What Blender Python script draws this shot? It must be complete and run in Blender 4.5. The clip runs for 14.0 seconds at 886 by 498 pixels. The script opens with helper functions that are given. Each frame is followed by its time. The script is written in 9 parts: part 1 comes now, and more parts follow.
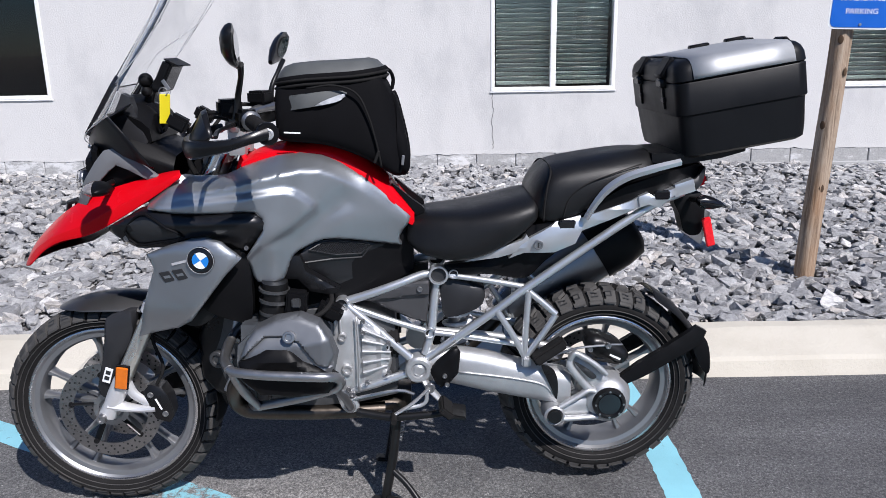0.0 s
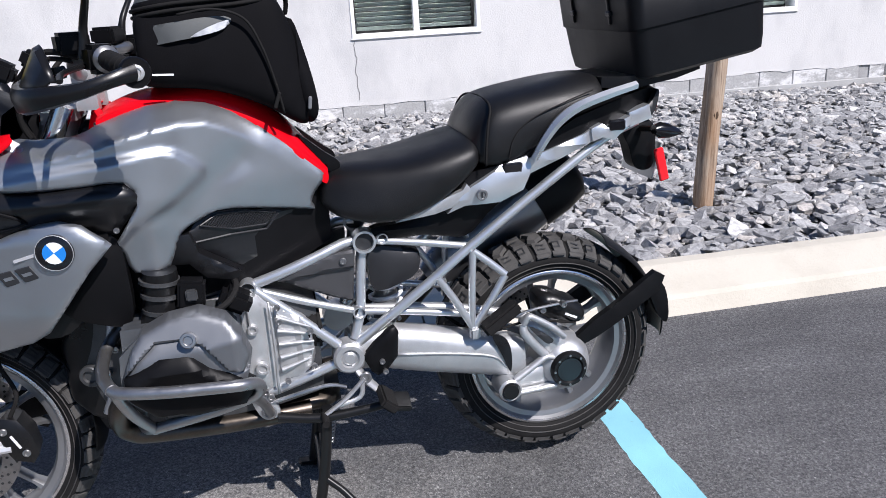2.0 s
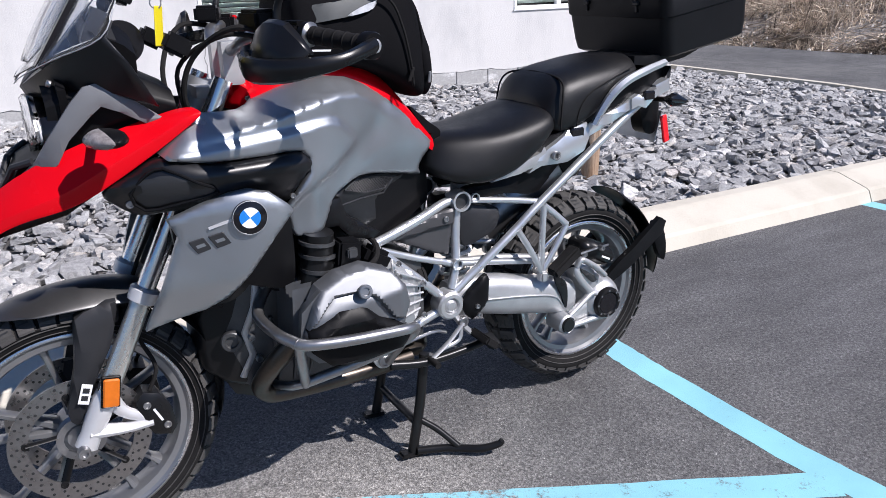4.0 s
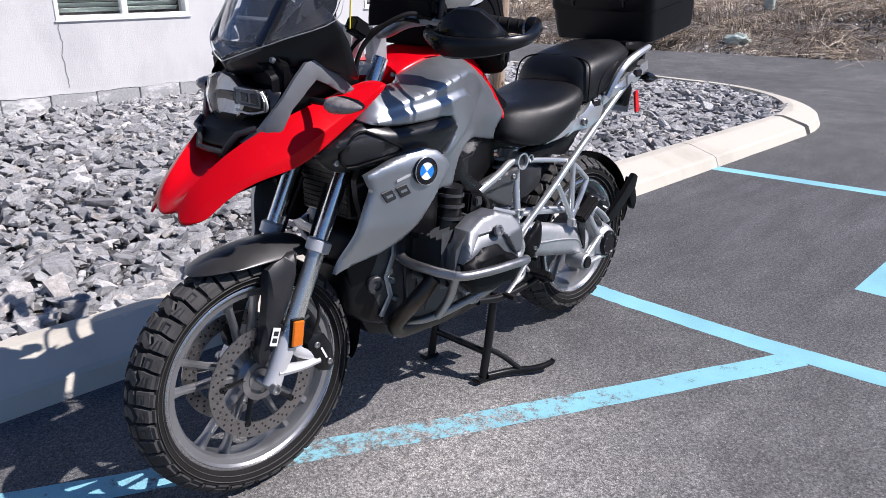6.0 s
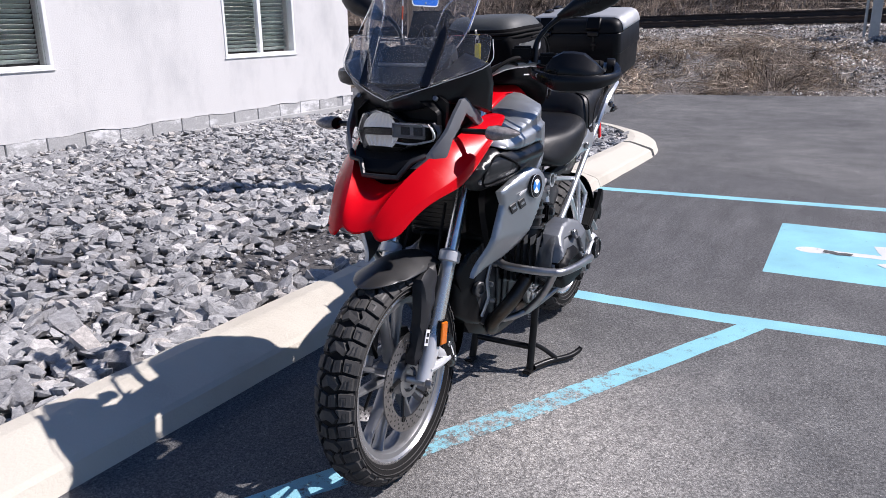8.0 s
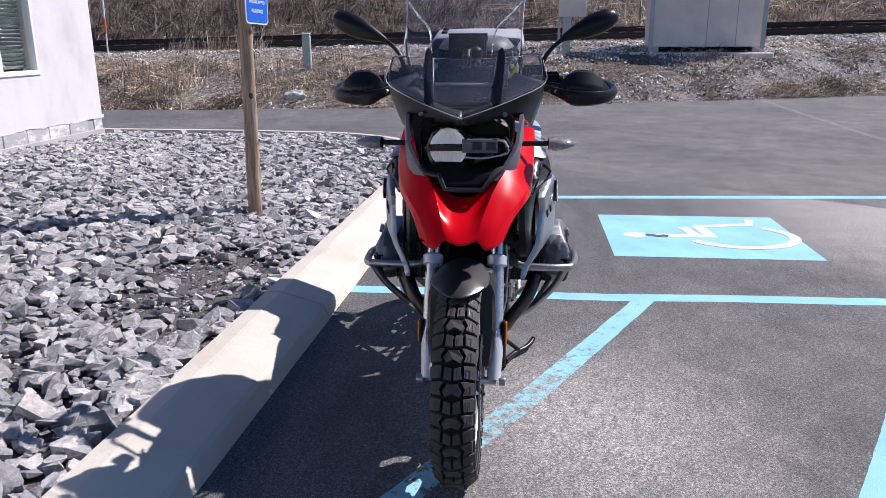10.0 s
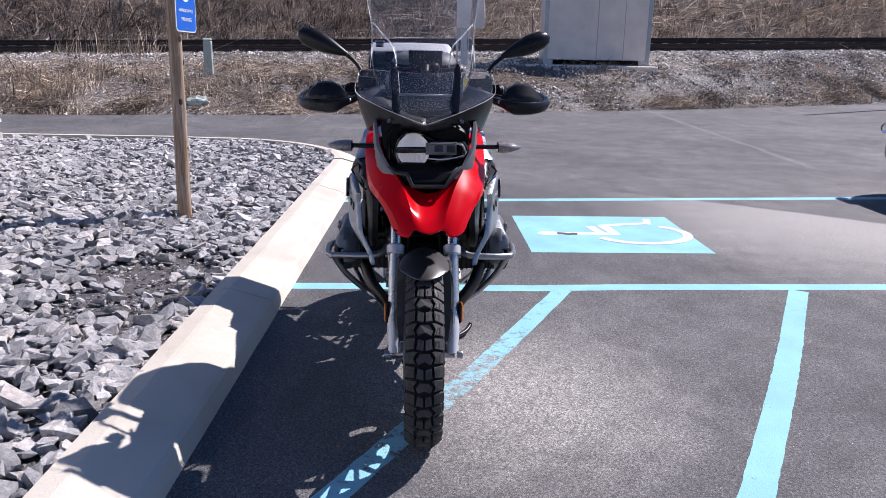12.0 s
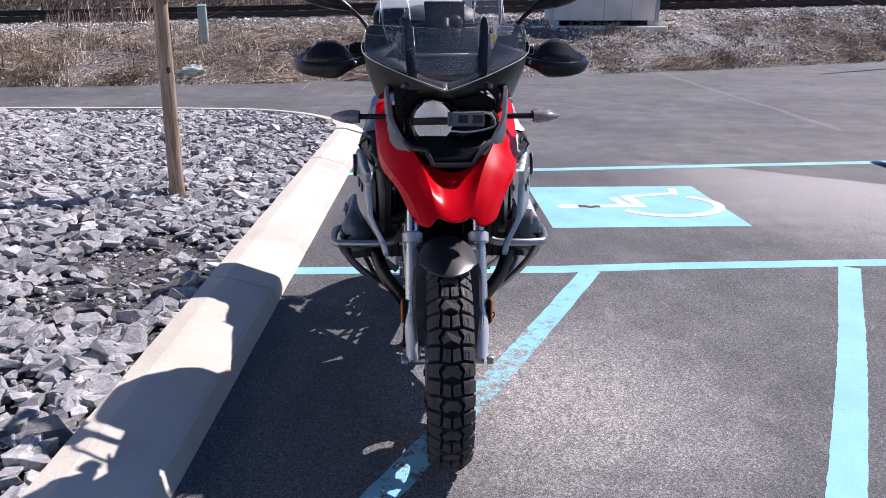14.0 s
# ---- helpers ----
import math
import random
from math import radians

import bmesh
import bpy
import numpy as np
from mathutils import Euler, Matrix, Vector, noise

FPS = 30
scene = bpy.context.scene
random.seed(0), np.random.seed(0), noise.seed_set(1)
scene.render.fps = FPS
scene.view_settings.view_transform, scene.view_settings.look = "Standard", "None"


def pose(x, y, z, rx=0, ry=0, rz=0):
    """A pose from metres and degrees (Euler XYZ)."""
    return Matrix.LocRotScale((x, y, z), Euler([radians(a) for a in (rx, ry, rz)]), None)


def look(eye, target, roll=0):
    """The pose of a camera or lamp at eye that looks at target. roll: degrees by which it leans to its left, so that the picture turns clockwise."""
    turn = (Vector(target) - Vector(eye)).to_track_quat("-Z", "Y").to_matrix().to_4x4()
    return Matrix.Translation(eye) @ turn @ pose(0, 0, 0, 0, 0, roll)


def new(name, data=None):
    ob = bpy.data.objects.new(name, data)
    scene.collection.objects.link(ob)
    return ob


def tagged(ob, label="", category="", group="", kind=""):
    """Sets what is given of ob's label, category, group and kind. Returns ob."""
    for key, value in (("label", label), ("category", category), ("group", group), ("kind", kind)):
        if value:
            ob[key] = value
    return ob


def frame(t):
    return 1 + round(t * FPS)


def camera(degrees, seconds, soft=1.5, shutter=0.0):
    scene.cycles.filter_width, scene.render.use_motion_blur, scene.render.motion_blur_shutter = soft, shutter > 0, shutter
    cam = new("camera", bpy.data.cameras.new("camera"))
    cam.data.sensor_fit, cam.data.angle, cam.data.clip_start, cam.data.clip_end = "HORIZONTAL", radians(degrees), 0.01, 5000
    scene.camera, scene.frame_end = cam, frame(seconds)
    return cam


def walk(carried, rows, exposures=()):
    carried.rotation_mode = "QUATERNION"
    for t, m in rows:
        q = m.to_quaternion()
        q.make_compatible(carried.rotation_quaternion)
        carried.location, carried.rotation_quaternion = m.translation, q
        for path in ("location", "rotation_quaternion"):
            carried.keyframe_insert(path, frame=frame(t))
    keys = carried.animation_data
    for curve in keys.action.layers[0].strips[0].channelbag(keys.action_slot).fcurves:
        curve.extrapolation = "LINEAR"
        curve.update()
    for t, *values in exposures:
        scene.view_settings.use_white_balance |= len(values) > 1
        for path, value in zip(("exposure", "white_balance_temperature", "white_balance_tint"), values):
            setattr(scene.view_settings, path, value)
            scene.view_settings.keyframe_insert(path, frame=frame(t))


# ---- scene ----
cam = camera(60.3, 14.0, 0.75)

PATH = [
    (0, (0.197, -2.224, 1.373), (0.259, -0.291, 0.863), -1.0),
    (0.5, (0.217, -2.12, 1.36), (0.301, -0.195, 0.821), -1.6),
    (1, (0.208, -2.005, 1.339), (0.363, -0.095, 0.768), -2.2),
    (1.5, (0.147, -1.868, 1.309), (0.416, 0.02, 0.704), -2.8),
    (2, (0.053, -1.84, 1.284), (0.469, 0.012, 0.653), -3.2),
    (2.5, (-0.107, -1.903, 1.275), (0.462, -0.1, 0.623), -3.3),
    (3, (-0.286, -1.921, 1.3), (0.424, -0.174, 0.634), -2.8),
    (3.5, (-0.539, -1.844, 1.3), (0.294, -0.156, 0.626), -1.9),
    (3.7, (-0.637, -1.825, 1.305), (0.239, -0.158, 0.632), -1.7),
    (5.8, (-1.602, -1.611, 1.315), (-0.282, -0.273, 0.631), -0.2),
    (6, (-1.687, -1.607, 1.313), (-0.328, -0.307, 0.634), -0.2),
    (6.5, (-1.907, -1.551, 1.32), (-0.459, -0.341, 0.654), -0.3),
    (7, (-2.091, -1.418, 1.323), (-0.566, -0.291, 0.687), -0.6),
    (7.5, (-2.28, -1.212, 1.326), (-0.677, -0.181, 0.721), -0.8),
    (8, (-2.495, -1.115, 1.331), (-0.809, -0.206, 0.757), -0.7),
    (8.5, (-2.677, -0.975, 1.349), (-0.901, -0.236, 0.803), -0.6),
    (10.8, (-3.062, 0.044, 1.358), (-1.138, 0.051, 0.812), 0.3),
    (11, (-3.121, 0.04, 1.36), (-1.196, 0.019, 0.817), 0.5),
    (11.5, (-3.236, 0.034, 1.383), (-1.31, -0.033, 0.848), 0.9),
    (12, (-3.253, 0.033, 1.386), (-1.324, -0.041, 0.864), 1.0),
    (12.5, (-3.201, 0.04, 1.383), (-1.271, -0.031, 0.863), 1.0),
    (13, (-3.122, 0.04, 1.376), (-1.197, -0.024, 0.837), 0.9),
    (13.5, (-2.963, 0.064, 1.362), (-1.048, 0.001, 0.791), 0.6),
    (14, (-2.848, 0.085, 1.343), (-0.943, 0.02, 0.738), -0.0),
]
walk(cam, [(t, look(eye, target, roll)) for t, eye, target, roll in PATH], [(0, 0.24, 5850, 15), (2.0, 0.42, 5880, 16), (3.5, 0.43, 5890, 17), (6.5, 0.41, 5950, 18), (8.5, 0.41, 5970, 19), (11, 0.53, 5930, 23), (14, 0.53, 5930, 23)])

# ---- light ----
SUN = Vector((0.5, -0.82, 1.0)).normalized()
world = bpy.data.worlds.new("sky")
scene.world = world
world.use_nodes = True
wn = world.node_tree.nodes
sky = wn.new("ShaderNodeTexSky")
sky.sky_type = "NISHITA"
sky.sun_disc = False
sky.dust_density, sky.ozone_density = 0.1, 7.0
sky.sun_elevation = math.asin(SUN.z)
sky.sun_rotation = math.atan2(SUN.x, SUN.y)
world.node_tree.links.new(sky.outputs[0], wn["Background"].inputs[0])
wn["Background"].inputs[1].default_value = 0.061
sun = new("sun", bpy.data.lights.new("sun", "SUN"))
sun.data.energy, sun.data.angle, sun.data.color = 4.9, radians(0.5), (1.0, 0.925, 0.815)
sun.matrix_world = look(SUN * 30, (0, 0, 0))


# ---- materials ----
def nodes_of(name):
    m = bpy.data.materials.new(name)
    m.use_nodes = True
    nt = m.node_tree
    return m, nt, nt.nodes, nt.nodes["Principled BSDF"]


def add(nt, kind, **inputs):
    n = nt.nodes.new(kind)
    for k, v in inputs.items():
        key = k.replace("_", " ")
        n.inputs[key].default_value = v
    return n


def ramp(nt, src, stops):
    r = nt.nodes.new("ShaderNodeValToRGB")
    while len(r.color_ramp.elements) < len(stops):
        r.color_ramp.elements.new(0.5)
    for e, (p, c) in zip(r.color_ramp.elements, stops):
        e.position, e.color = p, (*c, 1) if len(c) == 3 else c
    nt.links.new(src, r.inputs[0])
    return r


def mix(nt, fac, a, b):
    m = nt.nodes.new("ShaderNodeMix")
    m.data_type = "RGBA"
    for sock, v in ((m.inputs[0], fac), (m.inputs[6], a), (m.inputs[7], b)):
        if isinstance(v, (float, int)):
            sock.default_value = v
        elif isinstance(v, tuple):
            sock.default_value = (*v, 1)
        else:
            nt.links.new(v, sock)
    return m.outputs[2]


def coords(nt, scale=(1, 1, 1), world_space=True):
    g = nt.nodes.new("ShaderNodeNewGeometry")
    mp = nt.nodes.new("ShaderNodeMapping")
    mp.inputs["Scale"].default_value = scale
    nt.links.new(g.outputs["Position"], mp.inputs[0])
    return mp.outputs[0]


def noise_tex(nt, co, scale, detail=4.0, rough=0.55):
    n = add(nt, "ShaderNodeTexNoise", Scale=scale, Detail=detail, Roughness=rough)
    nt.links.new(co, n.inputs["Vector"])
    return n


def bump(nt, height, bsdf, strength=0.2, distance=0.01):
    b = add(nt, "ShaderNodeBump", Strength=strength, Distance=distance)
    nt.links.new(height, b.inputs["Height"])
    nt.links.new(b.outputs[0], bsdf.inputs["Normal"])
    return b


def surface(name, colour, rough=0.5, metal=0.0, vary=0.12, scale=9.0, fine=160.0, relief=0.1, depth=0.002, coat=0.0, spec=0.5):
    """A procedural surface with broad and fine variation, in gloss as well as in colour."""
    m, nt, nd, b = nodes_of(name)
    co = coords(nt)
    broad, grain = noise_tex(nt, co, scale), noise_tex(nt, co, fine, 3.0)
    lo = tuple(max(0.0, c * (1 - vary)) for c in colour)
    hi = tuple(min(1.0, c * (1 + vary)) for c in colour)
    c1 = ramp(nt, broad.outputs[0], [(0.3, lo), (0.7, hi)]).outputs[0]
    c2 = mix(nt, 0.25, c1, ramp(nt, grain.outputs[0], [(0.3, lo), (0.7, hi)]).outputs[0])
    nt.links.new(c2, b.inputs["Base Color"])
    r = ramp(nt, broad.outputs[0], [(0.3, (max(0, rough - 0.07),) * 3), (0.75, (min(1, rough + 0.07),) * 3)])
    nt.links.new(r.outputs[0], b.inputs["Roughness"])
    b.inputs["Metallic"].default_value = metal
    b.inputs["Coat Weight"].default_value = coat
    b.inputs["Coat Roughness"].default_value = 0.05
    b.inputs["Specular IOR Level"].default_value = spec
    if relief:
        bump(nt, grain.outputs[0], b, relief, depth)
    return m


def near(nt, co, centre, wobble, size, stops):
    """A ragged patch round a centre."""
    d = nt.nodes.new("ShaderNodeVectorMath")
    d.operation = "DISTANCE"
    nt.links.new(co, d.inputs[0])
    d.inputs[1].default_value = centre
    a = nt.nodes.new("ShaderNodeMath")
    nt.links.new(d.outputs["Value"], a.inputs[0])
    nt.links.new(wobble, a.inputs[1])
    m = nt.nodes.new("ShaderNodeMath")
    m.operation = "MULTIPLY"
    m.inputs[1].default_value = 1 / size
    nt.links.new(a.outputs[0], m.inputs[0])
    return ramp(nt, m.outputs[0], stops).outputs[0]


def scaled(nt, a, b):
    """Two colours multiplied."""
    m = nt.nodes.new("ShaderNodeMix")
    m.data_type, m.blend_type = "RGBA", "MULTIPLY"
    m.inputs[0].default_value = 1.0
    nt.links.new(a, m.inputs[6])
    nt.links.new(b, m.inputs[7])
    return m.outputs[2]


def asphalt_nodes(nt):
    """Worn asphalt: fine dark binder with scattered pale chippings, blotches, scuffs and dried dirt near the stand."""
    co = coords(nt)
    big, mid = noise_tex(nt, co, 0.55, 5.0), noise_tex(nt, co, 3.2, 7.0, 0.68)
    vor = add(nt, "ShaderNodeTexVoronoi", Scale=260.0)
    nt.links.new(co, vor.inputs["Vector"])
    speck = ramp(nt, vor.outputs["Color"], [(0.08, (0.055, 0.055, 0.057)), (0.45, (0.105, 0.105, 0.106)), (0.8, (0.16, 0.16, 0.158)), (0.93, (0.23, 0.228, 0.222)), (0.99, (0.42, 0.415, 0.4))])
    grain = noise_tex(nt, co, 85.0, 3.0, 0.7)
    tone = ramp(nt, big.outputs[0], [(0.32, (0.72, 0.72, 0.74)), (0.55, (1.02, 1.02, 1.015)), (0.72, (1.3, 1.29, 1.27))])
    blot = ramp(nt, mid.outputs[0], [(0.3, (0.7,) * 3), (0.5, (1.0,) * 3), (0.7, (1.38, 1.38, 1.36))])
    col = scaled(nt, scaled(nt, speck.outputs[0], tone.outputs[0]), blot.outputs[0])
    scuff = noise_tex(nt, coords(nt, (1.0, 2.6, 1.0)), 13.0, 9.0, 0.78)
    dust = ramp(nt, scuff.outputs[0], [(0.56, (0.0,) * 3), (0.7, (0.42,) * 3)])
    col = mix(nt, dust.outputs[0], col, (0.3, 0.295, 0.285))
    wob = nt.nodes.new("ShaderNodeMath")
    wob.operation = "MULTIPLY_ADD"
    wob.inputs[1].default_value, wob.inputs[2].default_value = 1.0, -0.5
    nt.links.new(noise_tex(nt, co, 6.0, 6.0, 0.65).outputs[0], wob.inputs[0])
    # rough dusty ground round the stand and the worn hatch line
    grit = scaled(nt, ramp(nt, vor.outputs["Color"], [(0.1, (0.15, 0.145, 0.137)), (0.5, (0.33, 0.318, 0.3)), (0.95, (0.62, 0.6, 0.57))]).outputs[0], ramp(nt, noise_tex(nt, co, 24.0, 6.0, 0.7).outputs[0], [(0.35, (0.62,) * 3), (0.65, (1.35, 1.34, 1.32))]).outputs[0])
    col = mix(nt, near(nt, co, (-0.4, -0.4, 0), wob.outputs[0], 1.3, [(0.1, (0.85,) * 3), (0.3, (0.55,) * 3), (0.65, (0.0,) * 3)]), col, grit)
    # pale dusty sweep with a sharp curved edge towards the lane
    off = nt.nodes.new("ShaderNodeVectorMath")
    off.operation = "DISTANCE"
    nt.links.new(co, off.inputs[0])
    off.inputs[1].default_value = (-9.6, 6.0, 0)
    ragged = nt.nodes.new("ShaderNodeMath")
    ragged.operation = "MULTIPLY_ADD"
    ragged.inputs[1].default_value = 0.1
    nt.links.new(wob.outputs[0], ragged.inputs[0])
    nt.links.new(off.outputs["Value"], ragged.inputs[2])
    inside = nt.nodes.new("ShaderNodeMapRange")
    inside.inputs[1].default_value, inside.inputs[2].default_value, inside.inputs[3].default_value, inside.inputs[4].default_value = 15.78, 15.84, 1.0, 0.1
    nt.links.new(ragged.outputs[0], inside.inputs[0])
    pale = nt.nodes.new("ShaderNodeMath")
    pale.operation = "MULTIPLY"
    nt.links.new(inside.outputs[0], pale.inputs[0])
    nt.links.new(near(nt, co, (2.9, -3.9, 0), wob.outputs[0], 3.4, [(0.2, (0.85,) * 3), (0.4, (0.6,) * 3), (0.72, (0.0,) * 3)]), pale.inputs[1])
    col = mix(nt, pale.outputs[0], col, (0.4, 0.385, 0.36))
    sealed = ramp(nt, vor.outputs["Color"], [(0.1, (0.045, 0.045, 0.049)), (0.5, (0.083, 0.083, 0.088)), (0.93, (0.14, 0.139, 0.14)), (0.99, (0.26, 0.258, 0.255))]).outputs[0]
    sealed = scaled(nt, sealed, ramp(nt, noise_tex(nt, coords(nt, (0.6, 3.0, 1.0)), 2.2, 6.0, 0.6).outputs[0], [(0.35, (0.8,) * 3), (0.68, (1.35,) * 3)]).outputs[0])
    col = mix(nt, near(nt, co, (2.7, -0.1, 0), wob.outputs[0], 2.6, [(0.35, (0.85,) * 3), (0.85, (0.0,) * 3)]), col, sealed)
    col = mix(nt, near(nt, co, (-0.5, 0.75, 0), wob.outputs[0], 1.5, [(0.25, (0.7,) * 3), (0.7, (0.0,) * 3)]), col, sealed)
    col = scaled(nt, col, ramp(nt, grain.outputs[0], [(0.34, (0.58,) * 3), (0.5, (1.0,) * 3), (0.64, (1.36,) * 3)]).outputs[0])
    return col, vor, co


def make_asphalt():
    m, nt, nd, b = nodes_of("asphalt")
    col, vor, co = asphalt_nodes(nt)
    nt.links.new(col, b.inputs["Base Color"])
    b.inputs["Roughness"].default_value = 0.85
    bump(nt, vor.outputs["Distance"], b, 0.5, 0.005)
    return m


def make_paint(name, colour, wear_lo, wear_hi, spot=None):
    """Road paint, worn through to the asphalt in patches."""
    m, nt, nd, b = nodes_of(name)
    col, vor, co = asphalt_nodes(nt)
    n = noise_tex(nt, co, 17.0, 9.0, 0.85)
    tint = ramp(nt, noise_tex(nt, co, 3.0).outputs[0], [(0.3, tuple(c * 0.78 for c in colour)), (0.7, colour)])
    mask = n.outputs[0]
    if spot:
        d = nt.nodes.new("ShaderNodeVectorMath")
        d.operation = "DISTANCE"
        nt.links.new(co, d.inputs[0])
        d.inputs[1].default_value = spot
        thin = ramp(nt, d.outputs["Value"], [(0.15, (0.115,) * 3), (0.95, (0.0,) * 3)])
        a = nt.nodes.new("ShaderNodeMath")
        nt.links.new(mask, a.inputs[0])
        nt.links.new(thin.outputs[0], a.inputs[1])
        mask = a.outputs[0]
    wear = ramp(nt, mask, [(wear_lo, (0.0,) * 3), (wear_hi, (1.0,) * 3)])
    nt.links.new(mix(nt, wear.outputs[0], tint.outputs[0], col), b.inputs["Base Color"])
    b.inputs["Roughness"].default_value = 0.75
    bump(nt, vor.outputs["Distance"], b, 0.35, 0.003)
    return m


def make_stone(name):
    m, nt, nd, b = nodes_of(name)
    co = coords(nt)
    g = nt.nodes.new("ShaderNodeNewGeometry")
    o = nt.nodes.new("ShaderNodeObjectInfo")
    s = nt.nodes.new("ShaderNodeMath")
    nt.links.new(g.outputs["Random Per Island"], s.inputs[0])
    nt.links.new(o.outputs["Random"], s.inputs[1])
    f = nt.nodes.new("ShaderNodeMath")
    f.operation = "FRACT"
    nt.links.new(s.outputs[0], f.inputs[0])
    base = ramp(nt, f.outputs[0], [(0.0, (0.21, 0.21, 0.215)), (0.4, (0.32, 0.32, 0.325)), (0.75, (0.42, 0.42, 0.42)), (0.9, (0.46, 0.43, 0.4)), (1.0, (0.62, 0.61, 0.6))])
    streak = noise_tex(nt, co, 38.0, 7.0, 0.7)
    t = ramp(nt, streak.outputs[0], [(0.32, (0.68,) * 3), (0.5, (1.0,) * 3), (0.66, (1.35,) * 3)])
    mm = nt.nodes.new("ShaderNodeMix")
    mm.data_type, mm.blend_type = "RGBA", "MULTIPLY"
    mm.inputs[0].default_value = 1.0
    nt.links.new(base.outputs[0], mm.inputs[6])
    nt.links.new(t.outputs[0], mm.inputs[7])
    nt.links.new(mm.outputs[2], b.inputs["Base Color"])
    b.inputs["Roughness"].default_value = 0.72
    bump(nt, streak.outputs[0], b, 0.9, 0.016)
    return m


def make_wood():
    m, nt, nd, b = nodes_of("weathered_wood")
    co = coords(nt, (30, 30, 1.6))
    w = noise_tex(nt, co, 2.2, 7.0, 0.7)
    c = ramp(nt, w.outputs[0], [(0.28, (0.07, 0.048, 0.032)), (0.43, (0.25, 0.185, 0.13)), (0.58, (0.4, 0.315, 0.235)), (0.78, (0.5, 0.43, 0.34))])
    big = noise_tex(nt, coords(nt, (3, 3, 1.5)), 2.0)
    g = ramp(nt, big.outputs[0], [(0.45, (0.0,) * 3), (0.75, (0.5,) * 3)])
    nt.links.new(mix(nt, g.outputs[0], c.outputs[0], (0.36, 0.17, 0.055)), b.inputs["Base Color"])
    b.inputs["Roughness"].default_value = 0.85
    bump(nt, w.outputs[0], b, 0.8, 0.006)
    return m


def make_wall(name, base, stain, rough=0.9):
    m, nt, nd, b = nodes_of(name)
    co = coords(nt)
    big = noise_tex(nt, coords(nt, (1.3, 1.3, 0.7)), 1.6, 8.0, 0.62)
    fine = noise_tex(nt, co, 70.0, 6.0, 0.65)
    c = ramp(nt, big.outputs[0], [(0.3, stain), (0.52, base), (0.8, tuple(min(1, x * 1.05) for x in base))])
    nt.links.new(c.outputs[0], b.inputs["Base Color"])
    b.inputs["Roughness"].default_value = rough
    bump(nt, fine.outputs[0], b, 0.45, 0.006)
    return m


def make_block():
    """Grey concrete block with wall paint brushed and flaking over it."""
    m, nt, nd, b = nodes_of("foundation_block")
    co = coords(nt)
    fine = noise_tex(nt, co, 60.0, 6.0, 0.7)
    o = nt.nodes.new("ShaderNodeObjectInfo")
    grey = ramp(nt, fine.outputs[0], [(0.3, (0.3, 0.3, 0.3)), (0.7, (0.46, 0.46, 0.455))])
    n = noise_tex(nt, coords(nt, (1.6, 1.6, 3.5)), 2.6, 8.0, 0.75)
    a = nt.nodes.new("ShaderNodeMath")
    a.operation = "MULTIPLY_ADD"
    a.inputs[1].default_value = 0.13
    nt.links.new(o.outputs["Random"], a.inputs[0])
    nt.links.new(n.outputs[0], a.inputs[2])
    k = ramp(nt, a.outputs[0], [(0.56, (0.0,) * 3), (0.66, (1.0,) * 3)])
    nt.links.new(mix(nt, k.outputs[0], grey.outputs[0], (0.66, 0.66, 0.66)), b.inputs["Base Color"])
    b.inputs["Roughness"].default_value = 0.95
    bump(nt, fine.outputs[0], b, 0.5, 0.006)
    return m


def make_straw(name, stops):
    m, nt, nd, b = nodes_of(name)
    g = nt.nodes.new("ShaderNodeNewGeometry")
    r = ramp(nt, g.outputs["Random Per Island"], stops)
    n = noise_tex(nt, coords(nt), 1.2)
    d = ramp(nt, n.outputs[0], [(0.35, (0.6, 0.57, 0.54)), (0.65, (1.45, 1.42, 1.38))])
    mm = nt.nodes.new("ShaderNodeMix")
    mm.data_type, mm.blend_type = "RGBA", "MULTIPLY"
    mm.inputs[0].default_value = 1.0
    nt.links.new(r.outputs[0], mm.inputs[6])
    nt.links.new(d.outputs[0], mm.inputs[7])
    nt.links.new(mm.outputs[2], b.inputs["Base Color"])
    b.inputs["Roughness"].default_value = 0.9
    return m


def make_soil():
    m, nt, nd, b = nodes_of("bank_soil")
    co = coords(nt)
    a, f = noise_tex(nt, co, 0.5, 6.0), noise_tex(nt, co, 9.0, 9.0, 0.85)
    c1 = ramp(nt, f.outputs[0], [(0.3, (0.03, 0.023, 0.018)), (0.52, (0.12, 0.092, 0.07)), (0.75, (0.36, 0.29, 0.23))])
    c2 = ramp(nt, f.outputs[0], [(0.34, (0.07, 0.068, 0.066)), (0.5, (0.33, 0.32, 0.31)), (0.68, (0.7, 0.68, 0.66))])
    k = ramp(nt, a.outputs[0], [(0.42, (0.0,) * 3), (0.6, (1.0,) * 3)])
    xyz = nt.nodes.new("ShaderNodeSeparateXYZ")
    nt.links.new(co, xyz.inputs[0])
    bed = nt.nodes.new("ShaderNodeMapRange")
    bed.inputs[1].default_value, bed.inputs[2].default_value, bed.inputs[3].default_value, bed.inputs[4].default_value = 26.3, 27.3, 0.75, 0.0
    nt.links.new(xyz.outputs[0], bed.inputs[0])
    m2 = nt.nodes.new("ShaderNodeMath")
    m2.operation = "MULTIPLY"
    nt.links.new(k.outputs[0], m2.inputs[0])
    nt.links.new(bed.outputs[0], m2.inputs[1])
    nt.links.new(mix(nt, m2.outputs[0], c1.outputs[0], c2.outputs[0]), b.inputs["Base Color"])
    b.inputs["Roughness"].default_value = 0.95
    bump(nt, f.outputs[0], b, 1.0, 0.08)
    return m


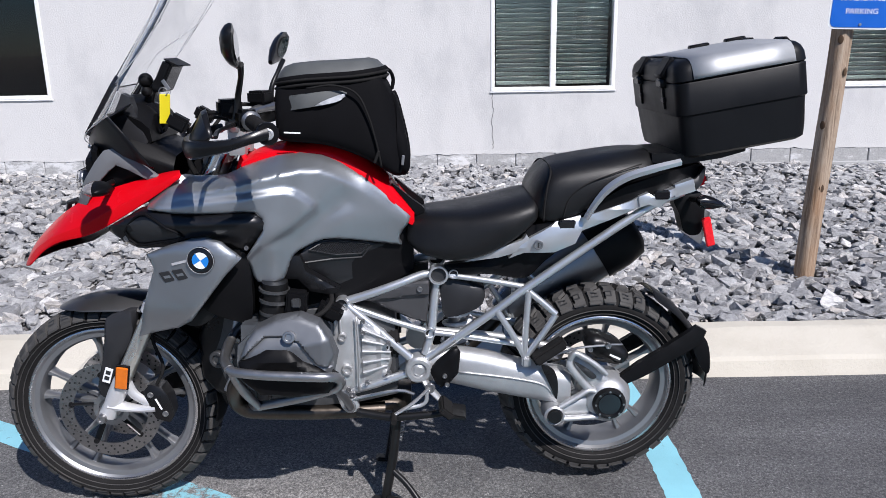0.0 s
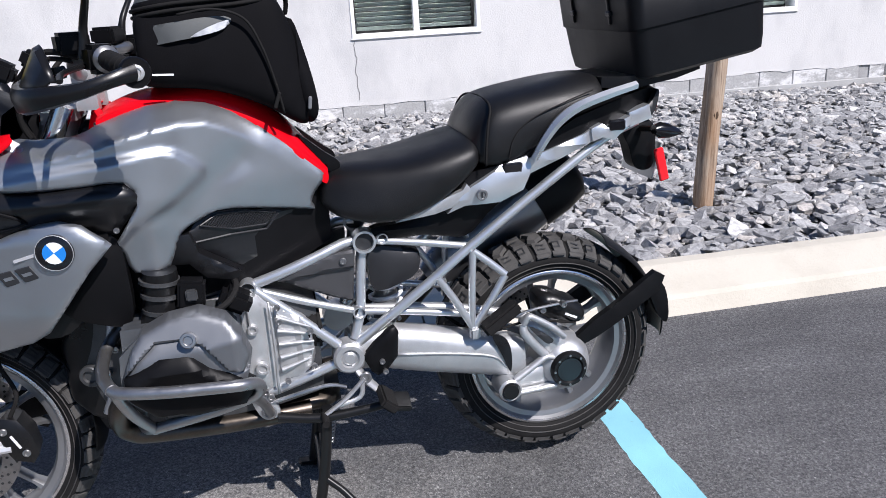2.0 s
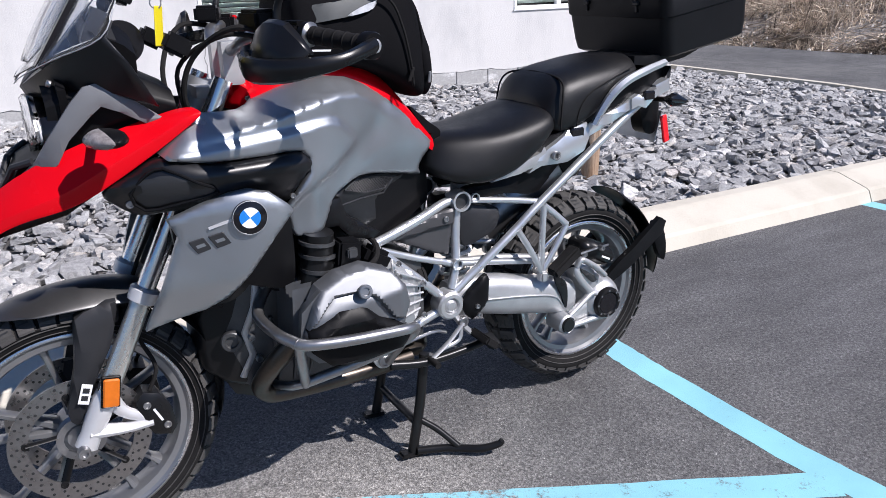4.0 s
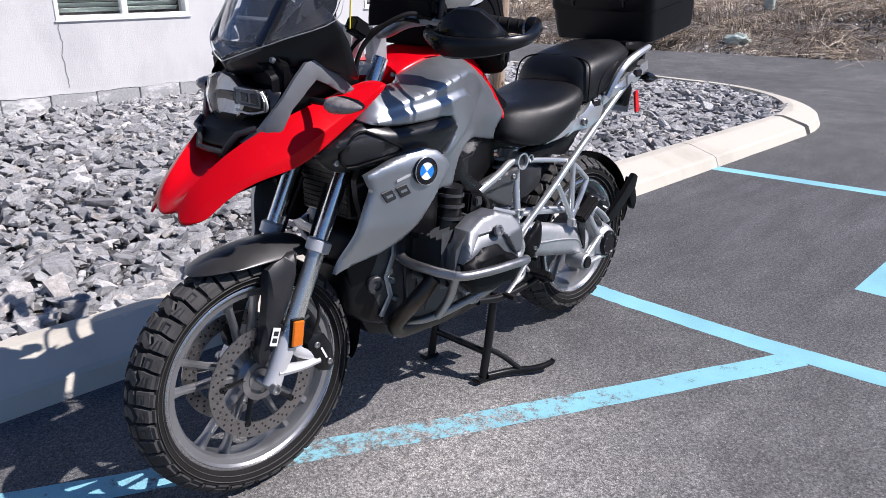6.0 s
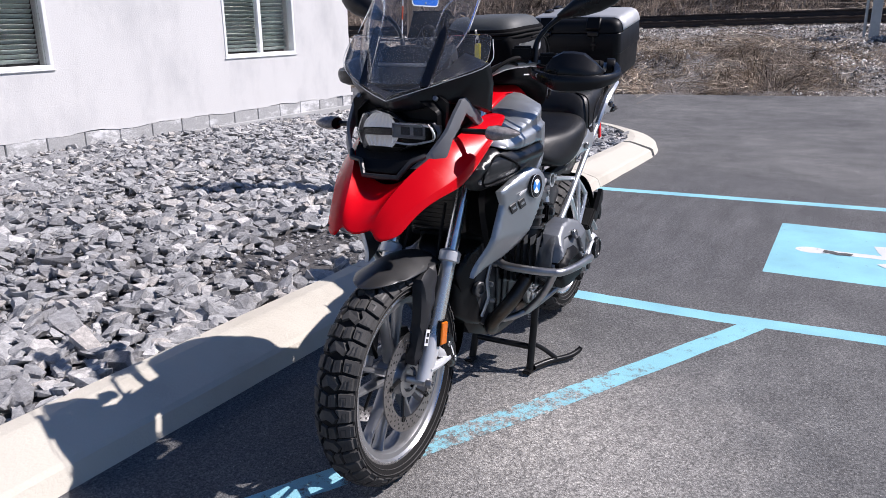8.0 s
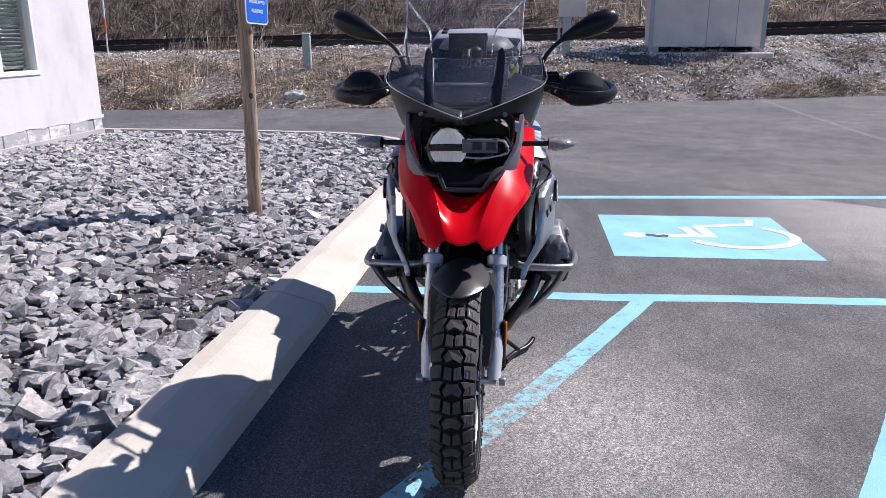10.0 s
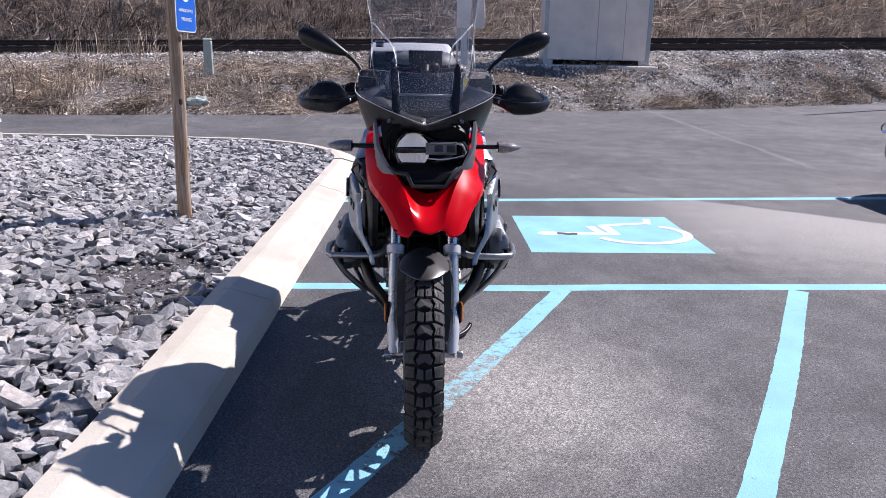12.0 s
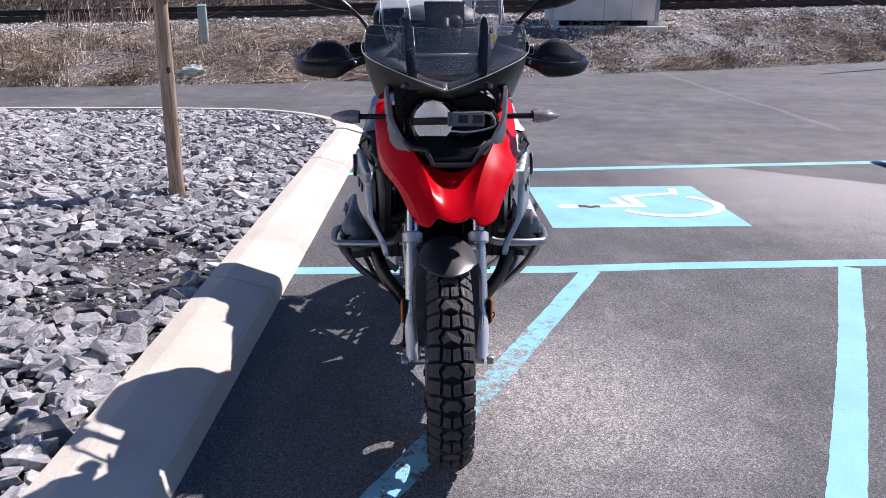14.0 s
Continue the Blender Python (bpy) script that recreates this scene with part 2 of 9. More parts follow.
def make_glass(name, tint=(1, 1, 1), rough=0.0, ior=1.45):
    m, nt, nd, b = nodes_of(name)
    b.inputs["Base Color"].default_value = (*tint, 1)
    b.inputs["Roughness"].default_value = rough
    b.inputs["IOR"].default_value = ior
    b.inputs["Transmission Weight"].default_value = 1.0
    return m


M_ASPHALT = make_asphalt()
M_BLUE = make_paint("blue_road_paint", (0.28, 0.61, 0.71), 0.6, 0.68)
M_BLUE_WORN = make_paint("worn_blue_road_paint", (0.28, 0.61, 0.71), 0.56, 0.64, (-0.3, -0.13, 0.0))
M_WHITE_PAINT = make_paint("white_road_paint", (0.72, 0.73, 0.73), 0.58, 0.66)
M_SEAM = make_paint("pale_seam", (0.21, 0.205, 0.195), 0.38, 0.58)
M_STONE = make_stone("crushed_limestone")
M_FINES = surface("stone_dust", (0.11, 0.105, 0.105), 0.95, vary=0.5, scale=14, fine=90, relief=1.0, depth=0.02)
M_KERB = make_wall("kerb_concrete", (0.565, 0.53, 0.452), (0.475, 0.44, 0.368), 0.85)
M_WALL = make_wall("white_wall_paint", (0.61, 0.605, 0.595), (0.5, 0.5, 0.5))
M_BLOCK = make_block()
M_MORTAR = surface("mortar", (0.3, 0.3, 0.3), 0.95, vary=0.3, relief=0.5, depth=0.004)
M_VINYL = surface("white_vinyl", (0.82, 0.83, 0.83), 0.35, vary=0.03, relief=0)
M_SLAT = surface("blind_slat", (0.22, 0.26, 0.25), 0.5, vary=0.06, relief=0)
M_ROOM_SHADE = surface("room_shade", (0.02, 0.02, 0.02), 0.9)
M_PANE = make_glass("window_glass", (0.93, 0.96, 0.95))
M_WOOD = make_wood()
M_SIGNBLUE = surface("sign_blue", (0.012, 0.12, 0.55), 0.35, vary=0.06, relief=0)
M_WHITE = surface("sign_white", (0.8, 0.81, 0.82), 0.4, vary=0.03, relief=0)
M_SOIL = make_soil()
M_STRAW = make_straw("dry_straw", [(0.0, (0.085, 0.066, 0.05)), (0.45, (0.29, 0.235, 0.178)), (0.8, (0.5, 0.42, 0.33)), (1.0, (0.8, 0.72, 0.6))])
M_STALK = make_straw("pale_stalk", [(0.0, (0.3, 0.24, 0.175)), (0.5, (0.56, 0.48, 0.38)), (1.0, (0.82, 0.75, 0.64))])
M_BRUSH = make_straw("bare_brush", [(0.0, (0.08, 0.066, 0.056)), (0.5, (0.31, 0.26, 0.21)), (0.85, (0.53, 0.46, 0.385)), (1.0, (0.75, 0.67, 0.58))])
M_MATS = make_straw("matted_pale_grass", [(0.0, (0.1, 0.08, 0.062)), (0.4, (0.44, 0.37, 0.3)), (0.8, (0.66, 0.57, 0.47)), (1.0, (0.88, 0.8, 0.7))])
M_LITTER = make_straw("dark_brush", [(0.0, (0.035, 0.027, 0.021)), (0.5, (0.14, 0.108, 0.084)), (0.85, (0.31, 0.25, 0.2)), (1.0, (0.6, 0.52, 0.44))])
M_BALLAST = make_straw("railway_ballast", [(0.0, (0.08, 0.077, 0.073)), (0.4, (0.38, 0.365, 0.345)), (0.75, (0.68, 0.655, 0.625)), (1.0, (0.9, 0.88, 0.85))])
M_RAIL = surface("rusty_rail", (0.05, 0.036, 0.03), 0.6, metal=0.3, vary=0.3)
M_RAILTOP = surface("worn_rail_top", (0.5, 0.48, 0.47), 0.35, metal=0.9)
M_TIE = surface("creosote_tie", (0.06, 0.05, 0.042), 0.9, vary=0.4)
M_CABINET = surface("grey_steel_sheet", (0.78, 0.705, 0.62), 0.6, metal=0.0, vary=0.12, scale=2.5)
M_GALV = surface("galvanised_steel", (0.42, 0.43, 0.44), 0.4, metal=0.8)
M_PVC = surface("faded_green_plastic", (0.4, 0.47, 0.43), 0.6)
M_ORANGE = surface("orange_reflective", (0.8, 0.12, 0.02), 0.4)


# ---- building helpers ----
def link(name, bm, material, smooth=False):
    me = bpy.data.meshes.new(name)
    bm.normal_update()
    bm.to_mesh(me)
    bm.free()
    me.materials.append(material)
    if smooth:
        me.polygons.foreach_set("use_smooth", [True] * len(me.polygons))
    return new(name, me)


def part(name, bm, material, parent, label="", smooth=False):
    ob = link(name, bm, material, smooth)
    ob.parent = parent
    if label:
        ob["label"] = label
    return ob


def share(name, me, parent, m):
    """Another object on a mesh that exists already."""
    ob = new(name, me)
    ob.parent = parent
    ob.matrix_basis = m
    return ob


def box(x0, x1, y0, y1, z0, z1, bevel=0.0, bm=None, segments=1):
    out = bm or bmesh.new()
    made = bmesh.ops.create_cube(out, size=1, matrix=Matrix.LocRotScale(((x0 + x1) / 2, (y0 + y1) / 2, (z0 + z1) / 2), None, (abs(x1 - x0), abs(y1 - y0), abs(z1 - z0))))
    if bevel:
        edges = {e for v in made["verts"] for e in v.link_edges}
        bmesh.ops.bevel(out, geom=list(edges), offset=bevel, segments=segments, affect="EDGES", clamp_overlap=True)
    return out


def turned(m, bm):
    bmesh.ops.transform(bm, matrix=m, verts=bm.verts)
    return bm


def raw(verts, faces):
    bm = bmesh.new()
    vs = [bm.verts.new(v) for v in verts]
    for f in faces:
        bm.faces.new([vs[i] for i in f])
    return bm


def ribbon(points, width, z=0.004):
    """A flat painted line along points of the ground."""
    pts = [Vector((*p, 0)) for p in points]
    verts, faces = [], []
    for i, p in enumerate(pts):
        a, b = pts[max(i - 1, 0)], pts[min(i + 1, len(pts) - 1)]
        side = Vector((-(b - a).y, (b - a).x, 0)).normalized() * width / 2
        verts += [p + side + Vector((0, 0, z)), p - side + Vector((0, 0, z))]
        if i:
            k = 2 * i
            faces.append((k - 2, k - 1, k + 1, k))
    bm = raw(verts, faces)
    bmesh.ops.recalc_face_normals(bm, faces=bm.faces)
    if bm.faces[:] and bm.faces[:][0].normal.z < 0:
        bmesh.ops.reverse_faces(bm, faces=bm.faces)
    return bm


def straight(a, b, n=2, wobble=0.0):
    out = []
    for i in range(n):
        k = i / (n - 1)
        out.append((a[0] + (b[0] - a[0]) * k + random.uniform(-wobble, wobble), a[1] + (b[1] - a[1]) * k + random.uniform(-wobble, wobble)))
    return out


def along(points, n, wobble):
    """The run of a hand-painted line through several points, a little unsteady."""
    out = []
    for a, b in zip(points, points[1:]):
        out += straight(a, b, n, wobble)[: n - 1]
    return out + [points[-1]]


# ---- ground ----
def edge_x(y):
    """The far edge of the asphalt."""
    y = max(min(y, 16.0), -24.0)
    return 10.93 - 0.196 * (y - 7.53) + 0.01146 * (y - 7.53) * (y + 1.9)


def bank(x, y):
    """Height of the bank beyond the asphalt: a grassy slope, the track bed, and a brushy hill behind."""
    d = x - edge_x(y)
    if d < 0.1:
        return -0.06
    rail = 1.02 - 0.02 * max(min(y, 20.0), -25.0)
    w = 24.0 - edge_x(y)
    up = min(1.0, d / max(w - 3.5, 2.0))
    z = rail * (0.62 * min(1.0, d / 2.6) + 0.38 * up) - 0.06 * (1 - up)
    if x > 27.5:
        z += (x - 27.5) * 0.42 if x < 48 else 8.6 + (x - 48) * 0.06
    bumpy = noise.noise(Vector((x * 0.9, y * 0.9, 0))) * 0.16 + noise.noise(Vector((x * 2.7, y * 2.7, 3))) * 0.06
    calm = 0.25 if 20.5 < x < 27.2 else 1.0
    return z + bumpy * calm * min(1.0, d)


def sheet(name, xs, ys, height, material):
    verts = [(x, y, height(x, y)) for y in ys for x in xs]
    n = len(xs)
    faces = [(j * n + i, j * n + i + 1, (j + 1) * n + i + 1, (j + 1) * n + i) for j in range(len(ys) - 1) for i in range(n - 1)]
    me = bpy.data.meshes.new(name)
    me.from_pydata(verts, [], faces)
    me.materials.append(material)
    me.polygons.foreach_set("use_smooth", [True] * len(me.polygons))
    return new(name, me)


xs = [-900, -300, -100, -40, 0, 6] + [8 + 0.45 * i for i in range(92)] + [52, 60, 80, 120, 300, 900]
ys = [-900, -300, -120, -60] + [-40 + 0.9 * i for i in range(90)] + [45, 60, 120, 300, 900]
tagged(sheet("ground", xs, ys, bank, M_SOIL), "brown bank of soil, ballast and dead weeds", "ground", kind="structure")
ys2 = [-60 + 2 * i for i in range(51)]
vs, fs = [], []
for j, y in enumerate(ys2):
    vs += [(-60, y, 0), (edge_x(y) + 0.14 * noise.noise(Vector((0, y * 1.7, 0))), y, 0)]
    if j:
        fs.append((2 * j - 2, 2 * j - 1, 2 * j + 1, 2 * j))
tagged(link("pavement", raw(vs, fs), M_ASPHALT), "grey worn asphalt of a parking lot", "asphalt", kind="structure")

# ---- painted lines ----
def line(name, pts, width, material, label, z=0.0007):
    return tagged(link(name, ribbon(pts, width, z), material), label, "road marking", kind="structure")


line("stall_line", along([(1.02, 0.74), (1.022, 0.15), (1.006, -0.15), (0.996, -0.67), (1.03, -1.2), (1.06, -2.76), (1.12, -9.0)], 14, 0.0025), 0.112, M_BLUE, "light blue painted stall line on asphalt")
line("far_stall_line", straight((3.5, 0.72), (4.2, -9.0), 120, 0.002), 0.115, M_BLUE, "light blue painted stall line on asphalt")
line("hatch_line", along([(0.97, -0.835), (-0.13, -0.268), (-1.12, 0.285), (-1.9, 0.735)], 24, 0.0025), 0.105, M_BLUE_WORN, "light blue hatch line worn thin on asphalt", 0.0014)
line("hatch_line", along([(0.975, -2.243), (0.06, -1.751), (-0.42, -1.482), (-1.02, -1.135), (-1.9, -0.63), (-3.6, 0.33)], 18, 0.0025), 0.108, M_BLUE, "light blue painted hatch line on asphalt", 0.0014)
line("asphalt_seam", straight((13.6, -5.1), (5.7, -4.78), 40, 0.03), 0.1, M_SEAM, "pale sealed seam across the asphalt", 0.0006)
sq = tagged(link("access_symbol_panel", ribbon([(1.8, -1.42), (2.37, -1.42), (2.95, -1.42)], 1.29, 0.0007), M_BLUE), "light blue painted access symbol panel on asphalt", "road marking", kind="structure")
bm = bmesh.new()
bmesh.ops.create_circle(bm, cap_ends=True, segments=20, radius=0.08, matrix=Matrix.LocRotScale((2.35, -0.99, 0.0014), None, (0.8, 1.15, 1)))
part("symbol_head", bm, M_WHITE_PAINT, sq)
part("symbol_body", ribbon([(2.345, -1.06), (2.35, -1.3), (2.345, -1.53)], 0.075, 0.0014), M_WHITE_PAINT, sq)
part("symbol_arm", ribbon([(2.36, -1.4), (2.47, -1.37), (2.59, -1.35)], 0.075, 0.0018), M_WHITE_PAINT, sq)
part("symbol_thigh", ribbon([(2.36, -1.49), (2.5, -1.475), (2.63, -1.46)], 0.085, 0.0018), M_WHITE_PAINT, sq)
part("symbol_leg", ribbon([(2.61, -1.44), (2.65, -1.6), (2.71, -1.85)], 0.07, 0.0022), M_WHITE_PAINT, sq)
part("symbol_foot", ribbon([(2.66, -1.83), (2.76, -1.86), (2.86, -1.88)], 0.06, 0.0026), M_WHITE_PAINT, sq)
part("symbol_wheel", ribbon([(2.36 + 0.3 * math.cos(a), -1.68 + 0.37 * math.sin(a)) for a in [radians(d) for d in range(118, 323, 12)]], 0.075, 0.0026), M_WHITE_PAINT, sq)
part("peeled_patch", ribbon([(2.35, -1.05), (2.345, -1.09), (2.32, -1.13), (2.335, -1.17), (2.325, -1.2)], 0.05, 0.0032), M_ASPHALT, sq, "bare asphalt where paint peeled")

# ---- kerb ----
KERB = [(0.74, 0.0), (0.765, 0.062), (0.785, 0.075), (0.965, 0.128), (0.985, 0.132), (1.06, 0.13), (1.07, 0.02)]


def kerb_path():
    """Stations of the kerb: a point of its foot, and the way across it."""
    out = [(Vector((x, 0.0, 0)), Vector((0, 1, 0))) for x in [-14 + 0.5 * i for i in range(39)]]
    c, r = Vector((5.07, 2.79, 0)), 2.05
    for i in range(19):
        a = radians(-90 + 5 * i)
        w = Vector((math.cos(a), math.sin(a), 0))
        out.append((c + w * (r + 0.74), -w))
    out += [(Vector((7.94, y, 0)), Vector((-1, 0, 0))) for y in (3.5, 5.0, 7.0, 10.0, 14.0)]
    return out


def kerb_run(stations):
    verts, faces = [], []
    n = len(KERB)
    for i, (p, across) in enumerate(stations):
        for k, (d, z) in enumerate(KERB):
            wob = 0.004 * noise.noise(p * 4 + Vector((k * 7, 0, 0)))
            verts.append(p + across * (d + wob) + Vector((0, 0, z + wob * 0.6)))
        if i:
            a, b = (i - 1) * n, i * n
            faces += [(a + k, b + k, b + k + 1, a + k + 1) for k in range(n - 1)]
    last = (len(stations) - 1) * n
    faces += [tuple(range(n - 1, -1, -1)), tuple(range(last, last + n))]
    bm = raw(verts, faces)
    bmesh.ops.recalc_face_normals(bm, faces=bm.faces)
    return bm


SKEW = -0.031
TURN = Matrix.Rotation(math.atan(SKEW), 4, "Z")


def skew(x):
    """Kerb, gravel and wall run at a slight angle to the motorcycle."""
    return SKEW * (x - 1.0)


kerb = tagged(new("kerb"), "cream concrete kerb with a sloped face", "kerb", kind="structure")
stations = kerb_path()
JOINTS = (-11.0, -7.5, -3.0, 0.56, 3.55)
straight_x = [-14.0, *JOINTS, 5.15]
for a, b in zip(straight_x, straight_x[1:]):
    n = max(3, int((b - a) / 0.25))
    part("kerb_stone", kerb_run([(Vector((a + 0.004 + (b - a - 0.008) * i / n, 0, 0)), Vector((0, 1, 0))) for i in range(n + 1)]), M_KERB, kerb)
part("kerb_stone", kerb_run([s for s in stations if s[0].x > 5.16 or s[0].y > 0.5]), M_KERB, kerb)
kerb.matrix_basis = Matrix.Translation((1.0, 0.74, 0)) @ TURN @ Matrix.Translation((-1.0, -0.74, 0))


# ---- gravel bed ----
def in_bed(x, y):
    y -= skew(x)
    if y < 1.08 or y > 5.44 or x < -6.5 or x > 7.0:
        return False
    if x > 5.15 and y < 2.79:
        return math.hypot(x - 5.15, y - 2.79) < 1.70
    return x < 6.84


def bed(x, y):
    """Height of the gravel: rising to the wall, lower towards the building's corner."""
    k = max(0.0, min(1.0, (y - skew(x) - 1.05) / 4.4))
    low = max(0.0, min(1.0, (x - 2.5) / 4.0))
    h = 0.085 + (0.105 - 0.1 * low) * k + 0.018 * noise.noise(Vector((x * 1.3, y * 1.3, 0)))
    hollow = math.exp(-((x - 0.75) ** 2 / 0.5 + (y - 1.45) ** 2 / 0.12))
    return h - 0.02 * hollow


gx = [-7 + 0.2 * i for i in range(74)]
gy = [1.02 + 0.2 * i for i in range(23)]
gv, gf, idx = [], [], {}
for j, y in enumerate(gy):
    for i, x in enumerate(gx):
        ok = not (x > 5.15 and y < 2.79 and math.hypot(x - 5.15, y - 2.79) > 1.95) and x < 7.0
        if ok:
            idx[i, j] = len(gv)
            gv.append((x, y + skew(x), bed(x, y + skew(x)) - 0.012))
for j in range(len(gy) - 1):
    for i in range(len(gx) - 1):
        q = [(i, j), (i + 1, j), (i + 1, j + 1), (i, j + 1)]
        if all(c in idx for c in q):
            gf.append([idx[c] for c in q])
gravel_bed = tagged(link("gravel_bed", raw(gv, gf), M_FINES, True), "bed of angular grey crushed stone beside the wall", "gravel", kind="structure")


def stone_shape(seed):
    """A broken stone about one unit across: a slab with knocked-off corners."""
    r = random.Random(seed)
    bm = bmesh.new()
    sx, sy, sz = 1.0, r.uniform(0.55, 0.92), r.uniform(0.25, 0.5)
    for cx in (-1, 1):
        for cy in (-1, 1):
            for cz in (-1, 1):
                for _ in range(2 if r.random() < 0.55 else 1):
                    p = Vector((cx * r.uniform(0.1, 0.47), cy * r.uniform(0.1, 0.47), cz * r.uniform(0.18, 0.47)))
                    bm.verts.new((p.x * sx, p.y * sy, p.z * sz))
    for _ in range(3):
        v = Vector((r.gauss(0, 1), r.gauss(0, 1), r.gauss(0, 0.6))).normalized() * 0.52
        bm.verts.new((v.x * sx, v.y * sy, v.z * sz))
    bmesh.ops.convex_hull(bm, input=bm.verts)
    loose = [v for v in bm.verts if not v.link_faces]
    bmesh.ops.delete(bm, geom=loose, context="VERTS")
    bmesh.ops.dissolve_limit(bm, angle_limit=radians(16), verts=bm.verts, edges=bm.edges)
    bmesh.ops.triangulate(bm, faces=bm.faces)
    bm.verts.index_update()
    vs = [tuple(v.co) for v in bm.verts]
    fs = [tuple(v.index for v in f.verts) for f in bm.faces]
    bm.free()
    return vs, fs


SHAPES = [stone_shape(100 + i) for i in range(24)]
rs = random.Random(7)
many_v, many_f, near = [], [], []


def toss(x, y, size, lift):
    m = Matrix.LocRotScale((x, y, bed(x, y) + lift), Euler((rs.gauss(0, 0.28), rs.gauss(0, 0.28), rs.uniform(0, 6.28))), (size,) * 3)
    vs, fs = SHAPES[rs.randrange(len(SHAPES))]
    base = len(many_v)
    many_v.extend((m @ Vector(v))[:] for v in vs)
    many_f.extend(tuple(base + i for i in f) for f in fs)


def bald(x, y):
    return math.hypot((x - 0.7) / 0.75, (y - 1.5) / 0.3) < 1 or (x - 2.32) ** 2 + (y - 1.73) ** 2 < 0.004


for _ in range(21500):
    x = rs.uniform(-6.4, 6.82)
    y = rs.uniform(1.09, 5.44) + skew(x)
    if not in_bed(x, y) or (bald(x, y) and rs.random() < 0.86):
        continue
    s = min(0.18, max(0.04, rs.lognormvariate(-2.56, 0.36)))
    toss(x, y, s, rs.uniform(0.0, 0.03))
for _ in range(9000):
    x = rs.uniform(-3.0, 5.0)
    y = rs.uniform(1.08, 3.6) + skew(x)
    if in_bed(x, y):
        toss(x, y, rs.uniform(0.015, 0.035), 0.004)
me = bpy.data.meshes.new("crushed_stone")
me.from_pydata(many_v, [], many_f)
me.materials.append(M_STONE)
ob = new("crushed_stone", me)
ob.parent = gravel_bed
ob["kind"] = "stuff"
stone_meshes = []
for vs, fs in SHAPES:
    sm = bpy.data.meshes.new("stone")
    sm.from_pydata(vs, [], fs)
    sm.materials.append(M_STONE)
    stone_meshes.append(sm)
laid = 0
while laid < 290:
    x = rs.uniform(-2.6, 3.2)
    y = 1.12 + abs(rs.gauss(0, 0.55)) + skew(x)
    if not in_bed(x, y) or bald(x, y):
        continue
    s = rs.uniform(0.075, 0.155)
    share("stone", stone_meshes[rs.randrange(24)], gravel_bed, Matrix.LocRotScale((x, y, bed(x, y) + 0.02), Euler((rs.gauss(0, 0.3), rs.gauss(0, 0.3), rs.uniform(0, 6.28))), (s,) * 3))
    laid += 1

# ---- building ----
HOUSE = Matrix.Translation((1.0, 5.5, 0)) @ TURN @ Matrix.Translation((-1.0, -5.47, 0))
WALL_Y, WALL_END, WALL_TOP = 5.47, 6.72, 3.1
SILL, HEAD = 0.945, 2.3
WINDOWS = [(-4.65, -3.42, False), (0.95, 2.18, True), (4.34, 5.57, True)]
wall = tagged(new("wall_front"), "white painted rough masonry wall", "wall", kind="structure")
edges = [-14.0] + [v for w in WINDOWS for v in w[:2]] + [WALL_END]
for a, b in zip(edges[::2], edges[1::2]):
    part("wall_section", box(a, b, WALL_Y, WALL_Y + 0.2, 0.34, WALL_TOP), M_WALL, wall)
for a, b, _ in WINDOWS:
    part("wall_section", box(a, b, WALL_Y, WALL_Y + 0.2, 0.34, SILL), M_WALL, wall)
    part("wall_section", box(a, b, WALL_Y, WALL_Y + 0.2, HEAD, WALL_TOP), M_WALL, wall)
tagged(link("wall_side", box(WALL_END - 0.2, WALL_END, WALL_Y + 0.2, 14, -0.05, WALL_TOP), M_WALL), "white painted end wall", "wall", kind="structure").matrix_basis = HOUSE
tagged(link("wall_back", box(-14, WALL_END, 14, 14.2, -0.05, WALL_TOP), M_WALL), "white painted rear wall", "wall", kind="structure").matrix_basis = HOUSE
tagged(link("wall_far", box(-14.2, -14, WALL_Y, 14.2, -0.05, WALL_TOP), M_WALL), "white painted end wall", "wall", kind="structure").matrix_basis = HOUSE
tagged(link("roof", box(-14.4, WALL_END + 0.3, WALL_Y - 0.3, 14.4, WALL_TOP, WALL_TOP + 0.18), M_VINYL), "flat white roof edge", "roof", kind="structure").matrix_basis = HOUSE
found = tagged(new("foundation"), "grey concrete block footing with flaking white paint", "foundation", kind="structure")
part("mortar_bed", box(-14, WALL_END - 0.004, WALL_Y + 0.016, WALL_Y + 0.19, -0.05, 0.335), M_MORTAR, found)
bm = box(-0.196, 0.196, 0, 0.1, -0.093, 0.093, 0.006)
block = part("block", bm, M_BLOCK, found)
block.matrix_basis = Matrix.Translation((-13.8, WALL_Y + 0.001, 0.238))
x = -13.4
while x < WALL_END - 0.2:
    share("block", block.data, found, Matrix.LocRotScale((x, WALL_Y + 0.001 + rs.uniform(-0.002, 0.003), 0.238), Euler((0, 0, rs.gauss(0, 0.004))), (1, 1, 1)))
    x += 0.4
part("footing_ledge", box(-14, WALL_END + 0.012, WALL_Y - 0.014, WALL_Y + 0.1, -0.05, 0.185, 0.004), surface("footing_concrete", (0.42, 0.42, 0.415), 0.92, vary=0.18, scale=4, fine=90, relief=0.5, depth=0.004), found, "bare grey concrete ledge")
share("block", block.data, found, Matrix.LocRotScale((WALL_END - 0.096, WALL_Y + 0.004, 0.238), None, (0.48, 1, 1)))
found.matrix_basis = wall.matrix_basis = HOUSE
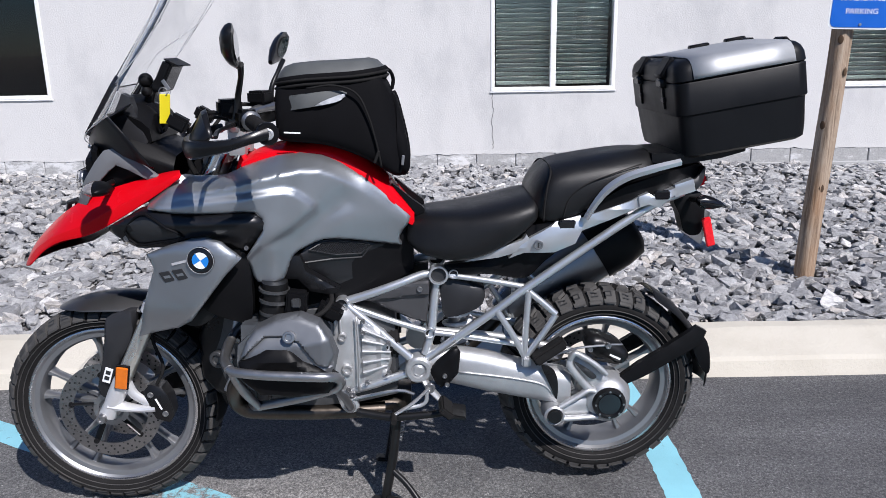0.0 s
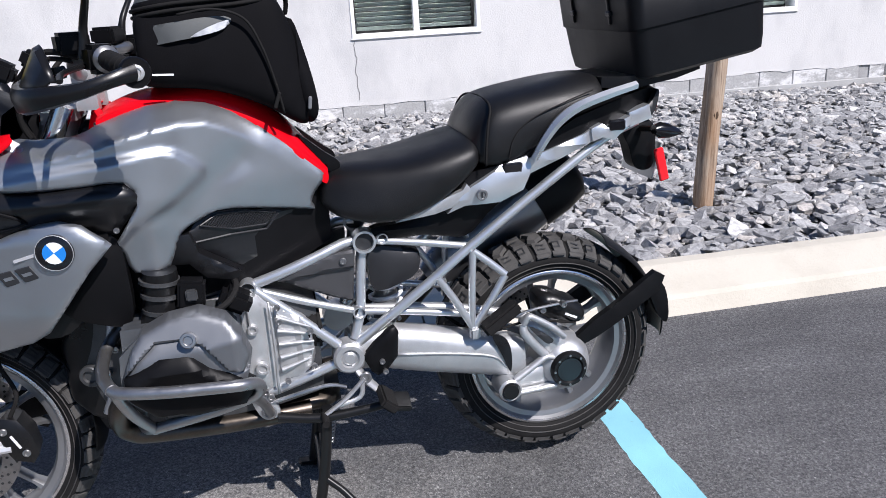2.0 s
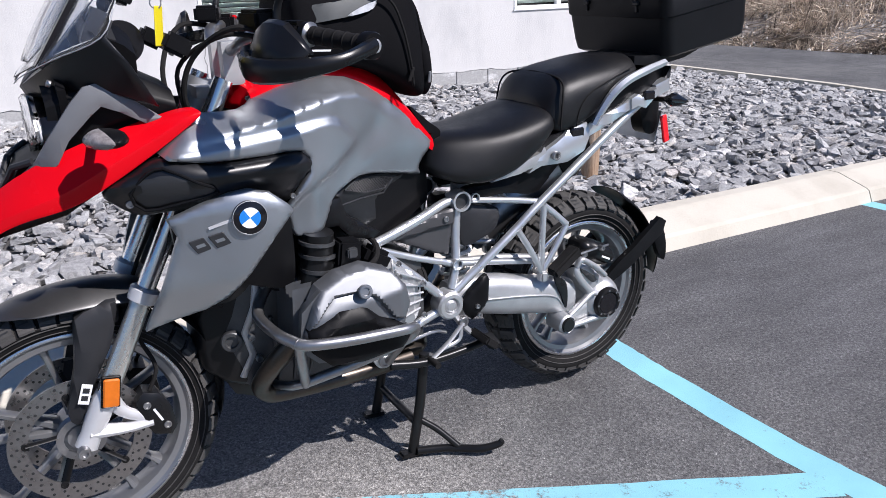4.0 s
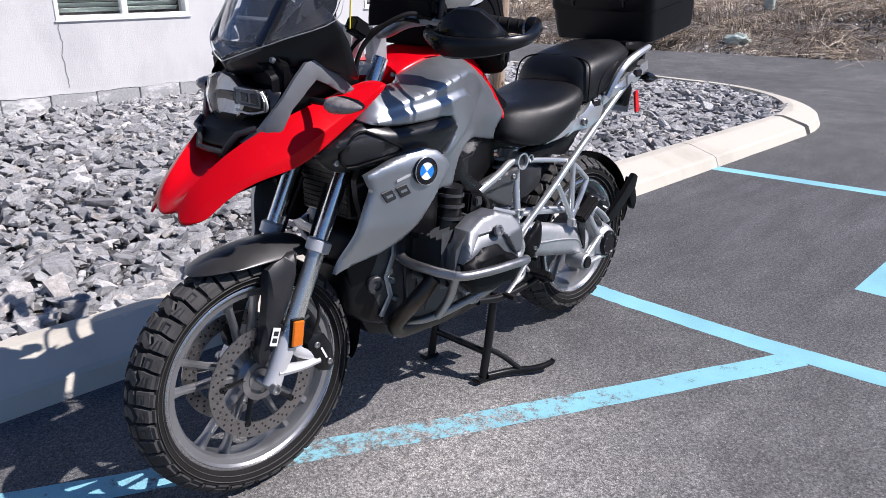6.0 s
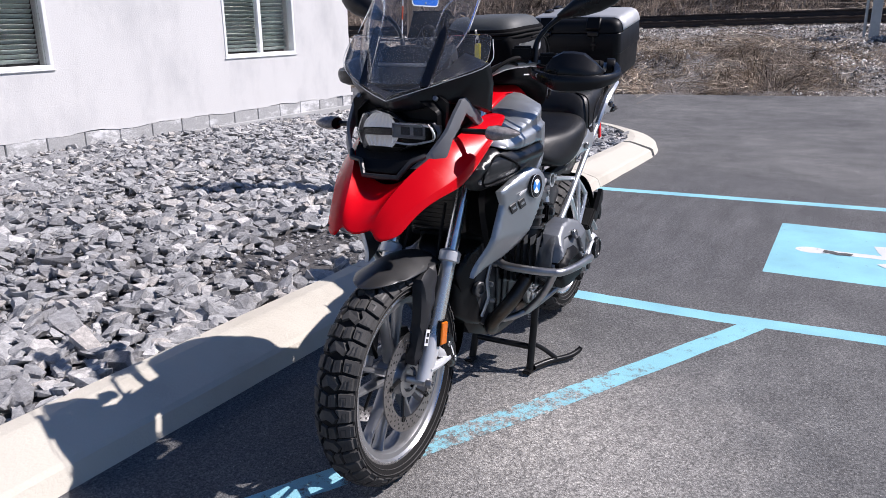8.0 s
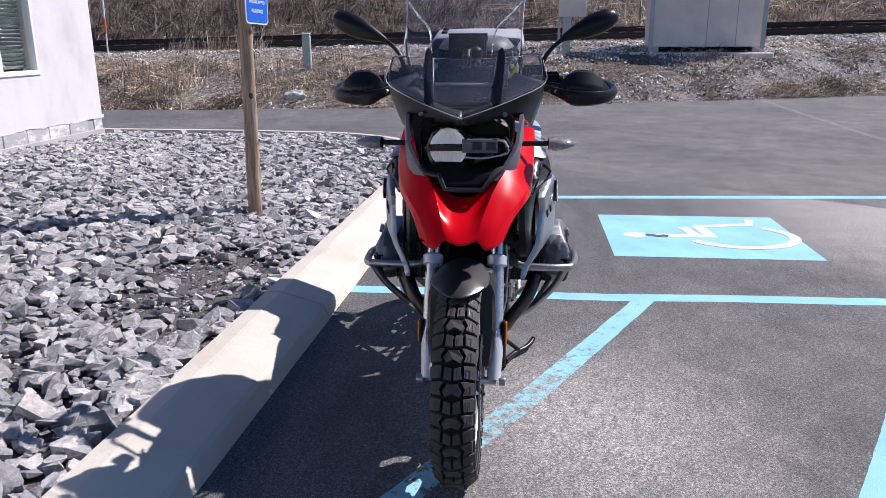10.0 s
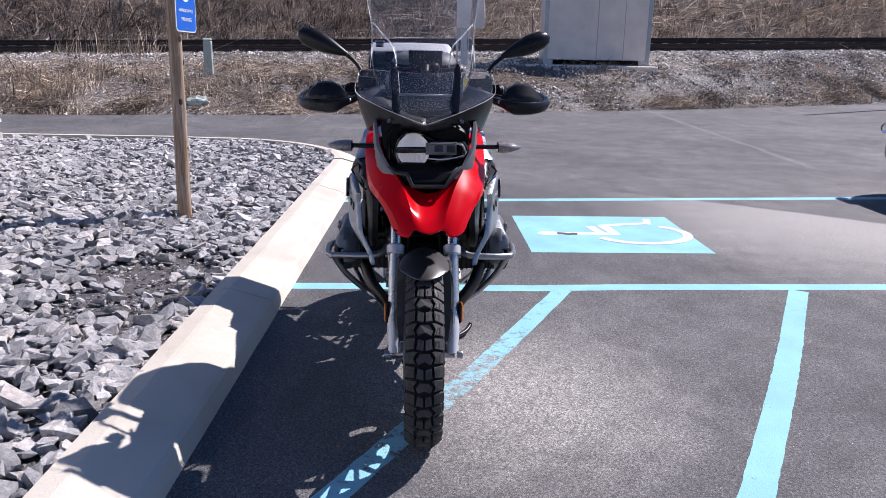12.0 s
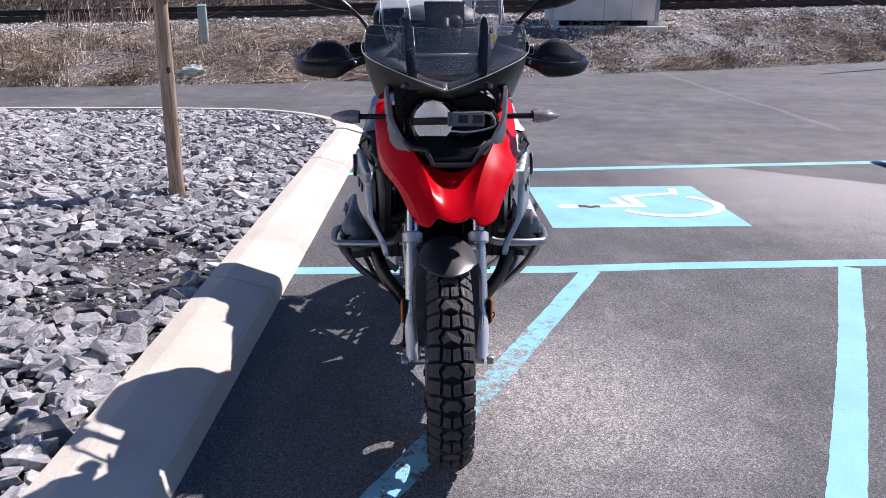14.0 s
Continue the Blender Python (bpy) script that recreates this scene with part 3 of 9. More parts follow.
# ragged lower edge of the wall's paint
verts, faces = [], []
for j in range(420):
    x = -10 + j * 0.04
    d = 0.325 + 0.03 * noise.noise(Vector((x * 2.2, 0, 1))) + 0.012 * noise.noise(Vector((x * 11, 0, 5)))
    verts += [(x, WALL_Y - 0.002, 0.36), (x, WALL_Y - 0.003, d)]
    if j:
        faces.append((2 * j - 2, 2 * j - 1, 2 * j + 1, 2 * j))
part("paint_edge", raw(verts, faces), M_WALL, wall)
# settlement crack below the window
verts, faces = [], []
for j in range(40):
    k = j / 39
    x = 0.965 + 0.025 * noise.noise(Vector((k * 5, 2, 0))) + 0.012 * noise.noise(Vector((k * 19, 4, 0)))
    z, w = 0.925 - 0.55 * k, 0.0035 + 0.002 * noise.noise(Vector((k * 13, 0, 0)))
    verts += [(x - w, WALL_Y - 0.0025, z), (x + w, WALL_Y - 0.0025, z)]
    if j:
        faces.append((2 * j - 2, 2 * j - 1, 2 * j + 1, 2 * j))
part("crack", raw(verts, faces), surface("crack_shadow", (0.2, 0.2, 0.2), 0.95), wall)


def window(n, a, b, blinds):
    w = tagged(new("window_%d" % n), "white vinyl sliding window with closed grey blinds" if blinds else "white vinyl window of a dark room", "window", kind="structure")
    y = WALL_Y
    t = 0.036
    bm = box(a, b, y - 0.012, y + 0.08, SILL, SILL + t, 0.004)
    box(a, b, y - 0.012, y + 0.08, HEAD - t, HEAD, 0.004, bm)
    box(a, a + t, y - 0.010, y + 0.08, SILL + t, HEAD - t, 0.004, bm)
    box(b - t, b, y - 0.010, y + 0.08, SILL + t, HEAD - t, 0.004, bm)
    part("window_frame", bm, M_VINYL, w)
    part("window_sill", box(a - 0.012, b + 0.012, y - 0.018, y + 0.02, SILL - 0.014, SILL - 0.001, 0.004), M_VINYL, w)
    mid = (a + b) / 2
    if blinds:
        part("meeting_stile", box(mid - 0.028, mid + 0.028, y + 0.005, y + 0.07, SILL + t, HEAD - t, 0.004), M_VINYL, w)
    for c, d in ((a + t, mid - 0.028), (mid + 0.028, b - t)) if blinds else ((a + t, b - t),):
        p = part("pane", box(c, d, y + 0.045, y + 0.05, SILL + t, HEAD - t), M_PANE, w)
        p.visible_shadow = False
    deep = 0.75 if blinds else 3.0
    # near-black planes behind the glass: the unlit room's darkness is in their colour
    part("room", raw([(a, y + deep, SILL - 0.5), (b, y + deep, SILL - 0.5), (b, y + deep, HEAD + 0.3), (a, y + deep, HEAD + 0.3)], [(0, 1, 2, 3)]), M_ROOM_SHADE, w)
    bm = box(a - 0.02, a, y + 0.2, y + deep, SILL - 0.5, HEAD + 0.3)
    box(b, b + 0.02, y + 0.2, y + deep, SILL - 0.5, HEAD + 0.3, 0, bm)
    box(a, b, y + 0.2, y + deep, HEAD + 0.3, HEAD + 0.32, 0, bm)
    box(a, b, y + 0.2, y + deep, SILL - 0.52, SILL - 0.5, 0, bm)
    part("reveal", bm, M_ROOM_SHADE, w)
    if blinds:
        blind = part("blind", box(a + 0.06, b - 0.06, y + 0.1, y + 0.14, HEAD - 0.09, HEAD - 0.045, 0.004), M_SLAT, w)
        slat = None
        for i in range(29):
            m = pose(mid, y + 0.125, SILL + 0.075 + i * 0.0435, -44, 0, rs.gauss(0, 0.12))
            if slat is None:
                slat = part("slat", box(-(b - a) / 2 + 0.06, (b - a) / 2 - 0.06, -0.025, 0.025, -0.0012, 0.0012), M_SLAT, blind)
                slat.matrix_basis = m
            else:
                share("slat", slat.data, blind, m)
    w.matrix_basis = HOUSE
    return w


for n, (a, b, blinds) in enumerate(WINDOWS, 1):
    window(n, a, b, blinds)


# ---- sign on its post ----
def sign_post():
    post = tagged(new("sign_post"), "weathered split wooden post leaning in the gravel", "post")
    verts, faces, n = [], [], 12
    for i in range(34):
        z = 0.04 + i * 0.06
        c = Vector((2.305 + 0.052 * (z - 0.1), 1.73, z))
        for k in range(n):
            a = 2 * math.pi * k / n
            sq = 1 / max(abs(math.cos(a)), abs(math.sin(a))) ** 0.75
            r = 0.048 * sq * (1 + 0.1 * noise.noise(Vector((math.cos(a) * 2, math.sin(a) * 2, z * 3.1))) + 0.04 * noise.noise(Vector((math.cos(a) * 9, math.sin(a) * 9, z * 1.2))))
            r *= 1 - 0.045 * z
            verts.append(c + Vector((r * math.cos(a + 0.35), r * math.sin(a + 0.35), 0)))
        if i:
            for k in range(n):
                p, q = (i - 1) * n, i * n
                faces.append((p + k, p + (k + 1) % n, q + (k + 1) % n, q + k))
    faces.append(tuple(range(33 * n, 34 * n)))
    part("shaft", raw(verts, faces), M_WOOD, post, "", True)
    for z, a in ((0.95, 215), (1.22, 300), (0.62, 265), (1.38, 240)):
        bm = bmesh.new()
        bmesh.ops.create_uvsphere(bm, u_segments=10, v_segments=6, radius=0.014)
        x = 2.305 + 0.052 * (z - 0.1)
        k = part("knot", bm, surface("wood_knot", (0.07, 0.04, 0.02), 0.9), post)
        k.matrix_basis = Matrix.LocRotScale((x + 0.05 * math.cos(radians(a)), 1.73 + 0.05 * math.sin(radians(a)), z), Euler((0, 0, radians(a))), (0.25, 1, 1.6))
    return post


sign_post()
sign = tagged(new("parking_sign"), "blue metal sign with white border and lettering on the post", "sign")
SIGN = pose(2.425, 1.655, 1.655, 90, 2.0, -10)


def rounded(w, h, r, y, n=6):
    pts = []
    for cx, cz, a0 in ((w - r, h - r, 0), (-w + r, h - r, 90), (-w + r, -h + r, 180), (w - r, -h + r, 270)):
        for i in range(n + 1):
            a = radians(a0 + 90 * i / n)
            pts.append((cx + r * math.cos(a), cz + r * math.sin(a), y))
    return pts


def slab(pts, depth):
    n = len(pts)
    verts = pts + [(x, y, z - depth) for x, y, z in pts]
    faces = [tuple(range(n)), tuple(range(2 * n - 1, n - 1, -1))] + [(i, n + i, n + (i + 1) % n, (i + 1) % n) for i in range(n)]
    bm = raw(verts, faces)
    bmesh.ops.recalc_face_normals(bm, faces=bm.faces)
    return bm


def lettering(name, text, size, material, parent, m, depth=0.0006, label=""):
    cu = bpy.data.curves.new(name, "FONT")
    cu.body, cu.size, cu.align_x, cu.align_y, cu.extrude = text, size, "CENTER", "CENTER", depth
    tmp = new(name, cu)
    me = bpy.data.meshes.new_from_object(tmp.evaluated_get(bpy.context.evaluated_depsgraph_get()))
    bpy.data.objects.remove(tmp)
    me.materials.clear()
    me.materials.append(material)
    ob = new(name, me)
    ob.parent = parent
    ob.matrix_basis = m
    if label:
        ob["label"] = label
    return ob


part("plate", slab(rounded(0.152, 0.228, 0.035, 0.0), 0.003), M_WHITE, sign).matrix_basis = SIGN
part("field", slab(rounded(0.143, 0.219, 0.028, 0.002), 0.0015), M_SIGNBLUE, sign).matrix_basis = SIGN
lettering("upper_word", "HANDICAPPED", 0.031, M_WHITE, sign, SIGN @ pose(0, -0.083, 0.003))
lettering("lower_word", "PARKING", 0.037, M_WHITE, sign, SIGN @ pose(0, -0.143, 0.003))
bm = bmesh.new()
bmesh.ops.create_circle(bm, cap_ends=True, segments=16, radius=0.016, matrix=Matrix.Translation((-0.02, 0.16, 0.003)))
part("symbol_head", bm, M_WHITE, sign).matrix_basis = SIGN
part("symbol_body", ribbon([(-0.02, 0.14), (-0.018, 0.07), (0.04, 0.068), (0.07, 0.01)], 0.018, 0.003), M_WHITE, sign).matrix_basis = SIGN
part("symbol_wheel", ribbon([(-0.005 + 0.062 * math.cos(radians(d)), 0.045 + 0.062 * math.sin(radians(d))) for d in range(125, 340, 12)], 0.014, 0.0035), M_WHITE, sign).matrix_basis = SIGN
for z in (-0.205, 0.2):
    bm = bmesh.new()
    bmesh.ops.create_cone(bm, cap_ends=True, segments=10, radius1=0.008, radius2=0.006, depth=0.006)
    part("bolt", bm, M_GALV, sign).matrix_basis = SIGN @ pose(0, z, 0.004)

# ---- railway and bank ----
def ease_in(t):
    t = max(0.0, min(1.0, t))
    return t * t * (3 - 2 * t)


def track_z(y):
    return 1.12 - 0.02 * max(min(y, 20.0), -25.0)


def bed_share(x, y):
    """How far up the bank a place lies, from the asphalt to the track."""
    return (x - edge_x(y)) / (24.0 - edge_x(y))


ballast_v, ballast_f = [], []
rb = random.Random(11)
CRYSTAL = ((1, 0, 0), (0, 1, 0), (-1, 0, 0), (0, -1, 0), (0.2, 0.1, 0.8), (-0.1, -0.2, -0.8))
FACETS = ((0, 1, 4), (1, 2, 4), (2, 3, 4), (3, 0, 4), (1, 0, 5), (2, 1, 5), (3, 2, 5), (0, 3, 5))
for _ in range(190000):
    y = rb.uniform(-22, 15)
    x = rb.uniform(edge_x(y) + 0.1, 26.6)
    f = bed_share(x, y)
    grassy = ease_in((y + 1.8) / 3.0)
    patch = noise.noise(Vector((x * 0.8, y * 0.6, 31.0)))
    keep = (1 - grassy) * (0.95 if f > 0.4 else 0.35 + 0.9 * f + 0.6 * patch) + grassy * (0.9 if f > 0.66 else 0.1 + 1.1 * max(0.0, f - 0.3) + 0.4 * patch)
    if rb.random() > keep:
        continue
    s = 0.023 * rb.lognormvariate(0, 0.32)
    m = Matrix.LocRotScale((x, y, bank(x, y) + s * 0.4), Euler((rb.gauss(0, 0.6), rb.gauss(0, 0.6), rb.uniform(0, 6.28))), (s * rb.uniform(0.8, 1.5), s, s * rb.uniform(0.6, 1.1)))
    base = len(ballast_v)
    ballast_v.extend((m @ Vector((v[0] + rb.uniform(-0.25, 0.25), v[1] + rb.uniform(-0.25, 0.25), v[2])))[:] for v in CRYSTAL)
    ballast_f.extend((base + i, base + j, base + k) for i, j, k in FACETS)
me = bpy.data.meshes.new("ballast")
me.from_pydata(ballast_v, [], ballast_f)
me.materials.append(M_BALLAST)
tagged(new("ballast", me), "grey railway ballast along the track", "ballast", kind="stuff")
track = tagged(new("railway_track"), "rusty railway track on ballast along the bank", "railway track", kind="structure")
for x, lift in ((24.0, 0.0), (25.45, 0.2)):
    bm = bmesh.new()
    for y0, y1 in ((-40, -20), (-20, 0), (0, 17), (17, 40)):
        vs = []
        for y in (y0, y1):
            z = track_z(y) + lift
            for dx, dz in ((-0.07, 0.0), (-0.07, 0.02), (-0.012, 0.045), (-0.012, 0.13), (-0.036, 0.15), (-0.036, 0.185), (0.036, 0.185), (0.036, 0.15), (0.012, 0.13), (0.012, 0.045), (0.07, 0.02), (0.07, 0.0)):
                vs.append(bm.verts.new((x + dx, y, z + dz)))
        for k in range(12):
            bm.faces.new((vs[k], vs[(k + 1) % 12], vs[12 + (k + 1) % 12], vs[12 + k]))
    bmesh.ops.recalc_face_normals(bm, faces=bm.faces)
    part("rail", bm, M_RAIL, track)
    bm = bmesh.new()
    for y0, y1 in ((-40, -20), (-20, 0), (0, 17), (17, 40)):
        vs = [bm.verts.new((x + dx, y, track_z(y) + lift + 0.187)) for y in (y0, y1) for dx in (-0.03, 0.03)]
        bm.faces.new((vs[0], vs[1], vs[3], vs[2]))
    part("rail_head", bm, M_RAILTOP, track)
tie = None
for i in range(70):
    y = -21 + i * 0.55
    m = Matrix.LocRotScale((24.72, y, track_z(y) + 0.02), Euler((0, radians(-7.8), rb.gauss(0, 0.01))), (1, 1, 1))
    if tie is None:
        tie = part("tie", box(-1.25, 1.25, -0.11, 0.11, -0.09, 0.07, 0.01), M_TIE, track)
        tie.matrix_basis = m
    else:
        share("tie", tie.data, track, m)


def blades(name, count, place, height, width, lean, material, label, bend=0.4):
    """Dead stalks in combed clumps: thin tapering strips that bend over one another."""
    r = random.Random(name)
    verts, faces = [], []
    for _ in range(count):
        p = place(r)
        if p is None:
            continue
        x, y, z = p
        comb = 6.0 * noise.noise(Vector((x * 0.8, y * 0.8, 5.0)))
        mat = 0.35 + 1.6 * max(0.0, 0.5 + noise.noise(Vector((x * 1.1, y * 1.1, 17.0))))
        h, a = height * r.lognormvariate(0, 0.4), comb + r.gauss(0, 0.7)
        out, w = Vector((math.cos(a), math.sin(a), 0)) * lean * mat * abs(r.gauss(0.6, 0.6)), width * r.lognormvariate(0, 0.45)
        b = r.uniform(0, 3.14)
        side = Vector((math.cos(b), math.sin(b), 0.3)) * w
        base = len(verts)
        foot = Vector((x, y, z - 0.03))
        mid = foot + Vector((0, 0, h * 0.6 / (0.7 + 0.5 * mat))) + out * h * 0.45
        tip = mid + Vector((0, 0, h * 0.4 * r.uniform(-bend, 1.0))) + out * h * 0.8
        verts += [foot - side, foot + side, mid - side * 0.7, mid + side * 0.7, tip]
        faces += [(base, base + 1, base + 3, base + 2), (base + 2, base + 3, base + 4)]
    me = bpy.data.meshes.new(name)
    me.from_pydata([tuple(v) for v in verts], [], faces)
    me.materials.append(material)
    return tagged(new(name, me), label, "dry grass", kind="stuff")


def verge(r):
    y = r.uniform(-19, 13)
    grassy = ease_in((y + 1.8) / 3.0)
    x = edge_x(y) + 0.05 + abs(r.gauss(0, 1.2 + 1.9 * grassy))
    thick = noise.noise(Vector((x * 0.7, y * 0.55, 9)))
    f = bed_share(x, y)
    keep = (1 - grassy) * (0.18 + 0.7 * thick - 0.4 * max(0.0, f - 0.15)) + grassy * (0.62 + 0.7 * thick - 0.75 * max(0.0, f - 0.45))
    if x > 23.3 or r.random() > keep * 1.5:
        return None
    return x, y, bank(x, y)


def hill_of(r, y0, y1):
    y, x = r.uniform(y0, y1), 26.9 + abs(r.gauss(0, 7))
    if r.random() > 0.66 + 0.75 * noise.noise(Vector((x * 0.35, y * 0.35, 2))):
        return None
    return x, y, bank(x, y)


def hillside(r):
    return hill_of(r, -32, -0.5)


def woodland_edge(r):
    return hill_of(r, -2.0, 27)


def reeds(r):
    y = r.choice((4.6, 5.4, 6.4, 7.2, 8.3)) + r.gauss(0, 0.55)
    x = edge_x(y) + 1.2 + abs(r.gauss(0, 1.6))
    return x, y, bank(x, y)


def trackside(r):
    y = r.choice((9.0, 9.6, 10.3, 11.6)) + r.gauss(0, 0.3)
    x = 23.2 + r.gauss(0, 0.18)
    return x, y, bank(x, y)


blades("dry_grass", 105000, verge, 0.15, 0.0055, 1.9, M_STRAW, "tangled dead grass on the bank", 0.9)
blades("dry_weeds", 700, reeds, 0.42, 0.005, 0.6, M_STRAW, "tall dead weeds at the roadside", 0.3)
blades("dry_reeds", 420, trackside, 0.55, 0.008, 0.5, M_STRAW, "feathery dead reeds beside the track", 0.2)
blades("dead_grass_mats", 34000, hillside, 0.6, 0.013, 1.7, M_MATS, "matted pale dead grass on the hill behind the track", 0.8)
blades("dead_brush", 34000, woodland_edge, 0.6, 0.011, 1.3, M_LITTER, "dark tangle of bare brush on the hill behind the track", 0.6)


def fallen_stalks(name, count, place, length, width, material, label):
    """Long dry stalks lying criss-cross on the weeds."""
    r = random.Random(name)
    verts, faces = [], []
    for _ in range(count):
        p = place(r)
        if p is None:
            continue
        x, y, z = p
        a = 1.6 + r.gauss(0, 0.9)
        n = length * r.lognormvariate(0, 0.4)
        d = Vector((math.cos(a), math.sin(a), r.gauss(0.05, 0.16))) * n
        w = Vector((-math.sin(a), math.cos(a), 0)) * width * 0.4 + Vector((0, 0, width * r.uniform(0.6, 1.3)))
        foot = Vector((x, y, z + abs(r.gauss(0.06, 0.07))))
        mid = foot + d * 0.5 + Vector((r.gauss(0, 0.03), r.gauss(0, 0.03), abs(r.gauss(0, 0.05))))
        base = len(verts)
        verts += [foot - w, foot + w, mid - w * 0.8, mid + w * 0.8, foot + d]
        faces += [(base, base + 1, base + 3, base + 2), (base + 2, base + 3, base + 4)]
    me = bpy.data.meshes.new(name)
    me.from_pydata([tuple(v) for v in verts], [], faces)
    me.materials.append(material)
    return tagged(new(name, me), label, "dry stalks", kind="stuff")


fallen_stalks("fallen_stalks", 3000, verge, 0.4, 0.006, M_STALK, "pale dry stalks lying criss-cross on the bank")
fallen_stalks("fallen_twigs", 3200, hillside, 0.9, 0.011, M_STALK, "pale dead twigs lying on the hillside brush")


def bare_tree(x, y, height, seed):
    r = random.Random(seed)
    t = tagged(new("bare_tree"), "leafless thin grey tree on the hillside", "tree", "trees on the hill")
    t.matrix_basis = Matrix.Translation((x, y, bank(x, y) - 0.1))
    verts, faces = [], []

    def limb(a, b, ra, rb2):
        d = (b - a).normalized()
        s = d.orthogonal().normalized()
        u = d.cross(s)
        base = len(verts)
        for p, rad in ((a, ra), (b, rb2)):
            for k in range(5):
                ang = 2 * math.pi * k / 5
                verts.append(p + (s * math.cos(ang) + u * math.sin(ang)) * rad)
        for k in range(5):
            faces.append((base + k, base + (k + 1) % 5, base + 5 + (k + 1) % 5, base + 5 + k))

    p, rad = Vector((0, 0, 0)), 0.035 * height ** 0.7
    twigs_at = []
    for i in range(7):
        q = p + Vector((r.gauss(0, 0.09), r.gauss(0, 0.09), 1)) * height / 7
        limb(p, q, rad, rad * 0.82)
        p, rad = q, rad * 0.82
        twigs_at.append((p, rad))
    part("trunk", raw(verts, faces), M_BRUSH, t, "", True)
    verts, faces = [], []
    for p, rad in twigs_at[1:]:
        for _ in range(4):
            d = Vector((r.gauss(0, 1), r.gauss(0, 1), r.uniform(0.2, 1.2))).normalized()
            q = p + d * height * r.uniform(0.12, 0.28)
            limb(p, q, rad * 0.45, rad * 0.2)
            for _ in range(4):
                e = (d + Vector((r.gauss(0, 0.6), r.gauss(0, 0.6), r.gauss(0, 0.5)))).normalized()
                s = p.lerp(q, r.uniform(0.4, 1))
                limb(s, s + e * height * r.uniform(0.05, 0.16), rad * 0.2, rad * 0.06)
    part("crown", raw(verts, faces), M_BRUSH, t)


for i in range(26):
    bare_tree(rb.uniform(30, 46), -26 + i * 2.05 + rb.uniform(-0.8, 0.8), rb.uniform(3.0, 6.5), i)

# steel cabinet on skids, its meter mast, and small marker posts
hut = tagged(new("signal_cabinet"), "grey steel railway equipment cabinet on skids", "cabinet")
HUT = pose(17.0, -3.3, 1.02, 0, 0, -4)
bm = box(0, 1.9, -2.62, 0, 0.0, 2.3, 0.01)
part("body", bm, M_CABINET, hut)
for y in (-2.62, 0.0):
    part("corner_post", box(-0.03, 0.05, y - 0.05, y + 0.05, -0.12, 2.32, 0.006), M_GALV, hut)
part("seam", box(-0.006, 0.0, -1.32, -1.3, 0.02, 2.3), M_GALV, hut)
part("seam", box(-0.006, 0.0, -2.0, -1.985, 0.02, 2.3), M_GALV, hut)
part("skid", box(0, 1.9, -2.6, -2.4, -0.13, 0, 0.006), M_GALV, hut)
part("skid", box(0, 1.9, -0.2, 0.0, -0.13, 0, 0.006), M_GALV, hut)
part("roof_cap", box(-0.08, 1.98, -2.7, 0.08, 2.3, 2.38, 0.01), M_CABINET, hut)
part("base_pad", box(-0.5, 2.1, -2.8, 0.5, -0.4, -0.13, 0.02), M_CABINET, hut)
hut.matrix_basis = HUT
mast = tagged(new("meter_mast"), "grey steel post with a meter box", "utility post")
part("pole", box(-0.09, 0.09, -0.1, 0.1, -0.5, 3.2, 0.015), M_GALV, mast)
part("meter_box", box(-0.2, -0.09, -0.45, 0.22, 0.75, 1.7, 0.012), M_CABINET, mast)
part("conduit", box(-0.03, 0.03, 0.16, 0.22, -0.5, 0.75, 0.012), M_GALV, mast)
mast.matrix_basis = Matrix.Translation((17.2, -1.25, 1.0))
stub = tagged(new("marker_post"), "faded green plastic utility marker post", "marker post")
part("tube", box(-0.08, 0.08, -0.09, 0.09, -0.2, 0.78, 0.02), M_PVC, stub)
part("cap", box(-0.085, 0.085, -0.095, 0.095, 0.78, 0.83, 0.02), M_PVC, stub)
stub.matrix_basis = pose(13.9, 4.52, bank(13.9, 4.52) - 0.05, 0, -3, 10)
rod = tagged(new("marker_rod"), "thin white snow marker rod with orange band", "marker rod")
bm = bmesh.new()
bmesh.ops.create_cone(bm, cap_ends=True, segments=8, radius1=0.022, radius2=0.022, depth=2.6, matrix=Matrix.Translation((0, 0, 1.2)))
part("rod_shaft", bm, M_WHITE, rod)
bm = bmesh.new()
bmesh.ops.create_cone(bm, cap_ends=True, segments=8, radius1=0.026, radius2=0.026, depth=0.4, matrix=Matrix.Translation((0, 0, 1.2)))
part("band", bm, M_ORANGE, rod)
rod.matrix_basis = pose(18.5, 11.63, bank(18.5, 11.63) - 0.3, 0, 2, 0)

litter = bmesh.new()
bmesh.ops.create_icosphere(litter, subdivisions=3, radius=0.2)
for v in litter.verts:
    v.co *= 1 + 0.5 * noise.noise(v.co * 9) + 0.25 * noise.noise(v.co * 24)
    v.co.z *= 0.6
ob = tagged(link("plastic_litter", litter, M_PVC), "crumpled pale green plastic sheet in the weeds", "litter")
ob.matrix_basis = Matrix.Translation((12.1, 4.32, bank(12.1, 4.32) + 0.07))

def lathe_upright(profile, sides=20):
    """A turned upright shape from pairs of radius and height."""
    verts, faces = [], []
    for k, (r, z) in enumerate(profile):
        for j in range(sides):
            verts.append((r * math.cos(2 * math.pi * j / sides), r * math.sin(2 * math.pi * j / sides), z))
            if k:
                i = (j + 1) % sides
                faces.append(((k - 1) * sides + j, (k - 1) * sides + i, k * sides + i, k * sides + j))
    return raw([Vector(v) for v in verts], faces)


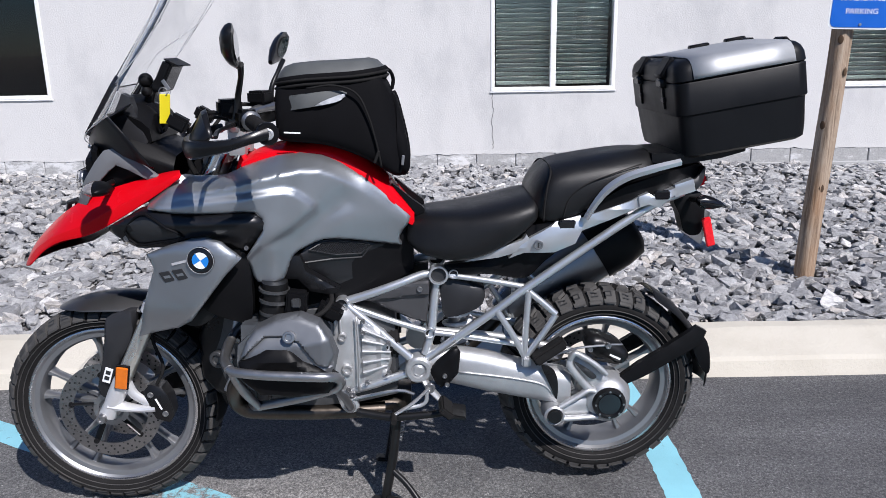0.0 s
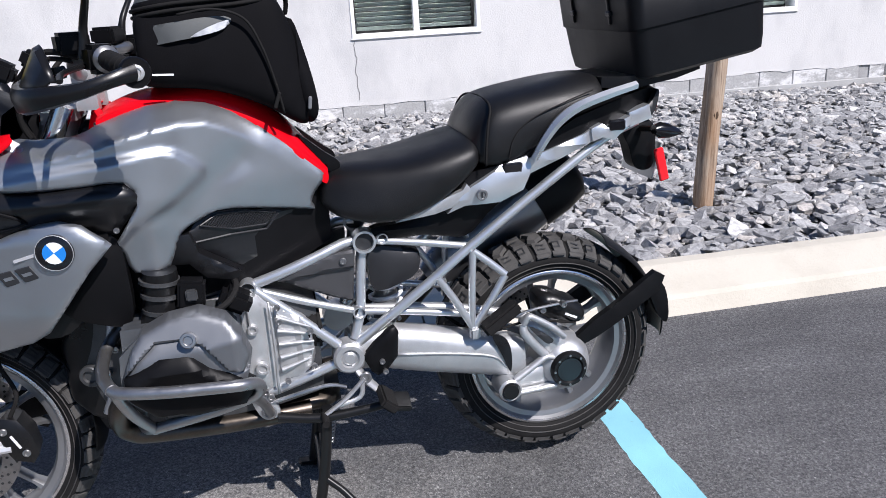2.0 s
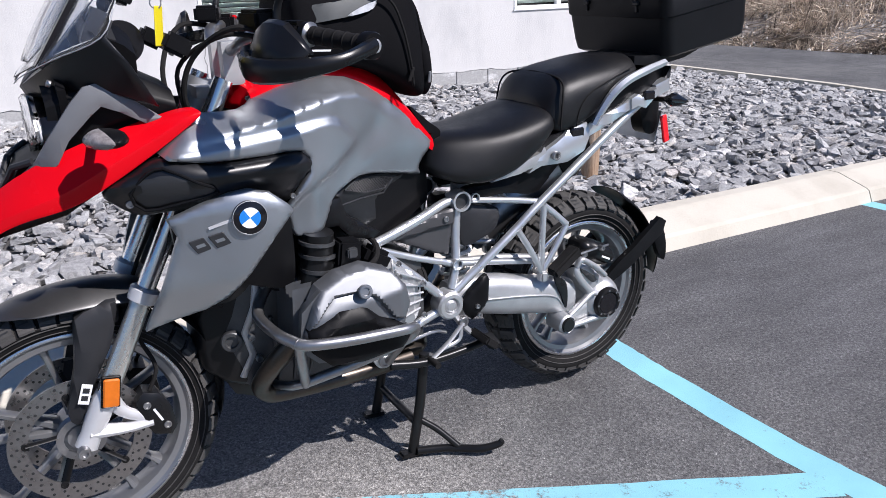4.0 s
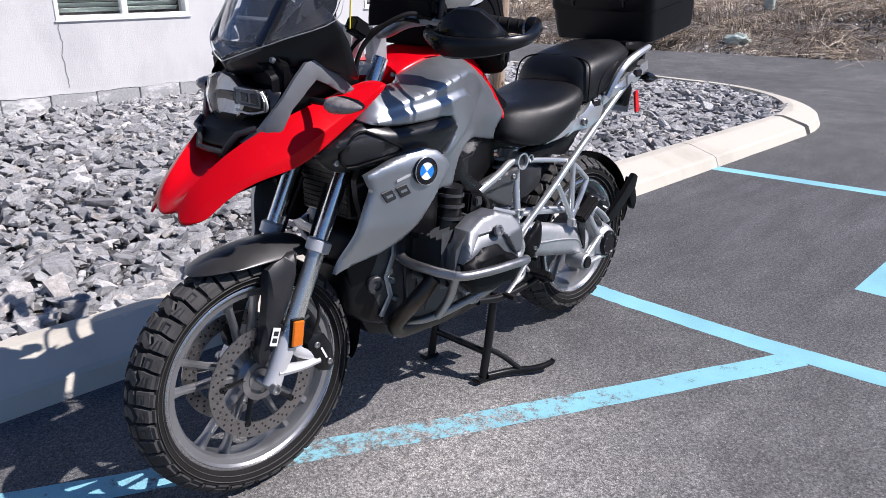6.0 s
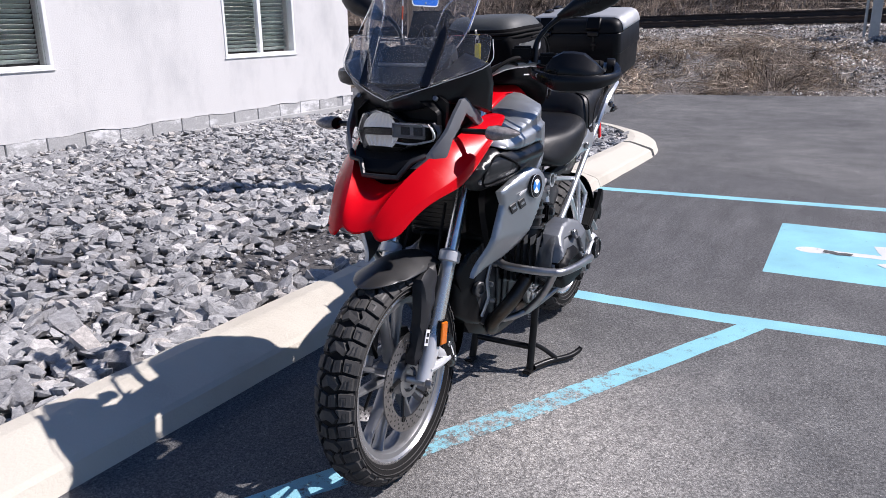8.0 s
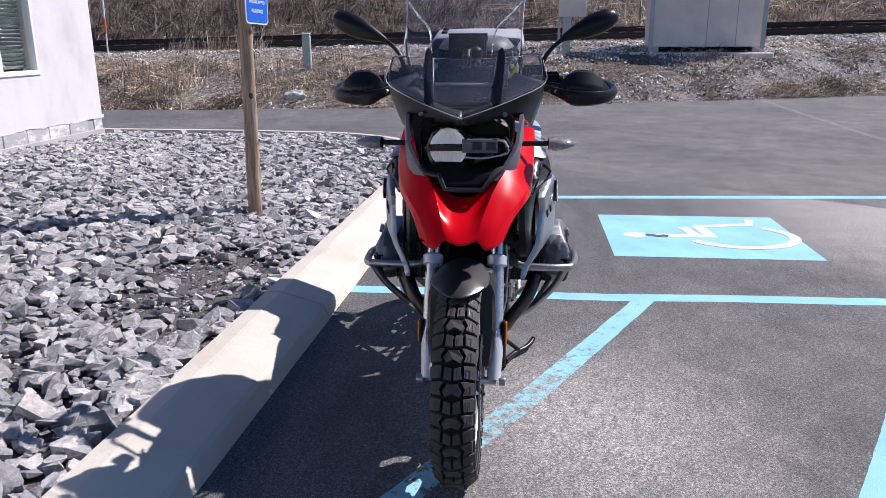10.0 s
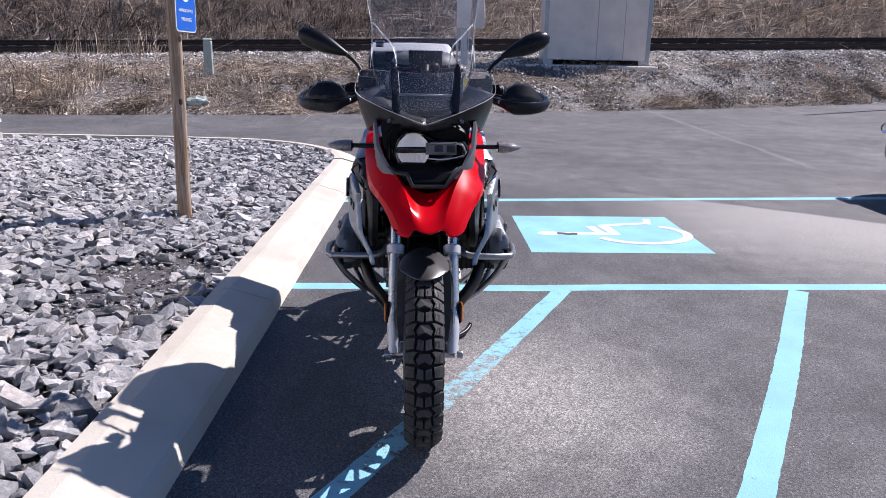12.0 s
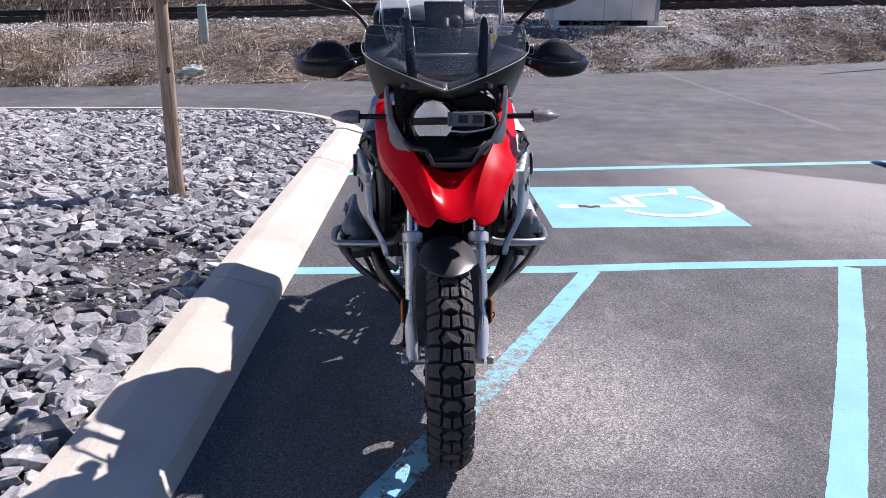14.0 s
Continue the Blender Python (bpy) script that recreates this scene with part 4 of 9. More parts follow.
# parked car
def parked_car(m):
    car = tagged(new("car"), "black car parked across the lot", "car")
    paint, glass = surface("black_car_paint", (0.008, 0.008, 0.009), 0.15, vary=0.1, relief=0), surface("dark_car_glass", (0.01, 0.012, 0.013), 0.05, vary=0, relief=0)
    rubber = surface("car_tyre", (0.015, 0.015, 0.015), 0.8)
    rings = []
    for y, w, z0, z1 in ((0.0, 0.62, 0.35, 0.62), (-0.12, 0.8, 0.24, 0.72), (-0.6, 0.88, 0.2, 0.86), (-1.3, 0.9, 0.2, 0.95), (-3.6, 0.9, 0.2, 0.98), (-4.2, 0.86, 0.24, 0.92), (-4.4, 0.7, 0.36, 0.8)):
        rings.append([(x, y, z) for x, z in ((-w, z0 + 0.1), (-w * 0.9, z0), (w * 0.9, z0), (w, z0 + 0.1), (w, (z0 + z1) / 2), (w * 0.93, z1 - 0.06), (w * 0.8, z1), (-w * 0.8, z1), (-w * 0.93, z1 - 0.06), (-w, (z0 + z1) / 2))])
    vr = bmesh.new()
    rows = [[vr.verts.new(p) for p in ring] for ring in rings]
    for a, b in zip(rows, rows[1:]):
        for k in range(10):
            vr.faces.new((a[k], a[(k + 1) % 10], b[(k + 1) % 10], b[k]))
    vr.faces.new(rows[0][::-1])
    vr.faces.new(rows[-1])
    bmesh.ops.recalc_face_normals(vr, faces=vr.faces)
    ob = part("body", vr, paint, car, "", True)
    sd = ob.modifiers.new("round", "SUBSURF")
    sd.levels = sd.render_levels = 2
    cab = bmesh.new()
    rows = [[cab.verts.new((x * w, y, z)) for x, z in ((-1, z0), (1, z0), (0.82, z1), (-0.82, z1))] for y, w, z0, z1 in ((-1.2, 0.84, 0.9, 0.96), (-1.9, 0.82, 0.92, 1.42), (-3.2, 0.82, 0.92, 1.44), (-4.1, 0.8, 0.9, 1.0))]
    for a, b in zip(rows, rows[1:]):
        for k in range(4):
            cab.faces.new((a[k], a[(k + 1) % 4], b[(k + 1) % 4], b[k]))
    bmesh.ops.recalc_face_normals(cab, faces=cab.faces)
    part("cabin_glass", cab, glass, car)
    part("roof", box(-0.64, 0.64, -3.2, -1.95, 1.42, 1.47, 0.02), paint, car)
    for x in (-0.82, 0.82):
        for y in (-0.85, -3.55):
            bm = bmesh.new()
            bmesh.ops.create_cone(bm, cap_ends=True, segments=28, radius1=0.32, radius2=0.32, depth=0.21, matrix=Matrix.Translation((x, y, 0.32)) @ Matrix.Rotation(math.pi / 2, 4, "Y"))
            w = part("wheel", bm, rubber, car)
            bm = bmesh.new()
            bmesh.ops.create_cone(bm, cap_ends=True, segments=24, radius1=0.2, radius2=0.2, depth=0.225, matrix=Matrix.Translation((x, y, 0.32)) @ Matrix.Rotation(math.pi / 2, 4, "Y"))
            part("wheel_rim", bm, M_GALV, w)
    for x in (-0.6, 0.6):
        part("headlight", box(x - 0.16, x + 0.16, -0.12, -0.02, 0.6, 0.7, 0.03), M_PANE, car)
    car.matrix_basis = m


parked_car(pose(3.45, -4.54, 0, 0, 0, 0))
# tall pole beyond the cars, which throws a thin shadow over the asphalt
pole = tagged(new("light_pole"), "slim galvanised light pole at the edge of the asphalt", "pole")
part("shaft", lathe_upright(((0.075, 0.0), (0.072, 1.0), (0.055, 6.0), (0.0, 6.005))), M_GALV, pole)
part("base_flange", box(-0.14, 0.14, -0.14, 0.14, 0.0, 0.025, 0.006), M_GALV, pole)
pole.matrix_basis = pose(13.21 + 6 * 0.5, -8.38 - 6 * 0.82, 0)


# ---- materials of the motorcycle and its luggage ----
M_GREY = surface("grey_metallic_paint", (0.395, 0.417, 0.44), 0.4, metal=0.87, vary=0.03, fine=900, relief=0.02, depth=0.0004)
M_RED = surface("red_gloss_paint", (0.6, 0.002, 0.007), 0.24, vary=0.03, relief=0, coat=0.0, spec=0.16)
M_PLASTIC = surface("black_grained_plastic", (0.0048, 0.0048, 0.0055), 0.45, spec=0.15, vary=0.2, fine=700, relief=0.15, depth=0.0008)
M_GLOSSBLACK = surface("black_gloss_plastic", (0.007, 0.007, 0.009), 0.16, vary=0.1, relief=0)
M_COWL = surface("dark_grey_plastic", (0.022, 0.0225, 0.025), 0.42, spec=0.35, vary=0.1, fine=700, relief=0.1, depth=0.0008)
M_STRUT = surface("slate_plastic", (0.15, 0.155, 0.165), 0.42, vary=0.06, fine=700, relief=0.1, depth=0.0006)
M_RUBBER = surface("tyre_rubber", (0.013, 0.0125, 0.0125), 0.8, spec=0.15, vary=0.3, scale=30, fine=300, relief=0.25, depth=0.0015)
M_TREAD = surface("dusty_tread_rubber", (0.055, 0.053, 0.051), 0.8, vary=0.4, scale=22, fine=260, relief=0.3, depth=0.0015)
M_VINYLSEAT = surface("black_seat_vinyl", (0.0065, 0.0065, 0.007), 0.44, spec=0.36, vary=0.12, scale=12, fine=520, relief=0.35, depth=0.0012)
M_FABRIC = surface("black_nylon_fabric", (0.005, 0.005, 0.006), 0.8, spec=0.08, vary=0.25, scale=14, fine=800, relief=0.5, depth=0.0012)
M_GREYFABRIC = surface("grey_coated_fabric", (0.075, 0.08, 0.08), 0.6, vary=0.2, scale=14, fine=500, relief=0.3, depth=0.001)
M_REFLECT = surface("reflective_tape", (0.5, 0.51, 0.52), 0.35, metal=0.3, vary=0.2, scale=40, relief=0)
M_SILVER = surface("silver_frame_paint", (0.64, 0.655, 0.67), 0.33, metal=0.8, vary=0.04, relief=0.04, depth=0.0005)
M_CAST = surface("cast_aluminium", (0.52, 0.525, 0.53), 0.48, metal=0.75, vary=0.1, scale=25, fine=420, relief=0.25, depth=0.001)
M_DARKCAST = surface("grey_cast_cover", (0.165, 0.174, 0.184), 0.4, metal=0.7, vary=0.06, fine=500, relief=0.12, depth=0.0008)
M_ENGINE = surface("dark_cast_engine", (0.075, 0.077, 0.08), 0.44, metal=0.5, vary=0.25, scale=22, fine=500, relief=0.2, depth=0.001)
M_STEEL = surface("brushed_steel_tube", (0.34, 0.34, 0.345), 0.34, metal=0.88, vary=0.12, scale=30, relief=0.05, depth=0.0005)
M_CHROME = surface("polished_fork_tube", (0.78, 0.785, 0.78), 0.24, metal=0.95, vary=0.05, relief=0)
M_FORK = surface("anodised_fork_leg", (0.68, 0.67, 0.63), 0.3, metal=0.85, vary=0.06, relief=0.05, depth=0.0005)
M_PALE = surface("pale_cast_fork_foot", (0.66, 0.66, 0.67), 0.45, metal=0.45, vary=0.06, relief=0.08, depth=0.0006)
M_RIM = surface("grey_cast_wheel", (0.32, 0.325, 0.335), 0.38, metal=0.8, vary=0.06, relief=0.06, depth=0.0006)
M_RIMLIP = surface("machined_rim_edge", (0.62, 0.62, 0.63), 0.25, metal=1.0, vary=0.05, relief=0)
M_DISC = surface("brake_disc_steel", (0.3, 0.29, 0.285), 0.32, metal=0.95, vary=0.15, scale=60, relief=0.05, depth=0.0004)
M_EXHAUST = surface("heat_stained_steel", (0.085, 0.072, 0.06), 0.34, metal=0.9, vary=0.35, scale=12, relief=0.03, depth=0.0005)
M_MUFFLER = surface("brushed_muffler_steel", (0.26, 0.265, 0.28), 0.33, metal=0.95, vary=0.08, relief=0.05, depth=0.0005)
M_BLACKMETAL = surface("black_coated_steel", (0.008, 0.008, 0.0085), 0.33, spec=0.3, vary=0.2, relief=0.05, depth=0.0005)
M_AMBER = surface("amber_reflector", (0.62, 0.15, 0.008), 0.2, vary=0.1, scale=60, relief=0.2, depth=0.001)
M_TAILRED = surface("red_reflector", (0.75, 0.012, 0.02), 0.2, vary=0.15, scale=90, relief=0.3, depth=0.001)
M_SCREEN = make_glass("clear_screen", (0.97, 0.975, 0.98), 0.0, 1.42)
# a pale diffuse film on the clear panes: sky haze put into the colour, with dust
nt = M_SCREEN.node_tree
dust, both_of = nt.nodes.new("ShaderNodeBsdfDiffuse"), nt.nodes.new("ShaderNodeMixShader")
dust.inputs[0].default_value = (0.75, 0.76, 0.78, 1)
film_of = ramp(nt, noise_tex(nt, coords(nt), 6.0, 6.0).outputs[0], [(0.3, (0.004,) * 3), (0.75, (0.03,) * 3)])
nt.links.new(film_of.outputs[0], both_of.inputs[0])
glassy = [n for n in nt.nodes if n.type == "BSDF_PRINCIPLED"][0]
nt.links.new(glassy.outputs[0], both_of.inputs[1])
nt.links.new(dust.outputs[0], both_of.inputs[2])
nt.links.new(both_of.outputs[0], [n for n in nt.nodes if n.type == "OUTPUT_MATERIAL"][0].inputs[0])
M_FOLD = make_glass("thick_clear_fold", (0.95, 0.96, 0.97), 0.25, 1.45)
M_MIRROR = surface("mirror_glass", (0.3, 0.31, 0.33), 0.02, metal=1.0, vary=0, relief=0)
M_LIT = surface("lit_lamp_bowl", (0.5, 0.5, 0.5), 0.3, metal=0.6, vary=0.03, relief=0)
for lit, power in ((M_LIT, 0.13),):
    glow = lit.node_tree.nodes["Principled BSDF"]
    glow.inputs["Emission Color"].default_value, glow.inputs["Emission Strength"].default_value = (1.0, 0.98, 0.94, 1), power
M_YELLOW = surface("yellow_plastic_tag", (0.72, 0.6, 0.01), 0.4, vary=0.05, relief=0.05)
M_BADGEBLUE = surface("badge_blue", (0.02, 0.2, 0.62), 0.25, vary=0.02, relief=0)
M_BADGEWHITE = surface("badge_white", (0.8, 0.81, 0.82), 0.25, vary=0.02, relief=0)
M_ALU = surface("aluminium_lid_panel", (0.43, 0.44, 0.45), 0.58, metal=0.6, vary=0.08, scale=7, relief=0.05, depth=0.0005)
M_SIGNAL = surface("clear_signal_lens", (0.24, 0.22, 0.215), 0.14, vary=0.4, scale=90, relief=0.4, depth=0.001)
M_GUARD = surface("satin_guard_plastic", (0.007, 0.007, 0.0078), 0.3, spec=0.32, vary=0.15, fine=700, relief=0.12, depth=0.0006)
M_CASE = surface("black_case_plastic", (0.0058, 0.0062, 0.0075), 0.46, spec=0.2, vary=0.12, fine=900, relief=0.1, depth=0.0006)
M_INK = surface("dark_print", (0.02, 0.021, 0.023), 0.5, vary=0.05, relief=0)


# ---- shaping helpers ----
def curve_through(pts, steps=5, closed=False):
    """A smooth curve through the points."""
    ps = [Vector(p) for p in pts]
    n = len(ps)
    out = []
    for i in range(n if closed else n - 1):
        p0 = ps[(i - 1) % n] if closed or i else ps[0] * 2 - ps[1]
        p1, p2 = ps[i], ps[(i + 1) % n]
        p3 = ps[(i + 2) % n] if closed or i + 2 < n else ps[-1] * 2 - ps[-2]
        for k in range(steps):
            t = k / steps
            out.append(0.5 * (2 * p1 + (p2 - p0) * t + (2 * p0 - 5 * p1 + 4 * p2 - p3) * t * t + (3 * p1 - p0 - 3 * p2 + p3) * t ** 3))
    if not closed:
        out.append(ps[-1])
    return out


def tube(pts, r, sides=10, steps=5, bm=None, flat=1.0, caps=True):
    """A round tube along a smooth curve; r may be one radius or one for each point."""
    path = curve_through(pts, steps) if steps > 1 and len(pts) > 2 else [Vector(p) for p in pts]
    rr = [r] * len(path) if isinstance(r, (int, float)) else np.interp(np.linspace(0, 1, len(path)), np.linspace(0, 1, len(r)), r).tolist()
    out = bm or bmesh.new()
    rings, up = [], None
    for i, p in enumerate(path):
        d = (path[min(i + 1, len(path) - 1)] - path[max(i - 1, 0)]).normalized()
        if up is None:
            up = Vector((0, 0, 1)) if abs(d.z) < 0.9 else Vector((0, 1, 0))
        s = d.cross(up).normalized()
        up = s.cross(d).normalized()
        rings.append([out.verts.new(p + (s * math.cos(a) + up * math.sin(a) * flat) * rr[i]) for a in [2 * math.pi * k / sides for k in range(sides)]])
    for a, b in zip(rings, rings[1:]):
        for k in range(sides):
            out.faces.new((a[k], a[(k + 1) % sides], b[(k + 1) % sides], b[k]))
    if caps:
        out.faces.new(rings[0][::-1])
        out.faces.new(rings[-1])
    bmesh.ops.recalc_face_normals(out, faces=out.faces)
    return out


def lathe(profile, centre=(0, 0, 0), segments=48, bm=None, closed=False):
    """Turn (offset along y, radius) pairs about the y axis through centre."""
    out = bm or bmesh.new()
    c = Vector(centre)
    rings = [[out.verts.new(c + Vector((r * math.cos(a), y, r * math.sin(a)))) for a in [2 * math.pi * k / segments for k in range(segments)]] for y, r in profile]
    pairs = list(zip(rings, rings[1:])) + ([(rings[-1], rings[0])] if closed else [])
    for a, b in pairs:
        for k in range(segments):
            out.faces.new((a[k], a[(k + 1) % segments], b[(k + 1) % segments], b[k]))
    if not closed:
        if profile[0][1] > 1e-5:
            out.faces.new(rings[0])
        if profile[-1][1] > 1e-5:
            out.faces.new(rings[-1][::-1])
    bmesh.ops.remove_doubles(out, verts=out.verts, dist=1e-6)
    bmesh.ops.recalc_face_normals(out, faces=out.faces)
    return out


def loft(rings, caps=True):
    """A skin over closed rings of equal count."""
    bm = bmesh.new()
    vr = [[bm.verts.new(p) for p in ring] for ring in rings]
    n = len(rings[0])
    for a, b in zip(vr, vr[1:]):
        for k in range(n):
            bm.faces.new((a[k], a[(k + 1) % n], b[(k + 1) % n], b[k]))
    if caps:
        bm.faces.new(vr[0][::-1])
        bm.faces.new(vr[-1])
    bmesh.ops.recalc_face_normals(bm, faces=bm.faces)
    return bm


def skin(rows):
    """An open sheet over rows of points."""
    bm = bmesh.new()
    vr = [[bm.verts.new(p) for p in row] for row in rows]
    for a, b in zip(vr, vr[1:]):
        for k in range(len(a) - 1):
            bm.faces.new((a[k], a[k + 1], b[k + 1], b[k]))
    return bm


def mirrored(bm):
    """A copy on the other side of the machine."""
    out = bm.copy()
    for v in out.verts:
        v.co.y = -v.co.y
    bmesh.ops.reverse_faces(out, faces=out.faces)
    return out


def panel(outline, side, thick=0.006, roll=0.012, step=0.022, smooth=4):
    """A bodywork panel: an outline in x and z, laid on the surface y = side(x, z), with a rolled edge."""
    pts = [(x, 0.0, z) for x, z in outline]
    loop = [Vector((p.x, 0, p.z)) for p in (curve_through(pts, smooth, True) if smooth > 1 else [Vector(p) for p in pts])]
    bm = bmesh.new()
    bm.faces.new([bm.verts.new(p) for p in loop])
    for d in (0.3, 0.7):
        bmesh.ops.inset_region(bm, faces=[max(bm.faces, key=lambda f: f.calc_area())], thickness=roll * d, use_even_offset=False)
    xs = [p.x for p in loop]
    zs = [p.z for p in loop]
    x = min(xs) + step
    while x < max(xs):
        bmesh.ops.bisect_plane(bm, geom=[*bm.verts, *bm.edges, *bm.faces], plane_co=(x, 0, 0), plane_no=(1, 0, 0))
        x += step
    z = min(zs) + step
    while z < max(zs):
        bmesh.ops.bisect_plane(bm, geom=[*bm.verts, *bm.edges, *bm.faces], plane_co=(0, 0, z), plane_no=(0, 0, 1))
        z += step
    seg = list(zip(loop, loop[1:] + loop[:1]))

    def inside(p):
        best = 9.0
        for a, b in seg:
            ab = b - a
            t = max(0.0, min(1.0, (p - a).dot(ab) / max(ab.length_squared, 1e-12)))
            best = min(best, (p - a - ab * t).length)
        return best

    depth = {}
    for v in bm.verts:
        d = inside(v.co)
        tuck = 0.0 if d >= roll else roll * (1 - math.sqrt(max(0.0, 1 - ((roll - d) / roll) ** 2)))
        depth[v] = side(v.co.x, v.co.z) + tuck
    front = list(bm.faces)
    ret = bmesh.ops.extrude_face_region(bm, geom=front)
    moved = [g for g in ret["geom"] if isinstance(g, bmesh.types.BMVert)]
    for v in moved:
        v.co.y = side(v.co.x, v.co.z) + roll + thick
    for v, y in depth.items():
        if v.is_valid:
            v.co.y = y
    bmesh.ops.recalc_face_normals(bm, faces=bm.faces)
    return bm


def sharp(ob, angle=38):
    ob.data.polygons.foreach_set("use_smooth", [True] * len(ob.data.polygons))
    ob.data.set_sharp_from_angle(angle=radians(angle))
    return ob


def rounder(ob, levels=2):
    mod = ob.modifiers.new("round", "SUBSURF")
    mod.levels = mod.render_levels = levels
    ob.data.polygons.foreach_set("use_smooth", [True] * len(ob.data.polygons))
    return ob


def both(name, bm, material, parent, label="", angle=38):
    """The part on the left and its twin on the right."""
    twin = mirrored(bm)
    a = sharp(part(name, bm, material, parent, label), angle)
    b = sharp(part(name, twin, material, parent, label), angle)
    return a, b


def knob(at, r, depth, axis=(0, -1, 0), dent=0.0, bm=None, sides=20):
    """A bolt head or cap facing along axis."""
    out = bm or bmesh.new()
    m = Matrix.Translation(at) @ Vector((0, 1, 0)).rotation_difference(Vector(axis)).to_matrix().to_4x4()
    prof = [(-0.002, r), (depth * 0.8, r), (depth, r * 0.9)]
    prof += [(depth, r * 0.6), (depth - dent, r * 0.52), (depth - dent, 0.0)] if dent else [(depth, 0.0)]
    tmp = lathe([(y, max(q, 0.0)) for y, q in prof], (0, 0, 0), sides)
    bmesh.ops.transform(tmp, matrix=m, verts=tmp.verts)
    me = bpy.data.meshes.new("tmp")
    tmp.to_mesh(me)
    tmp.free()
    out.from_mesh(me)
    bpy.data.meshes.remove(me)
    return out


def oblong(c, half, bevel, turn=(0, 0, 0), segments=2):
    """A bevelled block about c, turned by degrees."""
    return turned(pose(*c, *turn), box(-half[0], half[0], -half[1], half[1], -half[2], half[2], bevel, None, segments))


def near_line(x, z, pts):
    best = 9.0
    for (ax, az), (bx, bz) in zip(pts, pts[1:]):
        dx, dz = bx - ax, bz - az
        t = max(0.0, min(1.0, ((x - ax) * dx + (z - az) * dz) / (dx * dx + dz * dz)))
        best = min(best, math.hypot(x - ax - dx * t, z - az - dz * t))
    return best


def ease(t):
    t = max(0.0, min(1.0, t))
    return t * t * (3 - 2 * t)


# ---- motorcycle ----
bike = tagged(new("motorcycle"), "red and grey adventure motorcycle parked upright on its centre stand", "motorcycle")
FRONT, REAR = Vector((-0.754, 0, 0.325)), Vector((0.753, 0, 0.335))
REAR_WHEEL = Vector((0.751, 0.045, 0.333))


def tyre(name, centre, crown, half, bead, pitches, blocks, sipes, label):
    def rad(y):
        k = min(1.0, abs(y) / half)
        return crown - (0.030 + 0.012 * (half / 0.062 - 1)) * k ** 2.4

    prof = [(-half * 0.72, bead), (-half * 0.9, bead + 0.013), (-half, bead + 0.035)]
    prof += [(half * k, rad(half * k)) for k in (-0.93, -0.8, -0.6, -0.3, 0.0, 0.3, 0.6, 0.8, 0.93)]
    prof += [(half, bead + 0.035), (half * 0.9, bead + 0.013), (half * 0.72, bead)]
    t = sharp(part(name, lathe(prof, (0, 0, 0), 72, None, True), M_RUBBER, bike, label), 50)
    t.matrix_basis = Matrix.Translation(centre)
    for poly, mirror, high in blocks:
        for sign in (1, -1) if mirror else (1,):
            bm = bmesh.new()
            cy = sum(p[1] for p in poly) / len(poly)
            cs = sum(p[0] for p in poly) / len(poly)
            tops, feet = [], []
            for s, y in poly:
                for out, lift, shrink in ((feet, -0.003, 1.0), (tops, high, 0.88)):
                    yy = sign * (cy + (y - cy) * shrink)
                    a = (cs + (s - cs) * shrink) / crown
                    r = rad(yy) + lift
                    out.append(bm.verts.new((r * math.sin(a), yy, r * math.cos(a))))
            n = len(poly)
            bm.faces.new(tops)
            for i in range(n):
                bm.faces.new((feet[i], feet[(i + 1) % n], tops[(i + 1) % n], tops[i]))
            bmesh.ops.recalc_face_normals(bm, faces=bm.faces)
            if bm.faces[:][0].normal.z < 0:
                bmesh.ops.reverse_faces(bm, faces=bm.faces)
            first = part("tread_block", bm, M_TREAD, t)
            for i in range(1, pitches):
                share("tread_block", first.data, t, Matrix.Rotation(2 * math.pi * i / pitches, 4, "Y"))
    # narrow dark marks laid on the block tops, coloured as the shade in sipes
    for sign in (-1, 1):
        for poly in sipes:
            bm = bmesh.new()
            vs = []
            for q, y in poly:
                r = rad(y) + 0.0107
                vs.append(bm.verts.new((r * math.sin(q / crown), sign * y, r * math.cos(q / crown))))
            bm.faces.new(vs)
            first = part("tread_sipe", bm, M_INK, t)
            for i in range(1, pitches):
                share("tread_sipe", first.data, t, Matrix.Rotation(2 * math.pi * i / pitches, 4, "Y"))
    # lugs that reach down the shoulder, and raised rings on the sidewall
    for sign in (-1, 1):
        for a0, a1, low in ((-0.42, -0.04, 0.024), (0.06, 0.44, 0.016)):
            bm = bmesh.new()
            w = 2 * math.pi / pitches
            vs = []
            for y, r0, r1 in ((half * 0.93, crown - low, crown - 0.022), (half + 0.0035, crown - low - 0.006, crown - 0.027)):
                for r, k in ((r0, a0), (r0, a1), (r1, a1), (r1, a0)):
                    vs.append(bm.verts.new((r * math.sin(k * w), sign * y, r * math.cos(k * w))))
            bm.faces.new(vs[4:])
            for i in range(4):
                bm.faces.new((vs[i], vs[(i + 1) % 4], vs[4 + (i + 1) % 4], vs[4 + i]))
            bmesh.ops.recalc_face_normals(bm, faces=bm.faces)
            first = part("shoulder_lug", bm, M_TREAD, t)
            for i in range(1, pitches):
                share("shoulder_lug", first.data, t, Matrix.Rotation(2 * math.pi * i / pitches, 4, "Y"))
        for r in (bead + 0.012, bead + 0.026):
            y = half * (0.9 if r < bead + 0.02 else 0.985)
            part("sidewall_ring", lathe([(sign * (y - 0.002), r), (sign * (y + 0.0018), r + 0.0005), (sign * (y + 0.0018), r + 0.002), (sign * (y - 0.002), r + 0.003)], (0, 0, 0), 72, None, True), M_TREAD, t, "", True)
    return t


